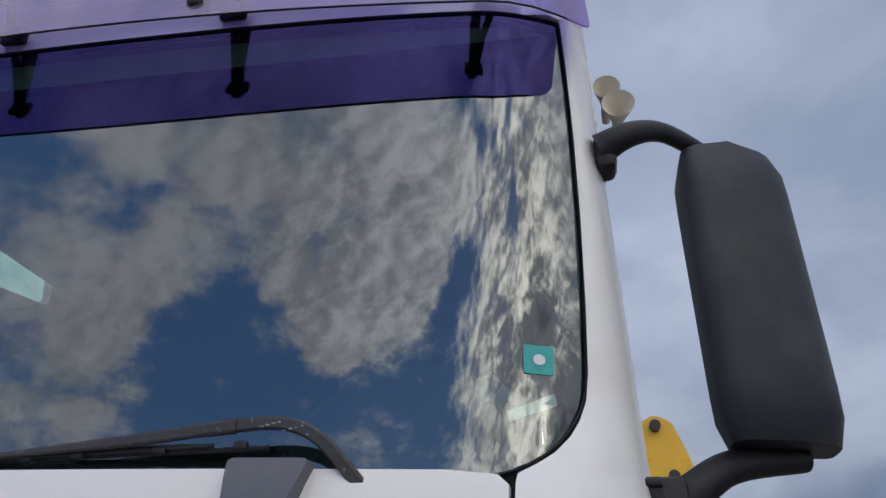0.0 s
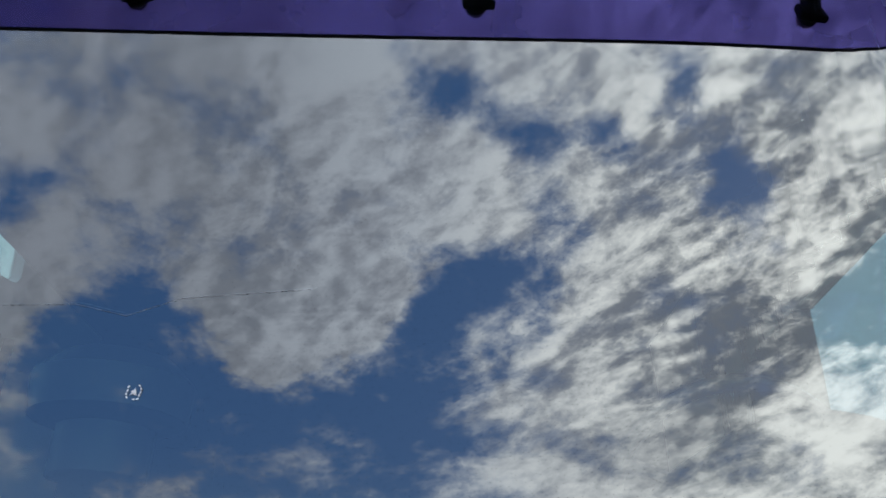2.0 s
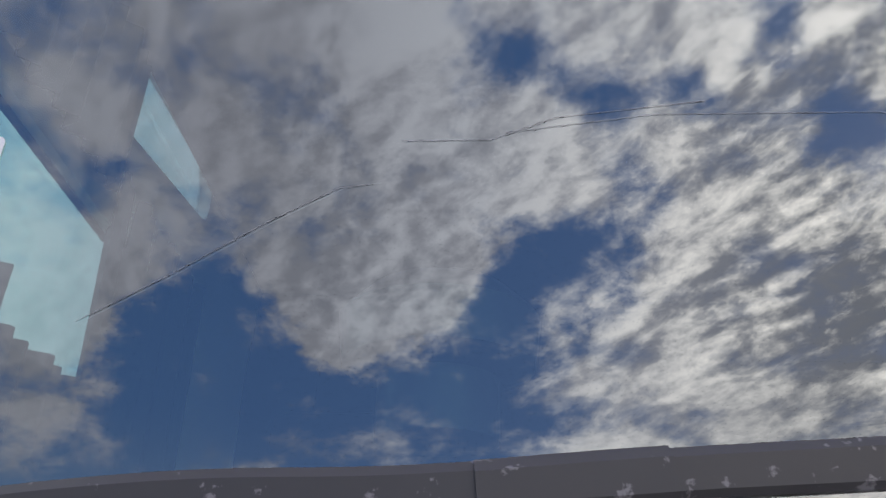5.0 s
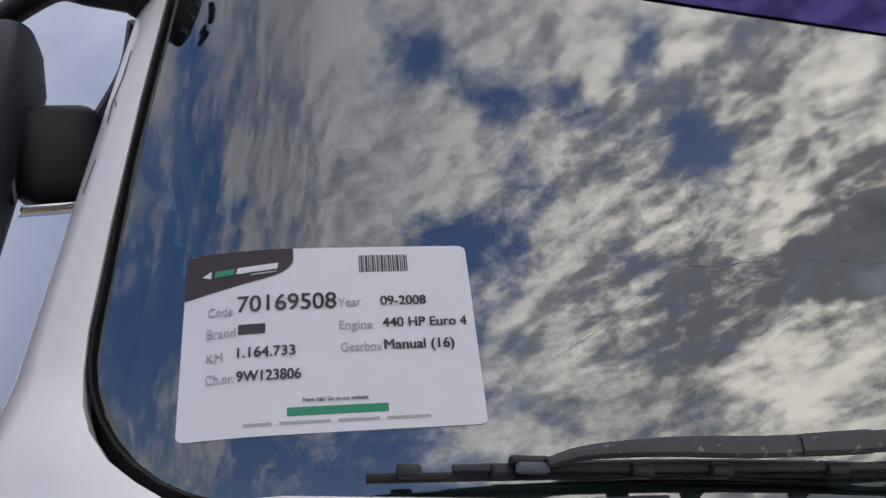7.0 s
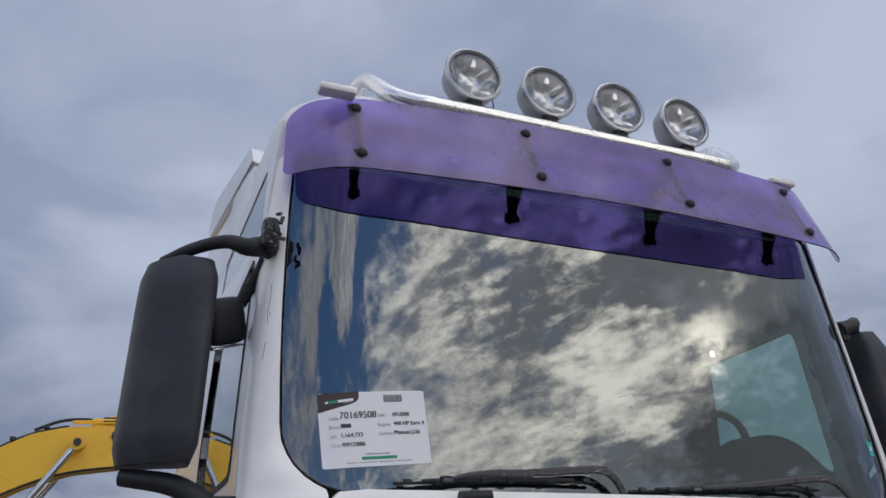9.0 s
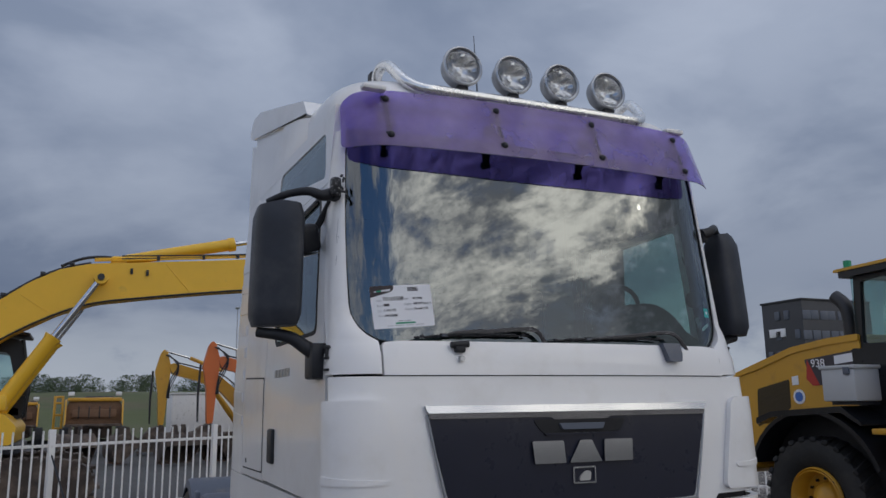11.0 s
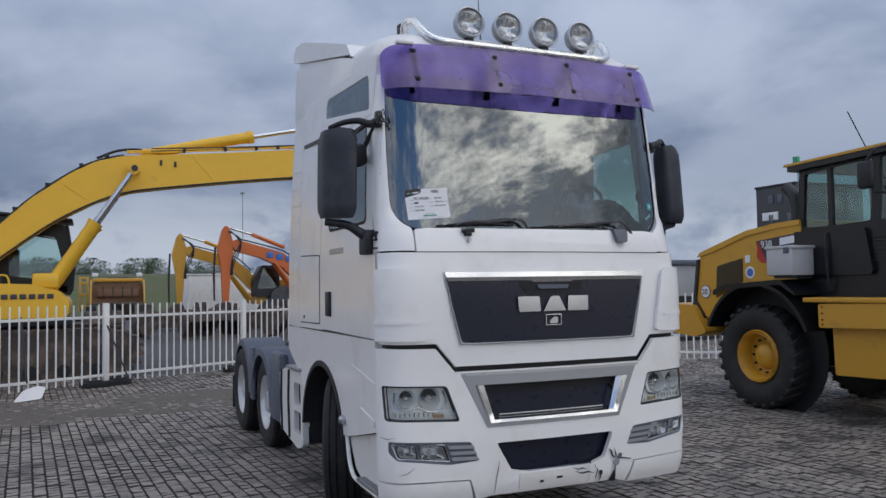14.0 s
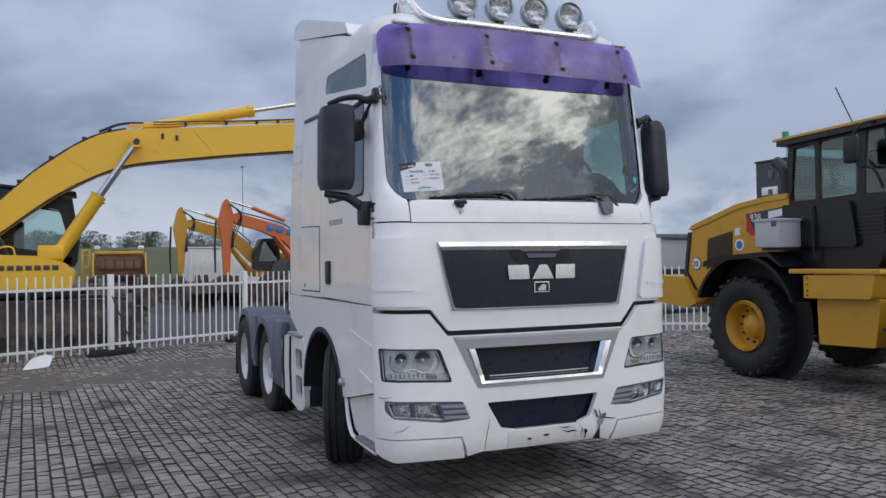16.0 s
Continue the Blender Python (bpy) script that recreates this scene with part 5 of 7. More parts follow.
# wheels
def wheel(x, y, r=0.52, w=0.31, sg=-1, rim=0.29, bright=False, steer=0):
    e = new("wheel")
    e.parent = truck
    e.matrix_basis = pose(x, y, r, 0, 0, steer)
    h = w / 2
    prof = [(-h * 0.85, rim), (-h, rim + 0.08), (-h, r - 0.07), (-h * 0.88, r - 0.014)]
    for g in (-0.6, -0.25, 0.25, 0.6):
        prof += [(h * (g - 0.05), r), (h * (g - 0.04), r - 0.016), (h * (g + 0.04), r - 0.016), (h * (g + 0.05), r)]
    prof += [(h * 0.88, r - 0.014), (h, r - 0.07), (h, rim + 0.08), (h * 0.85, rim)]
    part("tyre", lathe(prof, 64), "rubber", e)
    o = sg * h
    part("rim", lathe([(o * 0.9, rim + 0.012), (o * 0.75, rim - 0.02), (o * 0.35, rim - 0.05), (o * 0.3, 0.17), (o * 0.55, 0.13), (o * 0.8, 0.11), (o * 0.8, 0.0)], 40), "rim_silver" if bright else "silver", e)
    for k in range(10):
        a = 2 * math.pi * k / 10
        n_ = part("wheel_nut", lathe([(o * 0.34, 0.016), (o * 0.34 + sg * 0.03, 0.014)], 6), "steel", e)
        n_.location = (0, 0.205 * math.cos(a), 0.205 * math.sin(a))
    return e


for sg in (-1, 1):
    wheel(sg * 1.03, 1.60, sg=sg, steer=-20)
    wheel(sg * 1.03, 4.27, 0.50, sg=sg, bright=True)
    wheel(sg * 1.0, 5.50, 0.52, 0.5, sg=sg, bright=True)
    for yc, zc, r in ((4.27, 0.52, 0.60), (5.50, 0.54, 0.62)):
        bm = bmesh.new()
        prev = None
        for a in range(0, 181, 9):
            c, s_ = math.cos(radians(a)), math.sin(radians(a))
            ring = [bm.verts.new((sg * xx, yc + rr * c, zc + rr * s_)) for xx, rr in ((0.74, r), (1.19, r), (1.225, r - 0.02), (1.235, r - 0.09), (1.22, r - 0.09), (1.20, r - 0.03), (0.74, r - 0.014))]
            if prev:
                for k in range(7):
                    bm.faces.new((prev[k], prev[(k + 1) % 7], ring[(k + 1) % 7], ring[k]))
            prev = ring
        part("mudguard", bm, "mudguard", truck, "grey plastic mudguard")
    part("mud_flap", box((sg * 0.99, 6.13, 0.42), (0.5, 0.012, 0.42), 0.004), "rubber", truck)
    part("mudguard_link", box((sg * 1.21, 4.82, 0.78), (0.04, 0.18, 0.62), 0.015), "mudguard", truck)
    part("mudguard_cover", box((sg * 1.17, 3.50, 0.76), (0.12, 0.42, 0.72), 0.05), "mudguard", truck)
    # side step unit
    st = new("side_step")
    st.parent = truck
    lp = rounded([(2.30, 1.02), (2.26, 0.36), (2.48, 0.30), (3.22, 0.40), (3.24, 0.95), (2.9, 1.02)], 0.05)
    op1, op2 = rounded([(2.36, 0.90), (2.36, 0.70), (2.62, 0.70), (2.62, 0.90)], 0.03), rounded([(2.36, 0.64), (2.36, 0.44), (2.62, 0.44), (2.62, 0.64)], 0.03)
    bm = panel([lp, op1, op2], lambda u, v, d: Vector((sg * (1.225 - d), u, v)), 0.05)
    part("cover", bm, "white_dirty", st)
    part("inner", box((sg * 1.0, 2.75, 0.66), (0.30, 0.9, 0.6), 0.02), "machine_dark", st)
    for z in (0.68, 0.42):
        part("tread", box((sg * 1.15, 2.49, z), (0.14, 0.28, 0.03), 0.006), "silver", st)
    part("top_tread", box((sg * 1.17, 2.60, 1.03), (0.16, 0.5, 0.03), 0.006), "silver", st)
    bm = bmesh.new()
    add_tube(bm, [(sg * 1.232, 2.80, 1.0), (sg * 1.234, 2.82, 0.7), (sg * 1.232, 2.78, 0.36)], 0.012, 6)
    add_tube(bm, [(sg * 1.232, 3.12, 0.98), (sg * 1.234, 3.14, 0.7), (sg * 1.232, 3.1, 0.38)], 0.012, 6)
    part("strap", bm, "rubber", st)
for x in (-0.42, 0.42):
    part("chassis_rail", box((x, 3.8, 0.9), (0.09, 5.2, 0.28), 0.01), "machine_dark", truck)
for y, z in ((1.6, 0.5), (4.27, 0.5), (5.5, 0.52)):
    part("axle", tube([(-1.0, y, z), (1.0, y, z)], 0.07), "machine_dark", truck)
part("engine", box((0, 1.5, 1.0), (0.9, 1.8, 0.8), 0.05), "machine_dark", truck)
part("fifth_wheel", box((0, 4.9, 1.12), (0.9, 0.9, 0.1), 0.04), "machine_dark", truck)

# ---- marks on the windscreen ----
chip = bmesh.new()
for k in range(9):
    a, r_ = 2 * math.pi * k / 9 + 0.3 * (k % 2), 0.003 + 0.0012 * (k % 3)
    c = Vector((-0.075, glass_y(-0.075, 2.375) - 0.0015, 2.375))
    p0 = c + Vector((0.002 * math.cos(a - 0.5), 0, 0.002 * math.sin(a - 0.5)))
    p1 = c + Vector((0.002 * math.cos(a + 0.5), 0, 0.002 * math.sin(a + 0.5)))
    p2 = c + Vector((r_ * math.cos(a), 0, r_ * math.sin(a)))
    chip.faces.new([chip.verts.new(q) for q in (c - Vector((0, 0.001, 0)), p0, p2, p1)])
for k in range(13):
    if k in (3, 4, 9):
        continue
    a, dr = 2 * math.pi * k / 13, 0.0008 * (k % 3)
    ring_ = [c + Vector(((r_ + dr) * math.cos(a + q), 0, (r_ + dr) * math.sin(a + q))) for r_, q in ((0.0062, -0.22), (0.0078, -0.15), (0.0080, 0.12), (0.0064, 0.20))]
    chip.faces.new([chip.verts.new(q) for q in ring_])
part("stone_chip", chip, "fence", windscreen, "ring-shaped stone chip", smooth=False)
for line in ([(-0.40, 2.46), (-0.307, 2.476), (-0.164, 2.48), (-0.105, 2.466), (-0.048, 2.489), (0.097, 2.504)], [(-0.637, 2.325), (-0.591, 2.355), (-0.541, 2.391), (-0.501, 2.416), (-0.481, 2.419)],
             [(-0.465, 2.453), (-0.41, 2.454), (-0.368, 2.473), (-0.273, 2.488)]):
    part("crack", tube([(x, glass_y(x, z) - 0.0005, z) for x, z in line], 0.00014, 5), "glass_crack", windscreen, "fine crack in the glass")
    if len(line) > 4:
        part("crack", tube([(x + 0.004, glass_y(x, z) + 0.004, z + 0.0035) for x, z in line], 0.00012, 5), "glass_crack", windscreen, "fine crack in the glass")


def flat_on_glass(name, loop, off, material, parent):
    return part(name, panel([loop], on_screen(off), 0.0008), material, parent)


st = thing("windscreen_sticker", 0, 0, 0, "small teal toll sticker on the windscreen", "sticker")
flat_on_glass("sheet", rounded([(1.01, 2.405), (1.06, 2.405), (1.06, 2.352), (1.01, 2.352)], 0.003), -0.0018, "teal", st)
flat_on_glass("seal_mark", [(1.036 + 0.010 * math.cos(a), 2.378 + 0.010 * math.sin(a)) for a in (2 * math.pi * k / 14 for k in range(14))], -0.003, "paper", st)
st = thing("parking_disc", 0, 0, 0, "clear plastic parking disc behind the glass", "parking disc")
flat_on_glass("disc", rounded([(0.926, 2.339), (0.958, 2.352), (0.991, 2.317), (0.957, 2.27)], 0.006), 0.012, "mudguard", st)
flat_on_glass("knob", [(0.965 + 0.008 * math.cos(a), 2.33 + 0.008 * math.sin(a)) for a in (2 * math.pi * k / 14 for k in range(14))], 0.010, "black", st)
st = thing("paper_note", 0, 0, 0, "small curled paper note behind the glass", "note")
flat_on_glass("sheet", rounded([(0.982, 2.286), (1.059, 2.325), (1.063, 2.303), (0.986, 2.269)], 0.004), 0.014, "paper", st)

# ---- information sheet ----
TL, TR, BR, BL = (-1.0225, 2.439), (-0.7220, 2.461), (-0.7075, 2.254), (-1.0050, 2.231)
info = thing("information_sheet", TL[0], glass_y(*TL), TL[1], "white printed vehicle information sheet on the windscreen", "notice")


def sheet_at(u, v, lift):
    """A place on the sheet, which follows the glass: u and v from 0 to 1."""
    x = (TL[0] * (1 - u) + TR[0] * u) * (1 - v) + (BL[0] * (1 - u) + BR[0] * u) * v
    z = (TL[1] * (1 - u) + TR[1] * u) * (1 - v) + (BL[1] * (1 - u) + BR[1] * u) * v
    return Vector((x, glass_y(x, z) - 0.0009 - lift, z)) - Vector((TL[0], glass_y(*TL), TL[1]))


def print_u(u):
    """The print stands a little towards the sheet's far edge."""
    return u if u < 0.01 else 0.023 + 0.985 * u


def sheet_shape(name, loop, z, material, label=""):
    if name != "sheet":
        loop = [(print_u(u), v) for u, v in loop]
    bm = panel([loop], lambda u, v, d: sheet_at(u, v, z - d), 0.0004, steps(0, 1, 0.1))
    return part(name, bm, material, info, label, smooth=False)


sheet_shape("sheet", rounded([(0, 0), (1, 0), (1, 1), (0, 1)], 0.035), 0.0, "paper")
sheet_shape("banner", rounded([(0.0, 0.0), (0.355, 0.0), (0.355, 0.09), (0.31, 0.15), (0.0, 0.265)], [0.03, 0.01, 0.03, 0.05, 0.01], 6), 0.0006, "ink_brown", "dark brown banner")
sheet_shape("logo_mark", [(0.036, 0.135), (0.068, 0.105), (0.066, 0.15)], 0.0012, "paper")
sheet_shape("logo_bar", [(0.082, 0.11), (0.15, 0.103), (0.146, 0.138), (0.078, 0.146)], 0.0012, "ink_green", "green logo bar")
sheet_shape("logo_bar", [(0.158, 0.102), (0.302, 0.085), (0.298, 0.12), (0.154, 0.137)], 0.0012, "paper", "white logo bar")
sheet_shape("logo_bar", [(0.205, 0.142), (0.296, 0.130), (0.295, 0.138), (0.204, 0.150)], 0.0012, "ink_grey", "thin grey logo bar")
x = 0.591
k = 0
while x < 0.770:
    w = (0.0032, 0.0055, 0.0028, 0.0075, 0.0040, 0.0030, 0.0060)[k % 7]
    sheet_shape("barcode_line", [(x, 0.052), (x + w, 0.052), (x + w, 0.152), (x, 0.152)], 0.0006, "ink_brown")
    x += w + (0.0035, 0.0028, 0.0050, 0.0032, 0.0040)[k % 5]
    k += 1


def sheet_text(text, u0, u1, v, high, material, bold=0.0):
    """Printed words from u0 to u1 on the base line v, with capitals of the given share of the sheet's height."""
    o = words(text, 1.0, material, info, Matrix.Identity(4))
    xs = [q.co.x for q in o.data.vertices]
    a, b = min(xs), max(xs)
    for q in o.data.vertices:
        n = q.co.z / 0.0004
        q.co = sheet_at(print_u(u0 + (q.co.x - a) / (b - a) * (u1 - u0) + bold), v - q.co.y / 0.76 * high, 0.0009 + 0.0003 * n)
    return o


for text, u0, u1, v, high, mt in (("Code", 0.062, 0.146, 0.371, 0.054, "ink_grey"), ("70169508", 0.162, 0.503, 0.358, 0.098, "ink"), ("Year", 0.510, 0.588, 0.350, 0.052, "ink_grey"), ("09-2008", 0.660, 0.822, 0.349, 0.056, "ink"),
                                  ("Brand", 0.061, 0.157, 0.490, 0.054, "ink_grey"), ("Engine", 0.511, 0.626, 0.479, 0.052, "ink_grey"), ("440 HP Euro 4", 0.662, 0.961, 0.473, 0.056, "ink"),
                                  ("KM", 0.065, 0.117, 0.618, 0.052, "ink_grey"), ("1.164.733", 0.166, 0.358, 0.605, 0.058, "ink"), ("Gearbox", 0.513, 0.655, 0.599, 0.052, "ink_grey"), ("Manual (16)", 0.663, 0.907, 0.595, 0.058, "ink"),
                                  ("Ch.nr.", 0.064, 0.157, 0.730, 0.052, "ink_grey"), ("9W123806", 0.165, 0.376, 0.728, 0.058, "ink"), ("More info? Go to our website:", 0.382, 0.598, 0.847, 0.022, "ink")):
    sheet_text(text, u0, u1, v, high, mt)
    if mt == "ink" and high > 0.03:
        for bold in (-0.0010, 0.0010):
            sheet_text(text, u0, u1, v, high, mt, bold)
for u0, u1, v, h, mt in ((0.166, 0.258, 0.455, 0.054, "ink"), (0.330, 0.662, 0.892, 0.040, "ink_green"), (0.190, 0.28, 0.945, 0.014, "ink_grey"), (0.305, 0.47, 0.945, 0.014, "ink_grey"), (0.495, 0.63, 0.945, 0.014, "ink_grey"), (0.655, 0.80, 0.945, 0.014, "ink_grey")):
    sheet_shape("print_bar", [(u0, v - h / 2), (u1, v - h / 2), (u1, v + h / 2), (u0, v + h / 2)], 0.0006, mt)

# scrapes on the pillar paint
for line in ([(-1.150, 2.79), (-1.152, 2.74), (-1.158, 2.70), (-1.157, 2.66)], [(-1.160, 2.60), (-1.163, 2.575), (-1.165, 2.55)], [(-1.155, 2.70), (-1.150, 2.685)]):
    pts = []
    for x, z in line:
        w = side_x(z)
        t = math.asin(max(0.0, min(1.0, (abs(x) - 1.115) / (w - 1.115))))
        pts.append((x, glass_y(1.115, z) - 0.014 + 0.12 * (1 - math.cos(t)) - 0.0005, z))
    part("scrape", tube(pts, 0.0008, 5), "mudguard", truck, "dark scrape in the paint")


def part_w(name, bm, material, parent, label="", **kw):
    """A part whose mesh was built at its place in the world."""
    bmesh.ops.translate(bm, verts=bm.verts, vec=-parent.matrix_basis.translation)
    return part(name, bm, material, parent, label, **kw)


def sub_w(name, bm, material, owner, base, label="", **kw):
    bmesh.ops.translate(bm, verts=bm.verts, vec=-base)
    return part(name, bm, material, owner, label, **kw)


def plate_x(loops, x, thick):
    """A plate that faces -x, outlines in (y, z)."""
    return panel(loops, lambda u, v, d: Vector((x + d, u, v)), thick)


def plate_y(loops, y, thick):
    """A plate that faces -y, outlines in (x, z)."""
    return panel(loops, lambda u, v, d: Vector((u, y + d, v)), thick)


# ---- fence ----
FX, FY, FH = Vector((-2.74, 11.41, 0)), Vector((0.055, 12.94, 0)), 1.56


def fence_panel(a, b, bars=19):
    d = b - a
    e = thing("fence_panel", a.x, a.y, 0, "white metal bar fence panel with black foot block", "fence", "yard fence panels", rz=math.degrees(math.atan2(d.y, d.x)))
    n = d.length
    part("post", box((0, 0, FH / 2), (0.10, 0.08, FH), 0.006), "fence", e)
    for z in (0.22, FH - 0.26):
        part("rail", box((n / 2, 0, z), (n - 0.1, 0.035, 0.05), 0.005), "fence", e)
    bar_mesh = None
    for i in range(1, bars + 1):
        if bar_mesh is None:
            o = part("bar", tube([(0, 0, 0.08), (0, 0, FH - 0.02)], 0.016, 8), "fence", e)
            bar_mesh = o.data
        else:
            o = new("bar", bar_mesh)
            o.parent = e
        o.location = (n * i / (bars + 1), -0.03, 0)
    bm = box((0, 0, 0.06), (0.9, 0.28, 0.12), 0.02)
    for q in (-0.25, 0.25):
        add_box(bm, (q, 0, 0.13), (0.22, 0.26, 0.03), 0.008)
    part("foot_block", bm, "black", e, "black recycled-plastic foot block")
    return e


step_v = FY - FX
for i in range(-3, 3):
    fence_panel(FX + step_v * i, FX + step_v * (i + 1))
for i in range(-1, 3):
    a, b = Vector((7.9, 10.2, 0)), Vector((10.5, 8.5, 0))
    fence_panel(a + (b - a) * i, a + (b - a) * (i + 1))

# shovel leaning on the fence
shovel = thing("shovel", -3.95, 9.8, 0, "white plastic shovel leaning against the fence", "shovel")
bm = panel([rounded([(-0.20, 0.0), (0.22, 0.0), (0.17, 0.30), (0.0, 0.38), (-0.17, 0.30)], 0.05)], lambda u, v, d: Vector((u + 0.35 * v, 0.75 * v + 0.6 * u * u + d, v * 0.55 + 0.02 + 0.10 * u)), 0.012, steps(-0.2, 0.2, 0.05), steps(0, 0.4, 0.1))
part("blade", bm, "white_dirty", shovel)
part("handle", tube([(0, 0.09, 0.30), (-0.08, 0.5, 0.85), (-0.16, 0.95, 1.35)], 0.016, 8), "machine_dark", shovel)
bars = thing("steel_bar", -2.6, 11.0, 0, "rusty steel bar leaning against the fence post", "bar")
part("rod", tube([(0.25, -0.3, 0.14), (-0.12, 0.28, 1.15)], 0.014, 6), "machine_dark", bars)

# ---- excavator behind the fence ----
exc = thing("excavator", -5.0, 14.6, 0, "yellow crawler excavator with raised boom behind the fence", "excavator")
boom_l = [(-6.6, 1.9), (-6.2, 2.3), (-5.3, 2.75), (-4.81, 3.10), (-4.18, 3.72), (-3.41, 4.30), (-2.9, 4.58), (-2.36, 4.72), (-1.6, 4.78), (0.0, 4.92), (1.3, 5.05), (2.45, 5.14), (2.8, 4.95), (2.72, 4.62), (2.3, 4.46), (1.3, 4.40), (0.0, 4.26), (-1.26, 4.10), (-2.2, 3.96), (-2.9, 3.72), (-3.75, 3.25), (-4.60, 2.60), (-5.4, 1.95), (-6.2, 1.6)]
part_w("boom", plate_y([rounded(boom_l, 0.12, 3)], 13.65, 0.62), "yellow", exc, "yellow welded boom")
EB = exc.matrix_basis.translation
bm = bmesh.new()
top_line = [(-6.2, 2.30), (-5.3, 2.75), (-4.81, 3.10), (-4.18, 3.72), (-3.41, 4.30), (-2.9, 4.57), (-2.36, 4.72)]
for k, off in enumerate((0.005, 0.04)):
    add_tube(bm, smooth_line([(x, 13.72 + 0.06 * k, z + off) for x, z in top_line], 5), 0.016, 6)
add_tube(bm, smooth_line([(-2.9, 13.8, 4.66), (-2.5, 13.8, 4.84), (-2.1, 13.85, 4.90), (-1.8, 13.85, 4.86)], 5), 0.03, 6)
for z in (4.86, 4.92):
    add_tube(bm, [(-1.8, 13.72, z), (0.0, 13.72, z + 0.13), (1.4, 13.72, z + 0.25)], 0.014, 6)
part_w("hose", bm, "machine_dark", exc, "black hydraulic hoses along the boom")
bm = bmesh.new()
for k, off in enumerate((0.05, 0.10)):
    add_tube(bm, [(-2.3, 13.70 + 0.07 * k, 4.74 + off), (-1.6, 13.70 + 0.07 * k, 4.79 + off), (0.0, 13.70 + 0.07 * k, 4.93 + off), (1.3, 13.70 + 0.07 * k, 5.06 + off), (2.2, 13.70 + 0.07 * k, 5.12 + off)], 0.018, 6)
part_w("pipe", bm, "yellow", exc, "yellow hydraulic pipes along the boom")
for x, z in ((-1.1, 4.84), (-0.2, 4.92), (0.5, 4.98), (1.0, 5.03)):
    part_w("pipe_clamp", box((x, 13.72, z + 0.07), (0.06, 0.16, 0.09), 0.01), "machine_dark", exc)
for x, z in ((-5.0, 3.02), (-4.45, 3.50), (-3.85, 4.02), (-3.2, 4.46), (-2.7, 4.68)):
    part_w("hose_clamp", box((x, 13.74, z + 0.02), (0.09, 0.20, 0.07), 0.01), "machine_dark", exc)
part_w("hose_loop", tube(smooth_line([(-6.0, 13.5, 2.9), (-5.2, 13.45, 2.75), (-4.75, 13.4, 2.25), (-4.62, 13.4, 1.75), (-4.6, 13.42, 1.45)], 6), 0.03, 8), "machine_dark", exc, "black hose hanging beside the boom")
low_line = [(2.3, 4.46), (1.3, 4.40), (0.0, 4.26), (-1.26, 4.10), (-2.2, 3.96), (-2.9, 3.72), (-3.75, 3.25), (-4.60, 2.60), (-5.4, 1.95)]
# dark line along the boom's lower edge, drawn as a tube
part_w("boom_rim", tube(smooth_line([(x, 13.655, z - 0.012) for x, z in low_line], 4), 0.02, 6), "machine_dark", exc, "dark lower boom edge")
for x0, z0, x1, z1 in ((-0.95, 4.80, -0.45, 4.22), (-3.55, 4.05, -3.05, 3.72)):
    part_w("weld_seam", tube([(x0, 13.648, z0), (x1, 13.648, z1)], 0.008, 6), "yellow", exc)
st_ = part_w("stick_cylinder", tube([(-1.78, 13.95, 4.86), (-0.9, 13.95, 5.06), (0.42, 13.95, 5.35)], [0.11, 0.12, 0.13], 16), "yellow", exc)
sub_w("rod", tube([(0.42, 13.95, 5.35), (2.3, 13.95, 5.75)], 0.055, 12), "chrome", st_, EB, "chrome piston rod")
sub_w("collar", tube([(0.33, 13.95, 5.33), (0.46, 13.95, 5.36)], 0.15, 16), "yellow", st_, EB)
sub_w("lug", box((-1.85, 13.95, 4.80), (0.3, 0.36, 0.26), 0.06), "yellow", st_, EB)
part_w("stick", plate_y([rounded([(1.98, 5.78), (2.28, 5.98), (2.60, 5.85), (2.86, 5.2), (3.04, 4.5), (3.28, 2.6), (3.22, 0.5), (3.0, 0.1), (2.8, 0.5), (2.55, 2.6), (2.34, 4.2)], 0.12, 3)], 13.76, 0.4), "yellow", exc, "yellow stick hanging from the boom")
for x, z in ((2.55, 4.85), (2.3, 5.75)):
    part_w("stick_pin", tube([(x, 13.6, z), (x, 14.32, z)], 0.10, 16), "machine_dark", exc)
for y in (13.45, 14.45):
    cy = part_w("boom_cylinder", tube([(-4.0, y, 1.55), (-3.9, y, 1.7), (-2.98, y, 3.15), (-2.92, y, 3.24)], [0.15, 0.135, 0.135, 0.17], 16), "yellow", exc)
    sub_w("rod", tube([(-2.92, y, 3.24), (-2.18, y, 4.38)], 0.06, 12), "chrome", cy, EB, "chrome piston rod")
    sub_w("eye", tube([(-2.16, y - 0.14, 4.41), (-2.16, y + 0.14, 4.41)], 0.13, 18), "yellow", cy, EB)
    sub_w("pin", tube([(-2.16, y - 0.18, 4.41), (-2.16, y + 0.18, 4.41)], 0.065, 14), "machine_dark", cy, EB)
for x, z in ((-1.6, 4.6), (-1.3, 4.58)):
    part_w("bracket", box((x, 13.62, z), (0.05, 0.06, 0.12), 0.01), "machine_dark", exc)
part_w("house", plate_y([rounded([(-8.5, 1.26), (-3.45, 1.26), (-3.40, 1.58), (-3.6, 1.80), (-4.1, 1.95), (-8.5, 2.1)], 0.08)], 13.2, 2.6), "yellow", exc, "yellow machine house")
part_w("skirt", box((-5.8, 14.5, 1.18), (4.9, 2.4, 0.18), 0.03), "machine_dark", exc)
for k in range(7):
    part_w("maker_bar", box((-4.75 + 0.165 * k, 13.19, 1.70), (0.12, 0.012, 0.10), 0.004), "ink", exc, "plain dark maker mark")
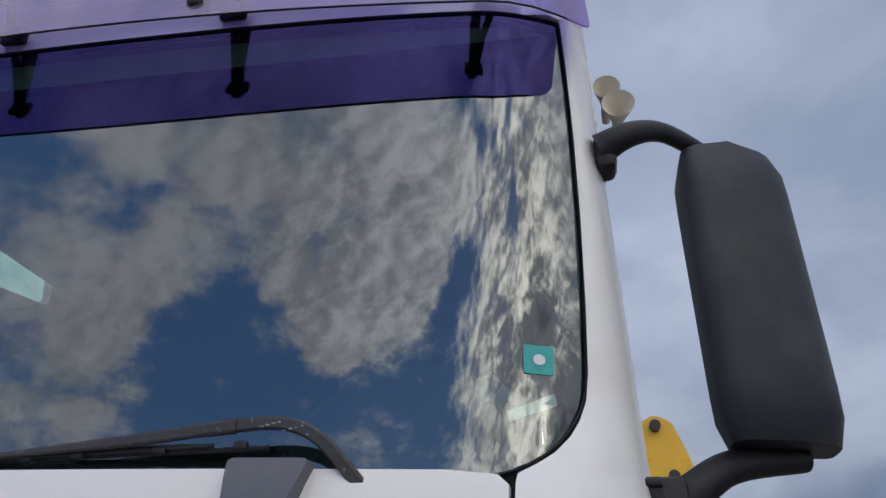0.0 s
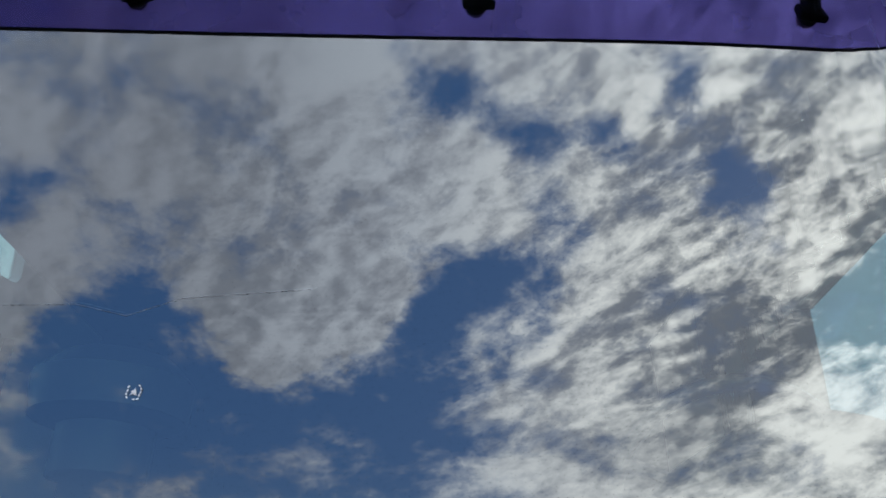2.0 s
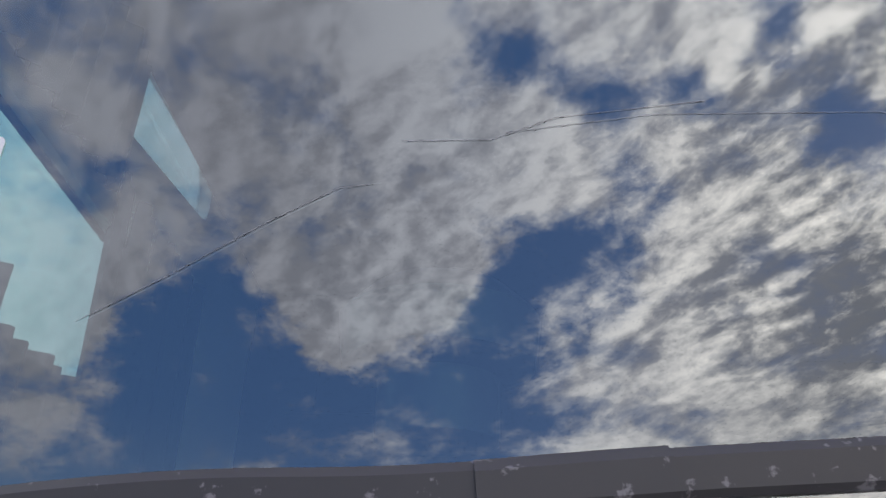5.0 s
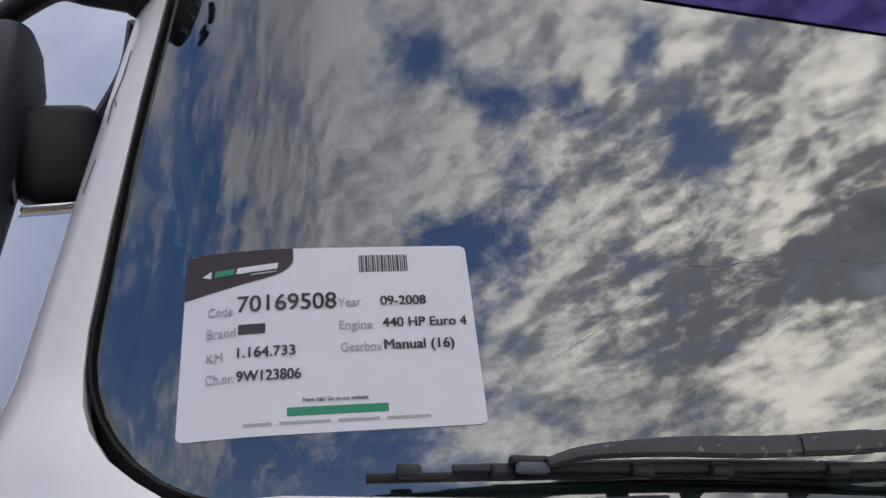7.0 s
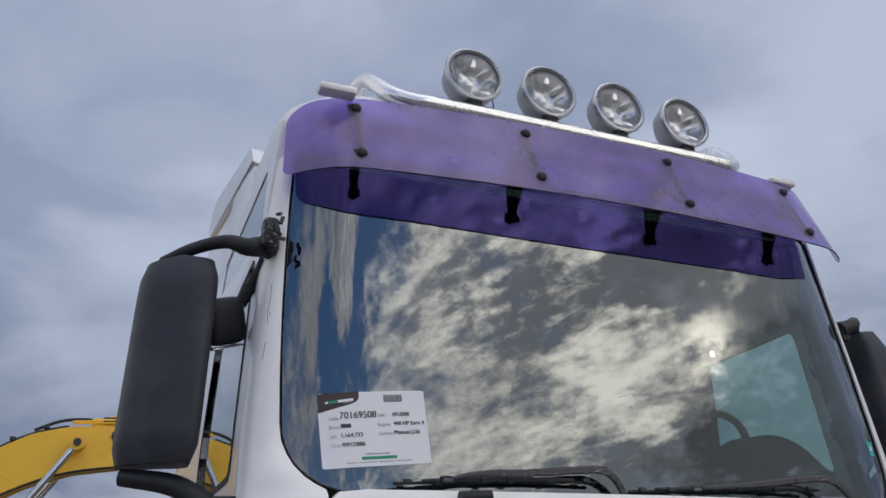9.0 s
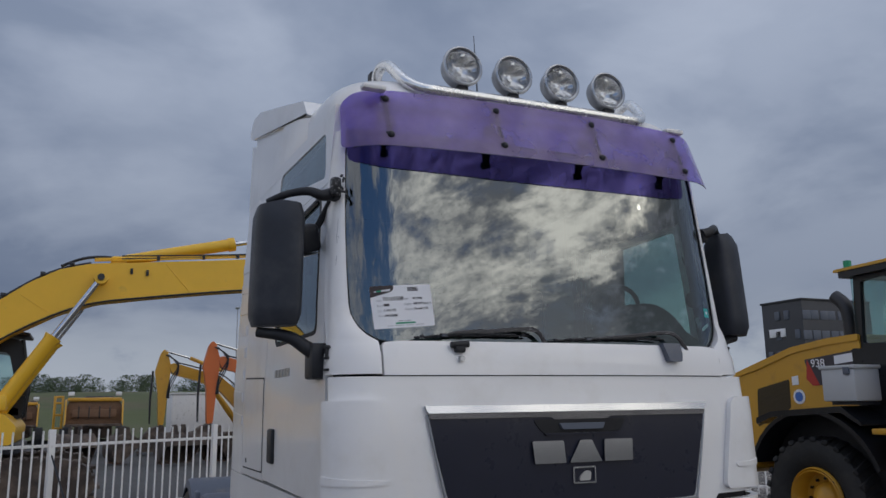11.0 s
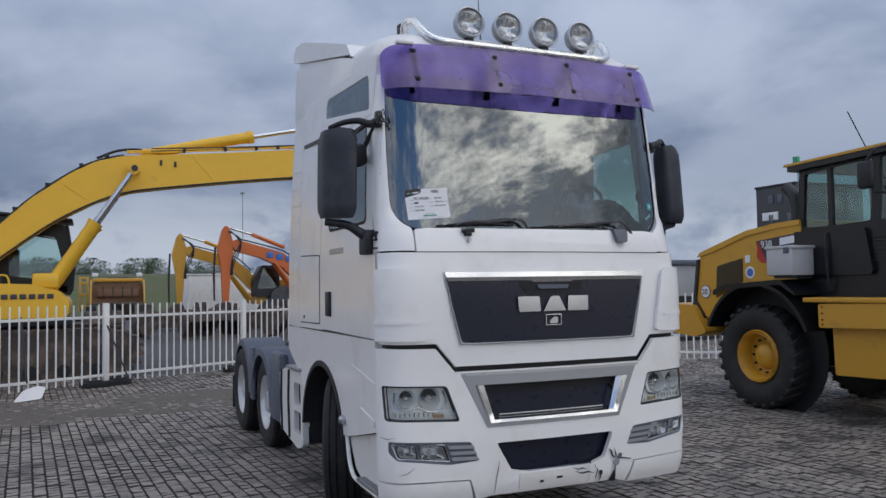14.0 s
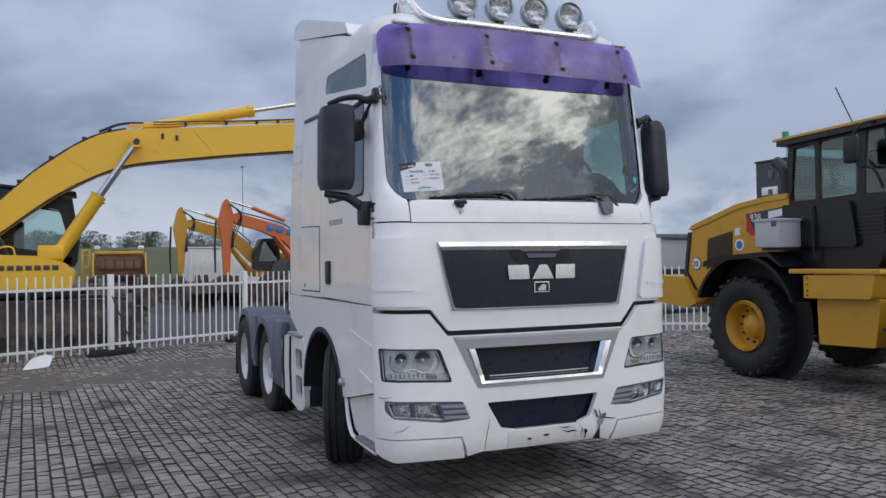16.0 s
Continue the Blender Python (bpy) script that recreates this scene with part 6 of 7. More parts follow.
cab_l = rounded([(-5.3, 1.8), (-3.42, 1.7), (-3.36, 2.3), (-3.52, 3.25), (-5.3, 3.5)], 0.08)
win_a = rounded([(-4.62, 2.15), (-3.62, 2.0), (-3.60, 2.5), (-3.72, 2.98), (-4.62, 3.15)], 0.07)
ecab = part_w("cab", plate_y([cab_l, win_a], 14.45, 0.06), "loader_black", exc, "black cab side frame")
sub_w("far_frame", plate_y([cab_l, win_a], 15.55, 0.06), "loader_black", ecab, EB)
sub_w("glass", plate_y([win_a], 14.48, 0.01), "cab_glass", ecab, EB).visible_shadow = False
sub_w("roof", box((-4.35, 15.0, 3.44), (1.95, 1.2, 0.08), 0.03, Matrix.Translation((-4.35, 15.0, 3.44)) @ Matrix.Rotation(0.09, 4, "Y") @ Matrix.Translation((4.35, -15.0, -3.44))), "loader_black", ecab, EB)
sub_w("seat", box((-4.55, 15.0, 2.3), (0.16, 0.5, 0.9), 0.05), "seat", ecab, EB)
sub_w("cab_floor", box((-4.3, 15.0, 1.85), (1.7, 1.1, 0.2), 0.03), "loader_black", ecab, EB)
sub_w("front_post", tube([(-3.40, 14.5, 1.8), (-3.36, 14.5, 2.3), (-3.5, 14.5, 3.25)], 0.04, 8), "loader_black", ecab, EB)
part_w("hand_rail", tube(smooth_line([(-4.9, 13.25, 1.75), (-4.9, 13.2, 2.05), (-4.55, 13.2, 2.12), (-4.5, 13.25, 1.75)], 5), 0.022, 8), "yellow", exc)
part_w("tool_box", box((-3.85, 13.5, 2.02), (0.5, 0.5, 0.30), 0.05), "yellow", exc)
M["track"] = pbr("rusty_track", (0.060, 0.045, 0.037), 0.8, var=0.4, scale=8, grime=(0.17, 0.125, 0.095), gscale=3, gcut=(0.45, 0.7))
for yy in (12.95, 15.6):
    tr_ = part_w("track", plate_y([rounded([(-8.5, 0.02), (-2.5, 0.02), (-2.0, 0.45), (-2.15, 0.85), (-2.6, 1.0), (-8.5, 1.0)], 0.15, 5)], yy, 0.6), M["track"], exc, "rusty dark crawler track")
    shoe = None
    pts = [(-8.4 + 0.19 * k, 1.0) for k in range(31)] + [(-2.35, 0.93), (-2.18, 0.82), (-2.07, 0.66), (-2.02, 0.48), (-2.10, 0.30), (-2.25, 0.16), (-2.42, 0.07)]
    for x, z in pts:
        if shoe is None:
            o = sub_w("shoe", box((0, 0, 0), (0.15, 0.66, 0.06), 0.0), M["track"], tr_, Vector((0, 0, 0)))
            shoe = o.data
        else:
            o = new("shoe", shoe)
            o.parent = tr_
        o.location = Vector((x, yy + 0.3, z)) - EB
    for k in range(8):
        o = sub_w("roller", tube([(0, -0.04, 0), (0, 0.04, 0)], 0.13, 14), "rubber", tr_, Vector((0, 0, 0)))
        o.location = Vector((-2.9 - 0.6 * k, yy - 0.01, 0.2)) - EB

# ---- wheel loader ----
loader = thing("wheel_loader", 6.8, 3.2, 0, "yellow wheel loader with black cab parked on the paving", "wheel loader")
LB = loader.matrix_basis.translation
HX, CX = 5.88, 7.75
hood_l = rounded([(5.22, 1.55), (5.10, 2.18), (4.71, 2.30), (4.09, 2.48), (3.54, 2.55), (3.10, 2.57), (3.08, 1.5), (3.6, 1.45), (4.97, 1.22)], [0.05, 0.10, 0.2, 0.2, 0.2, 0.03, 0.02, 0.02, 0.04])
hood = part_w("hood", plate_x([hood_l], HX, CX - HX), "cat", loader, "yellow engine hood")
sub_w("hood_lid", plate_x([rounded([(5.14, 2.17), (5.08, 2.24), (4.71, 2.35), (4.09, 2.525), (3.54, 2.595), (3.10, 2.615), (3.10, 2.54), (3.54, 2.52), (4.09, 2.445), (4.71, 2.26)], 0.03)], HX - 0.02, CX - HX + 0.04), "cat", hood, LB)
sub_w("rear_edge", plate_x([rounded([(5.26, 1.35), (5.14, 2.14), (5.08, 2.14), (5.18, 1.5), (4.98, 1.24), (5.02, 1.20)], 0.02)], HX - 0.03, 0.06), "machine_dark", hood, LB)
sub_w("side_vent", plate_x([rounded([(4.71, 2.02), (4.17, 2.13), (4.18, 1.77), (4.75, 1.53)], 0.03)], HX - 0.006, 0.01), "vent_mesh", hood, LB, "dark side vent")
for k in range(9):
    f = k / 9
    sub_w("vent_slat", plate_x([[(4.73 - 0.005 * k, 1.56 + 0.052 * k), (4.19, 1.79 + 0.038 * k), (4.19, 1.80 + 0.038 * k), (4.73 - 0.005 * k, 1.575 + 0.052 * k)]], HX - 0.010, 0.010), "vent_mesh", hood, LB)


def disc_x(y, z, r, x, t=0.006, seg=28):
    return plate_x([[(y + r * math.cos(a), z + r * math.sin(a)) for a in (2 * math.pi * k / seg for k in range(seg))]], x, t)


sub_w("speed_disc", disc_x(4.97, 1.63, 0.105, HX - 0.01), "ink", hood, LB)
sub_w("speed_disc_face", disc_x(4.97, 1.63, 0.092, HX - 0.014), "paper", hood, LB, "white speed disc")
side_m = Matrix(((0, 0, -1, 0), (-1, 0, 0, 0), (0, 1, 0, 0), (0, 0, 0, 1)))
words("20", 0.125, "ink", hood, Matrix.Translation(Vector((HX - 0.02, 5.045, 1.585)) - LB) @ side_m, "speed_number", 0.002)
sub_w("decal", disc_x(4.03, 1.91, 0.09, HX - 0.01), "paper", hood, LB)
sub_w("decal_mark", disc_x(4.03, 1.91, 0.06, HX - 0.014), "blue", hood, LB, "blue round decal")
sub_w("small_plate", plate_x([[(4.12, 2.05), (4.02, 2.06), (4.02, 2.17), (4.12, 2.16)]], HX - 0.01, 0.006), "paper", hood, LB)
sub_w("model_band", plate_x([[(3.90, 2.36), (3.12, 2.44), (3.12, 2.02), (3.82, 2.05)]], HX - 0.008, 0.006), "ink", hood, LB, "black band with model number")
sub_w("red_corner", plate_x([[(3.89, 2.12), (3.80, 2.04), (3.70, 2.04), (3.86, 2.36)]], HX - 0.012, 0.006), "red", hood, LB)
words("938", 0.14, "paper", hood, Matrix.Translation(Vector((HX - 0.02, 3.80, 2.26)) - LB) @ side_m, "model_number", 0.002)
sub_w("maker_bar", plate_x([[(3.46, 2.28), (3.14, 2.31), (3.14, 2.41), (3.46, 2.38)]], HX - 0.012, 0.006), "paper", hood, LB, "plain pale maker mark")
part_w("counterweight", plate_x([rounded([(5.95, 1.44), (5.15, 1.42), (4.85, 1.0), (5.1, 0.92), (5.9, 1.0)], 0.05)], 5.75, 2.1), "cat", loader, "yellow rear counterweight")
part_w("exhaust", tube(smooth_line([(6.35, 3.58, 2.5), (6.35, 3.58, 2.85), (6.35, 3.63, 3.03), (6.35, 3.76, 3.15)], 5), 0.085, 14), "machine_dark", loader, "dark curved exhaust pipe")
part_w("air_intake", lathe([(0.0, 0.10), (0.1, 0.10), (0.12, 0.16), (0.2, 0.17), (0.25, 0.12), (0.26, 0.0)], 22, "z"), "machine_dark", loader).location = Vector((6.35, 4.17, 2.46)) - LB
# rear fender and wheels
fl = []
for rr, order in ((0.97, 1), (0.92, -1)):
    arc = [(3.55 + rr * math.cos(radians(a)), 0.80 + rr * math.sin(radians(a))) for a in range(20, 168, 10)]
    fl += arc[::order]
part_w("fender", plate_x([fl], 5.42, 0.65), "loader_black", loader, "black rear fender")
# near-black disc over the hood side: the shade inside the fender, painted
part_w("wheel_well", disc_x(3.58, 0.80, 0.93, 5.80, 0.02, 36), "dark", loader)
part_w("fender_top", plate_x([rounded([(4.30, 1.66), (4.05, 1.74), (3.05, 1.80), (2.80, 1.62), (2.80, 1.58), (3.05, 1.73), (4.05, 1.67), (4.30, 1.58)], 0.03)], 5.40, 0.6), "loader_black", loader)


def loader_wheel(y, x=5.78):
    e = new("wheel")
    e.parent = loader
    e.location = Vector((x, y, 0.735)) - LB
    prof = [(-0.20, 0.36), (-0.27, 0.45), (-0.285, 0.60), (-0.25, 0.68), (-0.15, 0.70), (0.15, 0.70), (0.25, 0.68), (0.285, 0.60), (0.27, 0.45), (0.20, 0.36)]
    part("tyre", lathe(prof, 48), "tyre", e)
    lug = None
    for k in range(26):
        for sg in (-1, 1):
            a = 2 * math.pi * (k + (0.5 if sg > 0 else 0)) / 26
            if lug is None:
                bm = bmesh.new()
                add_box(bm, (0, 0, -0.02), (0.30, 0.075, 0.06), 0.012, pose(0, 0, 0, 0, 0, 24), 1)
                lug = part("lug", bm, "tyre", e)
                o, lug = lug, lug.data
            else:
                o = new("lug", lug)
                o.parent = e
            o.matrix_basis = Matrix.Rotation(a, 4, "X") @ Matrix.Translation((sg * 0.14, 0, 0.705)) @ (Matrix.Identity(4) if sg < 0 else Matrix.Rotation(math.pi, 4, "Z"))
    part("rim", lathe([(-0.22, 0.37), (-0.25, 0.35), (-0.21, 0.33), (-0.18, 0.31), (-0.05, 0.30), (-0.03, 0.20), (-0.10, 0.17), (-0.14, 0.13), (-0.16, 0.0)], 40), "cat", e, "yellow wheel rim")
    for r_ in (0.355, 0.325):
        part("rim_ring", lathe([(-0.245, r_ - 0.008), (-0.255, r_), (-0.245, r_ + 0.008)], 40), "cat", e)
    for k in range(12):
        a = 2 * math.pi * k / 12
        part("nut", lathe([(-0.06, 0.018), (-0.03, 0.018)], 6), "loader_black", e).location = (-0.02, 0.235 * math.cos(a), 0.235 * math.sin(a))


loader_wheel(3.62)
loader_wheel(0.62)
loader_wheel(3.62, 7.85)
loader_wheel(0.62, 7.85)
# cab
cb = rounded([(3.16, 1.52), (3.20, 2.45), (1.50, 2.40), (1.35, 1.9), (1.9, 1.50)], 0.04)
part_w("cab_base", plate_x([cb], 5.86, 1.9), "loader_black", loader, "black cab base")
part_w("cab_shell", plate_x([rounded([(3.10, 1.86), (3.13, 2.40), (2.05, 2.44), (1.95, 1.84)], 0.08)], 5.80, 0.08), "loader_black", loader, "black bulging cab side cover")
lcab = part_w("cab_frame", plate_x([rounded([(3.17, 2.44), (3.10, 3.34), (1.55, 3.42), (1.45, 2.40)], 0.04), rounded([(3.07, 2.50), (3.02, 3.22), (2.66, 3.25), (2.66, 2.49)], 0.04), rounded([(2.60, 2.49), (2.60, 3.26), (1.98, 3.29), (2.03, 2.52)], 0.04), rounded([(1.93, 2.52), (1.88, 3.3), (1.62, 3.3), (1.55, 2.5)], 0.03)], 5.90, 0.07), "loader_black", loader, "black cab frame")
sub_w("far_side", plate_x([rounded([(3.17, 2.44), (3.10, 3.34), (1.55, 3.42), (1.45, 2.40)], 0.04), rounded([(3.0, 2.55), (2.96, 3.15), (2.5, 3.2), (2.5, 2.55)], 0.04), rounded([(2.4, 2.55), (2.4, 3.2), (1.7, 3.25), (1.7, 2.55)], 0.04)], 7.5, 0.07), "loader_black", lcab, LB)
sub_w("glass", plate_x([[(3.10, 2.47), (3.05, 3.28), (1.6, 3.33), (1.5, 2.45)]], 5.925, 0.01), "cab_glass", lcab, LB).visible_shadow = False
sub_w("rear_post", box((6.7, 3.12, 2.9), (1.6, 0.07, 0.9), 0.02), "cab_glass", lcab, LB).visible_shadow = False
sub_w("seat", box((6.6, 2.35, 2.75), (0.5, 0.14, 0.75), 0.05), "seat", lcab, LB)
roof_ = part_w("cab_roof", plate_x([rounded([(3.28, 3.345), (3.26, 3.378), (1.4, 3.445), (1.38, 3.41)], 0.02)], 5.78, 2.0), "cat", loader, "yellow cab roof")
sub_w("roof_trim", plate_x([rounded([(3.22, 3.27), (3.22, 3.35), (1.42, 3.41), (1.42, 3.34)], 0.02)], 5.80, 1.96), "loader_black", roof_, LB)
sub_w("beacon", tube([(6.0, 3.24, 3.38), (6.0, 3.24, 3.50)], 0.045, 12), "ink_green", roof_, LB, "green lamp on the roof")
sub_w("aerial", tube([(5.95, 2.1, 3.44), (5.95, 2.35, 3.95)], 0.008, 5), "black", roof_, LB)
part_w("mirror", box((5.62, 1.86, 3.05), (0.10, 0.22, 0.34), 0.05), "black", loader)
part_w("mirror_arm", tube(smooth_line([(5.62, 1.86, 3.2), (5.68, 1.75, 3.36), (5.9, 1.65, 3.4)], 4), 0.02, 6), "black", loader)
part_w("grab_rail", tube(smooth_line([(5.82, 1.95, 2.95), (5.78, 1.88, 2.85), (5.8, 1.7, 2.8), (5.85, 1.6, 2.55)], 4), 0.018, 6), "black", loader)
# side tank, steps
part_w("platform", box((5.75, 2.05, 1.53), (0.6, 1.35, 0.06), 0.01), "cat", loader)
tank = part_w("tank_cover", plate_x([rounded([(2.50, 1.48), (2.50, 1.18), (1.52, 1.20), (1.45, 1.50)], 0.03)], 5.47, 0.6), "cat", loader)
for z in (1.44, 1.36, 1.28, 1.22):
    sub_w("bolt", disc_x(2.44, z, 0.012, 5.46, 0.01, 8), "loader_black", tank, LB)
part_w("lower_plate", plate_x([rounded([(2.42, 1.2), (2.40, 0.58), (1.58, 0.60), (1.5, 1.2)], 0.03)], 5.62, 0.5), "cat", loader)
part_w("chassis", box((6.8, 2.4, 0.95), (1.1, 4.6, 0.7), 0.05), "loader_black", loader)
for z in (0.5, 0.85):
    part_w("step", box((5.6, 1.15, z), (0.25, 0.45, 0.04), 0.008), "loader_black", loader)
part_w("articulation", box((6.8, 1.2, 1.2), (0.9, 0.7, 0.8), 0.05), "loader_black", loader)
for k in range(8):
    part_w("hose", tube(smooth_line([(5.72, 1.3 - 0.03 * k, 1.5), (5.68, 1.25 - 0.05 * k, 1.2 - 0.02 * k), (5.75, 1.05 - 0.02 * k, 0.95)], 4), 0.02, 6), "loader_black", loader)
# cab side details
sub_w("door_seam", plate_x([[(2.63, 1.55), (2.64, 2.42), (2.63, 2.42), (2.62, 1.55)]], 5.853, 0.01), "dark", lcab, LB)
sub_w("lower_trim", plate_x([rounded([(3.14, 1.62), (3.16, 1.80), (1.62, 1.76), (1.70, 1.58)], 0.03)], 5.845, 0.02), "loader_black", lcab, LB)
for k in range(7):
    sub_w("intake_slat", plate_x([[(1.98, 2.00 + 0.05 * k), (1.60, 2.00 + 0.05 * k), (1.60, 2.025 + 0.05 * k), (1.98, 2.025 + 0.05 * k)]], 5.84, 0.02), "loader_black", lcab, LB)
part_w("hand_rail", tube(smooth_line([(5.80, 2.58, 1.65), (5.76, 2.58, 1.75), (5.76, 2.60, 2.3), (5.80, 2.60, 2.4)], 4), 0.016, 8), "black", loader)
part_w("work_lamp", box((5.95, 1.55, 3.48), (0.10, 0.12, 0.12), 0.03), "loader_black", loader)
part_w("work_lamp", box((5.95, 3.15, 3.32), (0.10, 0.10, 0.10), 0.03), "loader_black", loader)
# plastic box on the fender
tub = thing("plastic_box", 5.6, 3.04, 1.84, "grey plastic storage box on the loader fender", "box")
bm = bmesh.new()
add_box(bm, (0, 0, 0.19), (0.40, 0.44, 0.36), 0.02)
part("bin", bm, "silver", tub).data.materials[0] = pbr("grey_plastic", (0.48, 0.49, 0.50), 0.5, var=0.05)
bm = bmesh.new()
add_box(bm, (0, 0, 0.385), (0.43, 0.48, 0.04), 0.012)
part("lid", bm, tub.children[0].data.materials[0], tub)
part("latch", box((-0.21, -0.13, 0.34), (0.02, 0.08, 0.08), 0.006), "mudguard", tub)
part("support", box((0.05, 0, 0.0), (0.3, 0.38, 0.06), 0.0), "machine_dark", tub)


# ---- far yard ----
def far_excavator(x, y, s, color, label, flip=1):
    e = thing("excavator", x, y, 0, label, "excavator", "far excavators")
    e.scale = (s * flip, s, s)
    part("stick", plate_y([rounded([(-0.22, 3.55), (-0.02, 4.35), (0.12, 4.55), (0.26, 4.45), (0.45, 3.75), (0.36, 2.9), (0.24, 1.3), (0.08, 1.15), (0.0, 1.3), (-0.06, 2.6)], 0.06)], -0.2, 0.4), color, e)
    part("boom", plate_y([rounded([(0.35, 3.85), (0.55, 3.95), (1.7, 3.62), (2.6, 3.35), (3.3, 2.75), (4.0, 1.9), (4.4, 1.5), (4.2, 1.2), (3.3, 1.95), (2.6, 2.7), (1.6, 3.15), (0.5, 3.45)], 0.12)], -0.25, 0.5), color, e)
    part("rod", tube([(0.15, 0, 4.5), (1.25, 0, 4.18)], 0.05, 8), "chrome", e)
    part("cylinder_barrel", tube([(1.25, 0, 4.18), (2.7, 0, 3.62)], 0.085, 8), color, e)
    for yy in (-0.32, 0.32):
        part("boom_ram", tube([(2.2, yy, 2.95), (2.75, yy, 2.2), (3.4, yy, 1.3)], [0.05, 0.09, 0.10], 8), color, e)
    part("bucket_rod", tube([(-0.30, 0, 3.6), (-0.36, 0, 2.4), (-0.34, 0, 1.3)], [0.045, 0.05, 0.035], 8), "machine_dark", e)
    for k in range(3):
        part("hose", tube(smooth_line([(0.2 + 0.06 * k, -0.27, 4.3), (0.75, -0.3, 3.9 - 0.1 * k), (0.42, -0.27, 3.2 - 0.2 * k), (0.30 + 0.05 * k, -0.24, 2.4)], 5), 0.025, 5), "machine_dark", e)
    part("boom_hose", tube(smooth_line([(0.6, -0.1, 4.0), (1.8, -0.1, 3.7), (2.7, -0.1, 3.42), (3.4, -0.1, 2.85)], 5), 0.03, 5), "machine_dark", e)
    bm = panel([rounded([(-0.75, 0.15), (-0.65, 0.75), (-0.3, 1.1), (0.2, 1.3), (0.38, 0.8), (0.15, 0.12)], 0.14)], lambda u, v, d: Vector((u, -0.55 + d, v)), 1.1)
    bucket = part("bucket", bm, M["track"], e, "rusty digging bucket")
    for k in range(5):
        part("tooth", box((-0.72, -0.45 + 0.22 * k, 0.10), (0.16, 0.08, 0.08), 0.02), M["track"], bucket)
    part("house", plate_y([rounded([(3.5, 1.15), (6.6, 1.15), (6.7, 1.6), (6.5, 2.25), (4.6, 2.3), (4.4, 1.75), (3.5, 1.7)], 0.12)], -0.8, 2.2), color, e)
    c = part("cab", plate_y([rounded([(3.45, 1.5), (3.4, 2.3), (3.75, 3.0), (4.6, 3.0), (4.65, 1.5)], 0.1)], -1.0, 0.95), "machine_dark", e)
    part("window", plate_y([rounded([(3.58, 1.9), (3.82, 2.85), (4.5, 2.85), (4.5, 1.9)], 0.06)], -1.012, 0.01), "side_glass", c)
    for yy in (-1.2, 1.0):
        t_ = part("track", plate_y([rounded([(2.9, 0.02), (6.3, 0.02), (6.65, 0.4), (6.3, 0.85), (2.9, 0.85), (2.55, 0.4)], 0.2, 5)], yy, 0.5), M["track"], e)
        for k in range(6):
            part("roller", tube([(3.1 + 0.6 * k, yy - 0.03, 0.25), (3.1 + 0.6 * k, yy + 0.03, 0.25)], 0.14, 12), "machine_dark", t_)
    return e


far_excavator(0.45, 32.5, 0.95, "cat", "yellow excavator with folded boom far in the yard")
oe = far_excavator(2.15, 30.5, 1.0, "orange", "orange excavator with folded boom far in the yard")
for k in range(3):
    part("maker_bar", box((2.0 + 0.42 * k, -0.27, 3.28 - 0.09 * k), (0.3, 0.02, 0.26), 0.02), "blue", oe, "plain blue maker mark")


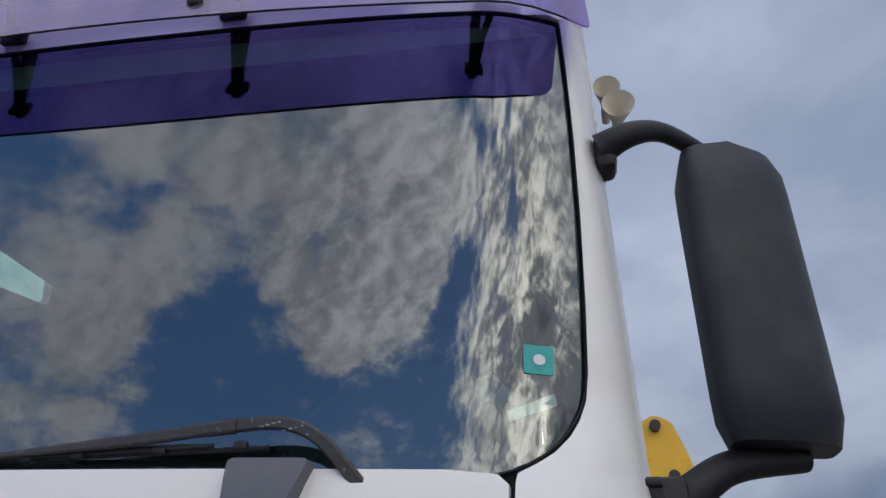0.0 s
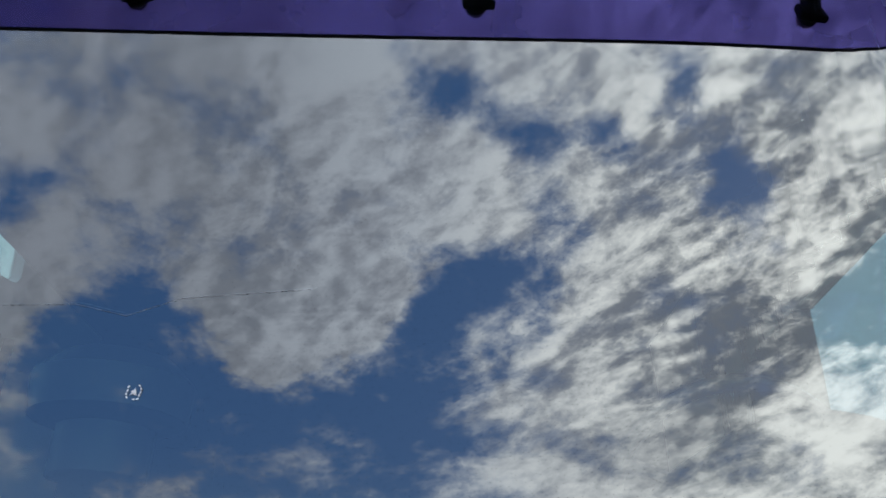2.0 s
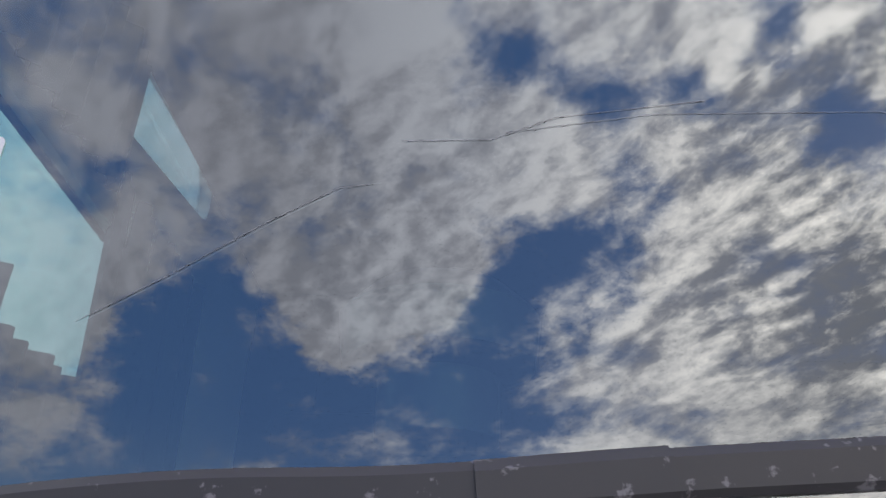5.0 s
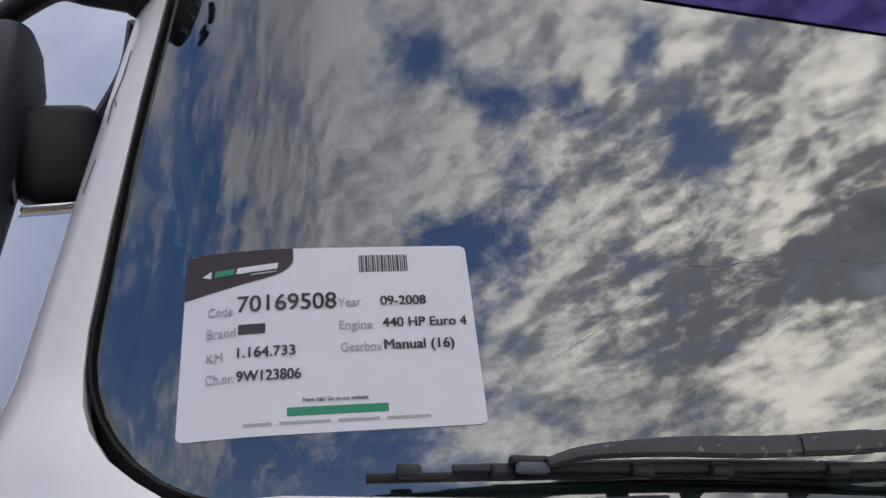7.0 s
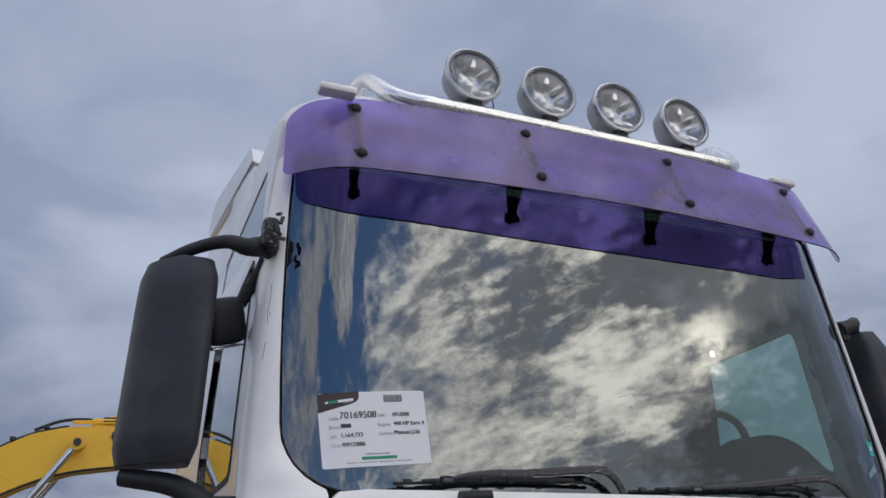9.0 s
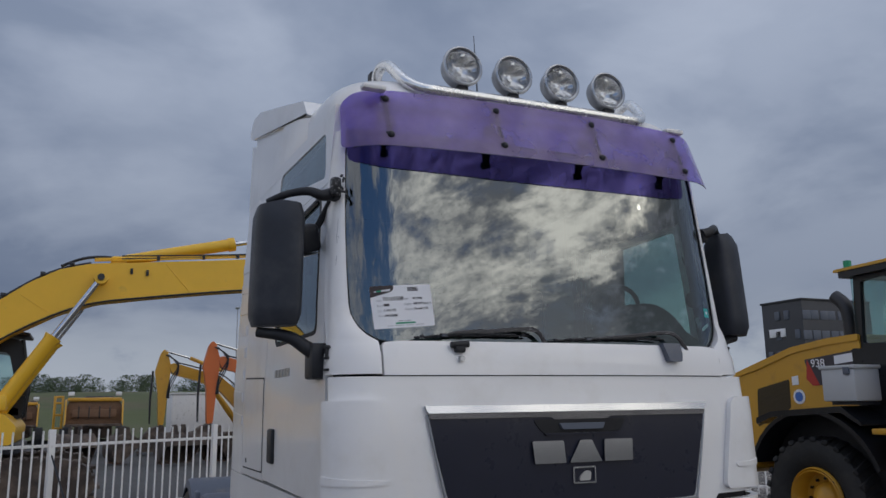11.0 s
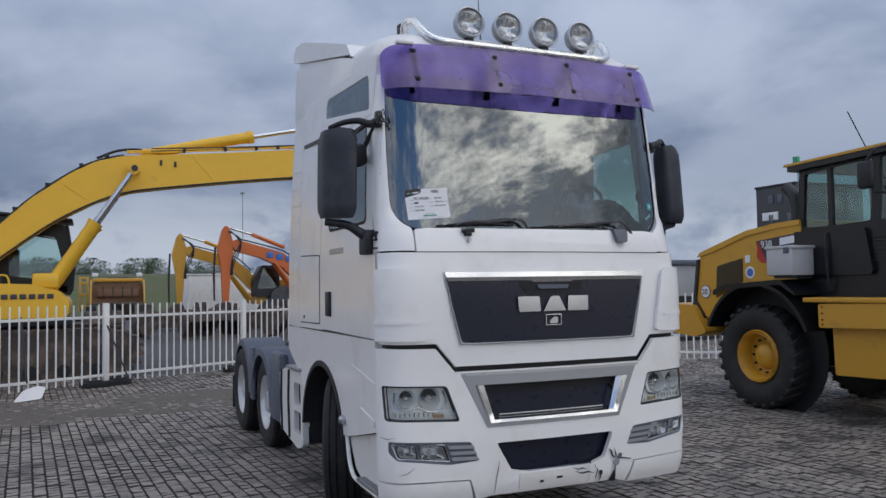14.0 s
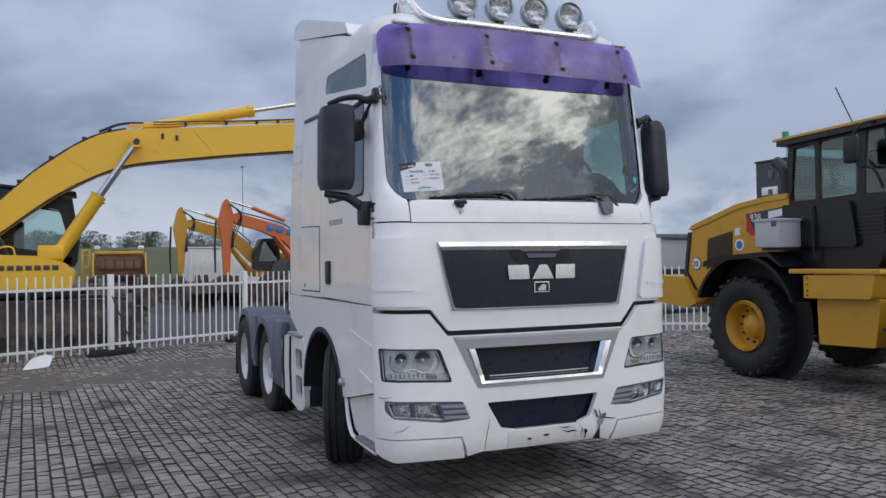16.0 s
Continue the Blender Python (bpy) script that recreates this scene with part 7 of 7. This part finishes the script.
def far_machine(x, y, s, label):
    e = thing("backhoe", x, y, 0, label, "machine", "far machines")
    e.scale = (s, s, s)
    bucket = part("bucket", plate_y([rounded([(-1.1, 1.30), (-1.15, 1.9), (-0.98, 2.30), (0.98, 2.30), (1.15, 1.9), (1.1, 1.30)], 0.08)], 0.0, 0.08), M["rust"], e, "worn rusty bucket")
    part("bucket_rim", box((0, -0.03, 2.38), (2.1, 0.16, 0.16), 0.04), "cat", bucket, "yellow upper bucket edge")
    part("bucket_floor", box((0, -0.35, 1.32), (2.2, 0.75, 0.10), 0.03), M["track"], bucket, "rusty bucket floor")
    part("bucket_lip", box((0, -0.14, 1.80), (1.7, 0.10, 0.32), 0.03), M["rust"], bucket, "rusty worn bucket plate")
    for k in range(4):
        part("rib", box((-0.6 + 0.4 * k, -0.21, 1.85), (0.06, 0.04, 0.5), 0.01), M["track"], bucket)
    for xx in (-1.1, 1.1):
        part("bucket_side", panel([rounded([(-0.7, 1.3), (0.0, 1.3), (0.05, 2.4), (-0.2, 2.3)], 0.05)], lambda u, v, d: Vector((xx - 0.03 + d, u, v)), 0.06), "cat", bucket)
        part("arm", tube([(xx * 0.75, 0.1, 1.5), (xx * 0.75, 1.0, 1.9), (xx * 0.75, 1.8, 1.6)], [0.12, 0.15, 0.12], 8), "cat", e)
        part("ram", tube([(xx * 0.55, 0.15, 2.25), (xx * 0.55, 0.9, 2.45), (xx * 0.55, 1.7, 2.2)], 0.06, 8), "machine_dark", e)
        part("tyre", lathe([(-0.2, 0.3), (-0.22, 0.45), (-0.2, 0.62), (0.2, 0.62), (0.22, 0.45), (0.2, 0.3)], 28), "tyre", e).location = (xx, 0.9, 0.62)
        part("rim", lathe([(-0.12, 0.30), (-0.08, 0.2), (-0.10, 0.0)], 20), "cat", e).location = (xx * 1.08, 0.9, 0.62)
        part("headlight", box((xx * 0.85, 0.6, 2.62), (0.26, 0.12, 0.18), 0.04), "lamp_strip", e)
    part("frame", box((0, 1.6, 1.1), (1.5, 2.0, 0.7), 0.08), M["track"], e)
    part("hood", box((0, 1.5, 1.75), (1.2, 1.4, 0.6), 0.12), "cat", e)
    for xx in (-1.55, -1.25):
        part("guard_post", box((xx, 0.7, 1.75), (0.10, 0.10, 1.5), 0.02), "cat", e)
    for z in (1.2, 1.75, 2.25, 2.5):
        part("guard_rail", box((-1.4, 0.7, z), (0.4, 0.08, 0.09), 0.02), "cat", e)
    c = part("cab", box((0.2, 2.7, 1.9), (1.3, 1.2, 1.3), 0.08), "machine_dark", e)
    part("window", box((0.2, 2.09, 2.1), (1.0, 0.02, 0.7), 0.0), "cab_glass", c)


M["rust"] = pbr("rusty_steel", (0.19, 0.105, 0.06), 0.8, var=0.35, scale=6)
far_machine(-2.0, 32.0, 0.95, "yellow loader with rusty bucket far in the yard")
far_machine(-5.2, 36.0, 0.9, "yellow loader standing far in the yard")
far_machine(-8.5, 38.0, 0.9, "yellow loader standing far in the yard")
cont = thing("container", 5.6, 37.5, -0.1, "white flat container far in the yard", "container")
part("body", box((0, 0, 1.35), (8.6, 2.4, 2.5), 0.03), "fence", cont)
part("roof_edge", box((0, 0, 2.64), (8.7, 2.5, 0.08), 0.02), "fence", cont)
part("base_rail", box((0, -1.2, 0.2), (8.6, 0.08, 0.16), 0.02), "machine_dark", cont)
for x in (-4.2, -1.4, 1.4, 4.2):
    part("post", box((x, -1.215, 1.35), (0.10, 0.05, 2.4), 0.01), "fence", cont)
heap = thing("rubble_heap", 5.6, 31.5, 0, "grey heap of rubble far in the yard", "heap")
bm = bmesh.new()
bmesh.ops.create_icosphere(bm, subdivisions=4, radius=1.0)
for v in bm.verts:
    n_ = noise.fractal(v.co * 2.5, 1.0, 2.0, 5)
    v.co = Vector((v.co.x * 1.8, v.co.y * 1.4, max(0.0, v.co.z) * 1.9)) * (1 + 0.15 * n_)
part("heap_mass", bm, pbr("rubble", (0.10, 0.10, 0.10), 0.9, var=0.4, scale=9, bump=0.6, bscale=12), heap)
heap["kind"] = "stuff"



def ground_bucket(x, y, w, rz, s):
    """A digger bucket lying on the ground: curved shell, two cheeks, teeth and lugs."""
    e = thing("digging_bucket", x, y, 0, "rusty dark digger bucket lying in the yard", "bucket", "buckets in the yard", rz=rz)
    e.scale = (s, s, s)
    outer = [(0.55 * math.cos(radians(a)), 0.58 + 0.56 * math.sin(radians(a))) for a in range(-70, 171, 20)]
    inner = [(0.50 * math.cos(radians(a)), 0.58 + 0.51 * math.sin(radians(a))) for a in range(170, -71, -20)]
    part("shell", panel([outer + inner], lambda u, v, d: Vector((-w / 2 + d, u, v)), w), M["track"], e)
    for xx in (-w / 2 - 0.03, w / 2):
        part("cheek", panel([outer], lambda u, v, d: Vector((xx + d, u, v)), 0.03), M["track"], e)
    for k in range(4):
        part("tooth", box((-w / 2 + w * (k + 0.5) / 4, 0.20, 0.06), (0.08, 0.24, 0.06), 0.015), M["rust"], e)
    for xx in (-0.16, 0.16):
        part("lug", panel([rounded([(-0.3, 1.05), (0.25, 1.05), (0.15, 1.4), (-0.2, 1.4)], 0.08)], lambda u, v, d: Vector((xx + d, u, v)), 0.04), M["track"], e)


for x, y, w, rz, s in ((0.6, 25.5, 1.2, 20, 0.95), (1.9, 26.2, 1.0, -35, 0.9), (3.4, 25.0, 1.3, 60, 1.0), (-1.1, 27.0, 0.9, 110, 0.9), (-2.6, 26.2, 1.2, 15, 0.95), (4.9, 26.5, 1.1, 160, 1.0)):
    ground_bucket(x, y, w, rz, s)

mast = thing("light_mast", 8.0, 60, 0, "thin grey light mast", "lamp post")
part("pole", tube([(0, 0, 0), (0, 0, 9.5)], [0.05, 0.03], 8), "silver", mast)
part("lamp_head", box((0, 0, 9.5), (0.3, 0.6, 0.12), 0.03), "silver", mast)

# dark office building far off
bld = thing("office_building", 97.5, 84, 0, "dark clad office building with square windows", "building")
wall_m = pbr("dark_cladding", (0.035, 0.037, 0.045), 0.5, var=0.1, scale=0.8)
part("wall", box((0, 0, 8), (14, 7.5, 16), 0.1), wall_m, bld)
part("roof_edge", box((0, 0, 16.05), (14.3, 7.8, 0.3), 0.05), "machine_dark", bld)
win = None
random.seed(3)
for r_ in range(5):
    for k in range(8):
        if random.random() < 0.25:
            continue
        if win is None:
            win = part("window", box((0, 0, 0), (1.5, 0.2, 1.3), 0.03), "mudguard", bld)
            o, win = win, win.data
        else:
            o = new("window", win)
            o.parent = bld
        o.location = (-6.2 + 1.7 * k + random.uniform(-0.2, 0.2), -3.75, 2.2 + 2.9 * r_)
win2 = None
for r_ in range(5):
    for k in range(4):
        if random.random() < 0.3:
            continue
        if win2 is None:
            o = part("window", box((0, 0, 0), (0.2, 0.9, 1.3), 0.03), "mudguard", bld)
            win2 = o.data
        else:
            o = new("window", win2)
            o.parent = bld
        o.location = (-7.05, -2.7 + 1.75 * k, 2.4 + 2.9 * r_)
part("sign_bar", box((-7.05, 1.0, 11.5), (0.2, 3.0, 1.2), 0.02), "paper", bld, "plain white sign bar")

# grass field and far woods


def field_z(x, y):
    """The field climbs a low dike behind the yard."""
    t = max(0.0, min(1.0, (y - 52) / 46))
    e = max(0.0, min(1.0, (45 - x) / 30))
    rise = 3.5 * t * t * (3 - 2 * t) + 1.2 * max(0.0, y - 98) / 60
    return 0.15 + rise * e * e * (3 - 2 * e) + 0.25 * noise.noise(Vector((x * 0.04, y * 0.04, 0)))


bm = bmesh.new()
bmesh.ops.create_grid(bm, x_segments=90, y_segments=60, size=1)
for v in bm.verts:
    v.co = Vector((-30 + v.co.x * 170, 130 + v.co.y * 82, 0.0))
    v.co.z = field_z(v.co.x, v.co.y)
field = part("grass_field", bm, pbr("field_grass", (0.085, 0.100, 0.034), 0.9, var=0.35, scale=0.15, bump=0.6, bscale=3, grime=(0.12, 0.095, 0.055), gscale=0.08, gcut=(0.5, 0.7)))
tagged(field, "rough green and brown grass field", "field", kind="structure")


def clump_row(name, n, x0, x1, y0, y1, hmin, hmax, label, seed):
    """A row of bushes and trees, each a heap of small leaf clumps, with uneven tops."""
    rnd = random.Random(seed)
    verts, faces = [], []
    for _ in range(n):
        bx, by, h = rnd.uniform(x0, x1), rnd.uniform(y0, y1), hmin + (hmax - hmin) * rnd.random() ** 1.6
        bz = field_z(bx, by) - 0.1
        for _ in range(420):
            a, rr, zz = rnd.uniform(0, 6.28), rnd.random() ** 0.5, rnd.random()
            w = h * 0.45 * (0.45 + 0.55 * math.sin(math.pi * min(1, zz * 0.85 + 0.15)))
            c = Vector((bx + w * rr * math.cos(a) * 1.5, by + w * rr * math.sin(a), bz + h * zz))
            s = h * rnd.uniform(0.022, 0.042)
            k = len(verts)
            for _ in range(4):
                verts.append(c + Vector((rnd.gauss(0, s), rnd.gauss(0, s), rnd.gauss(0, s * 0.8))))
            faces += [(k, k + 1, k + 2), (k, k + 2, k + 3), (k, k + 1, k + 3), (k + 1, k + 2, k + 3)]
    me = bpy.data.meshes.new(name)
    me.from_pydata([tuple(v) for v in verts], [], faces)
    me.materials.append(M["leaf"])
    return tagged(new(name, me), label, "trees", kind="stuff")


M["leaf"] = pbr("far_foliage", (0.060, 0.088, 0.045), 0.9, var=0.35, scale=0.6, island=0.4)
clump_row("far_woods", 230, -150, 60, 180, 205, 1.2, 4.2, "distant row of dark green trees", 5)
clump_row("far_hedge", 90, -90, 40, 128, 150, 0.5, 1.5, "distant dark green hedge bushes", 6)
clump_row("far_trees", 12, 70, 130, 120, 150, 4, 8, "distant trees behind the loader", 7)

# low sheds behind the right-hand fence
shed = thing("shed", 22, 34, 0, "grey low shed far behind the fence", "shed")
part("wall", box((0, 0, 1.4), (14, 6, 2.8), 0.05), "silver", shed)
part("roof", box((0, 0, 2.9), (14.5, 6.5, 0.3), 0.1), "mudguard", shed)
car = thing("parked_car", 13.5, 15.5, 0, "grey parked car behind the fence", "car")
part("body", plate_y([rounded([(-2.0, 0.3), (2.1, 0.3), (2.1, 0.85), (1.2, 0.98), (0.6, 1.45), (-1.2, 1.48), (-2.0, 1.0)], 0.18)], -0.85, 1.7), "silver", car)
part("window", plate_y([rounded([(-1.2, 1.0), (0.9, 1.0), (0.5, 1.36), (-1.05, 1.38)], 0.06)], -0.87, 0.02), "dark", car)
for xx in (-1.25, 1.3):
    part("wheel", lathe([(-0.1, 0.15), (-0.1, 0.32), (0.1, 0.32), (0.1, 0.15)], 18, "y"), "rubber", car).location = (xx, -0.8, 0.32)

# ---- block paving ----
PAVER = pbr("paving_block", (0.262, 0.228, 0.198), 0.55, var=0.35, scale=22, bump=0.7, bscale=60, island=0.55, grime=(0.062, 0.056, 0.054), gscale=1.5, gcut=(0.50, 0.64))
PW, PL, PH = 0.109, 0.122, 0.08
TURN = radians(4.0)
rnd = random.Random(11)
blk = bmesh.new()
add_box(blk, (0, 0, -PH / 2), (PW - 0.008, PL - 0.008, PH), 0.0)
top = [f for f in blk.faces if f.normal.z > 0.9]
bmesh.ops.inset_region(blk, faces=top, thickness=0.008, depth=0.012)
bmesh.ops.delete(blk, geom=[f for f in blk.faces if f.normal.z < -0.9], context="FACES")
stone = bpy.data.meshes.new("paving_block")
blk.to_mesh(stone)
sv = np.array([v.co[:] for v in stone.vertices])
sf_ = [tuple(p.vertices) for p in stone.polygons]
blk.free()
stone.materials.append(PAVER)
JOINT = pbr("joint_dirt", (0.060, 0.053, 0.046), 0.9, var=0.4, scale=6)
stone.materials.append(JOINT)
side_ix = [i for i, f in enumerate(stone.polygons) if f.normal.z < 0.95]
for i in side_ix:
    stone.polygons[i].material_index = 1
big_v, big_f, near = [], [], []
for i in range(-85, 150):
    v_ = -8.4 + rnd.random() * PL
    while v_ < 13.2:
        ln = PL * rnd.uniform(0.70, 1.30)
        u_, v_ = i * PW, v_ + ln
        x, y = u_ * math.cos(TURN) - (v_ - ln / 2) * math.sin(TURN), u_ * math.sin(TURN) + (v_ - ln / 2) * math.cos(TURN)
        dz, tx, ty, rz = rnd.gauss(0, 0.003), rnd.gauss(0, 0.035), rnd.gauss(0, 0.035), TURN + rnd.gauss(0, 0.03)
        dz += 0.012 * noise.noise(Vector((x * 0.5, y * 0.5, 0)))
        if -2.55 < x < -0.75 and 0.6 < y < 3.2 and len(near) < 298:
            near.append((x, y, dz, tx, ty, rz, ln / PL))
            continue
        c, s_ = math.cos(rz), math.sin(rz)
        q = sv.copy()
        q[:, 1] *= ln / PL
        px_, py_ = q[:, 0] * c - q[:, 1] * s_, q[:, 0] * s_ + q[:, 1] * c
        q[:, 0], q[:, 1] = px_ + x, py_ + y
        q[:, 2] += dz + tx * px_ + ty * py_
        k = len(big_v)
        big_v.extend(map(tuple, q))
        big_f.extend(tuple(a + k for a in f) for f in sf_)
me = bpy.data.meshes.new("paving")
me.from_pydata(big_v, [], big_f)
me.materials.append(PAVER)
me.materials.append(JOINT)
per = len(sf_)
mi = np.zeros(len(big_f), dtype=np.int32)
for i in side_ix:
    mi[i::per] = 1
me.polygons.foreach_set("material_index", mi)
paving = tagged(new("paving", me), "grey concrete block paving of the yard", "paving", kind="stuff")
floor_set = tagged(new("pavement"), "grey concrete block pavement in running bond", "pavement", kind="structure")
for x, y, dz, tx, ty, rz, ln in near:
    o = new("paving_block", stone)
    o.parent = floor_set
    o.matrix_basis = pose(x, y, dz, math.degrees(ty), -math.degrees(tx), math.degrees(rz)) @ Matrix.Diagonal((1, ln, 1, 1))

# worn dark strip along the fence
bm = panel([[(-9, 6.9), (-6.5, 7.0), (-4.1, 7.05), (-3.2, 7.1), (-2.6, 7.22), (-1.9, 7.27), (-1.1, 7.27), (3.0, 7.2), (3.0, 9.6), (-0.7, 9.8), (-2.6, 9.8), (-4.3, 9.75), (-6.5, 9.7), (-9, 9.8)]], lambda u, v, d: Vector((u + 0.1 * noise.noise(Vector((u, v, 0))), v + 0.16 * noise.noise(Vector((u * 2, v * 2, 5))), 0.0150 + 0.005 * noise.noise(Vector((u * 0.9, v * 0.9, 2))) - d)), 0.02, steps(-9, 3, 0.25), steps(6.9, 9.9, 0.25))
strip = part("dirt_strip", bm, pbr("packed_dirt", (0.115, 0.098, 0.08), 0.85, var=0.3, scale=1.2, bump=0.4, bscale=40))
tagged(strip, "strip of dark packed dirt over the paving", "dirt", kind="structure")
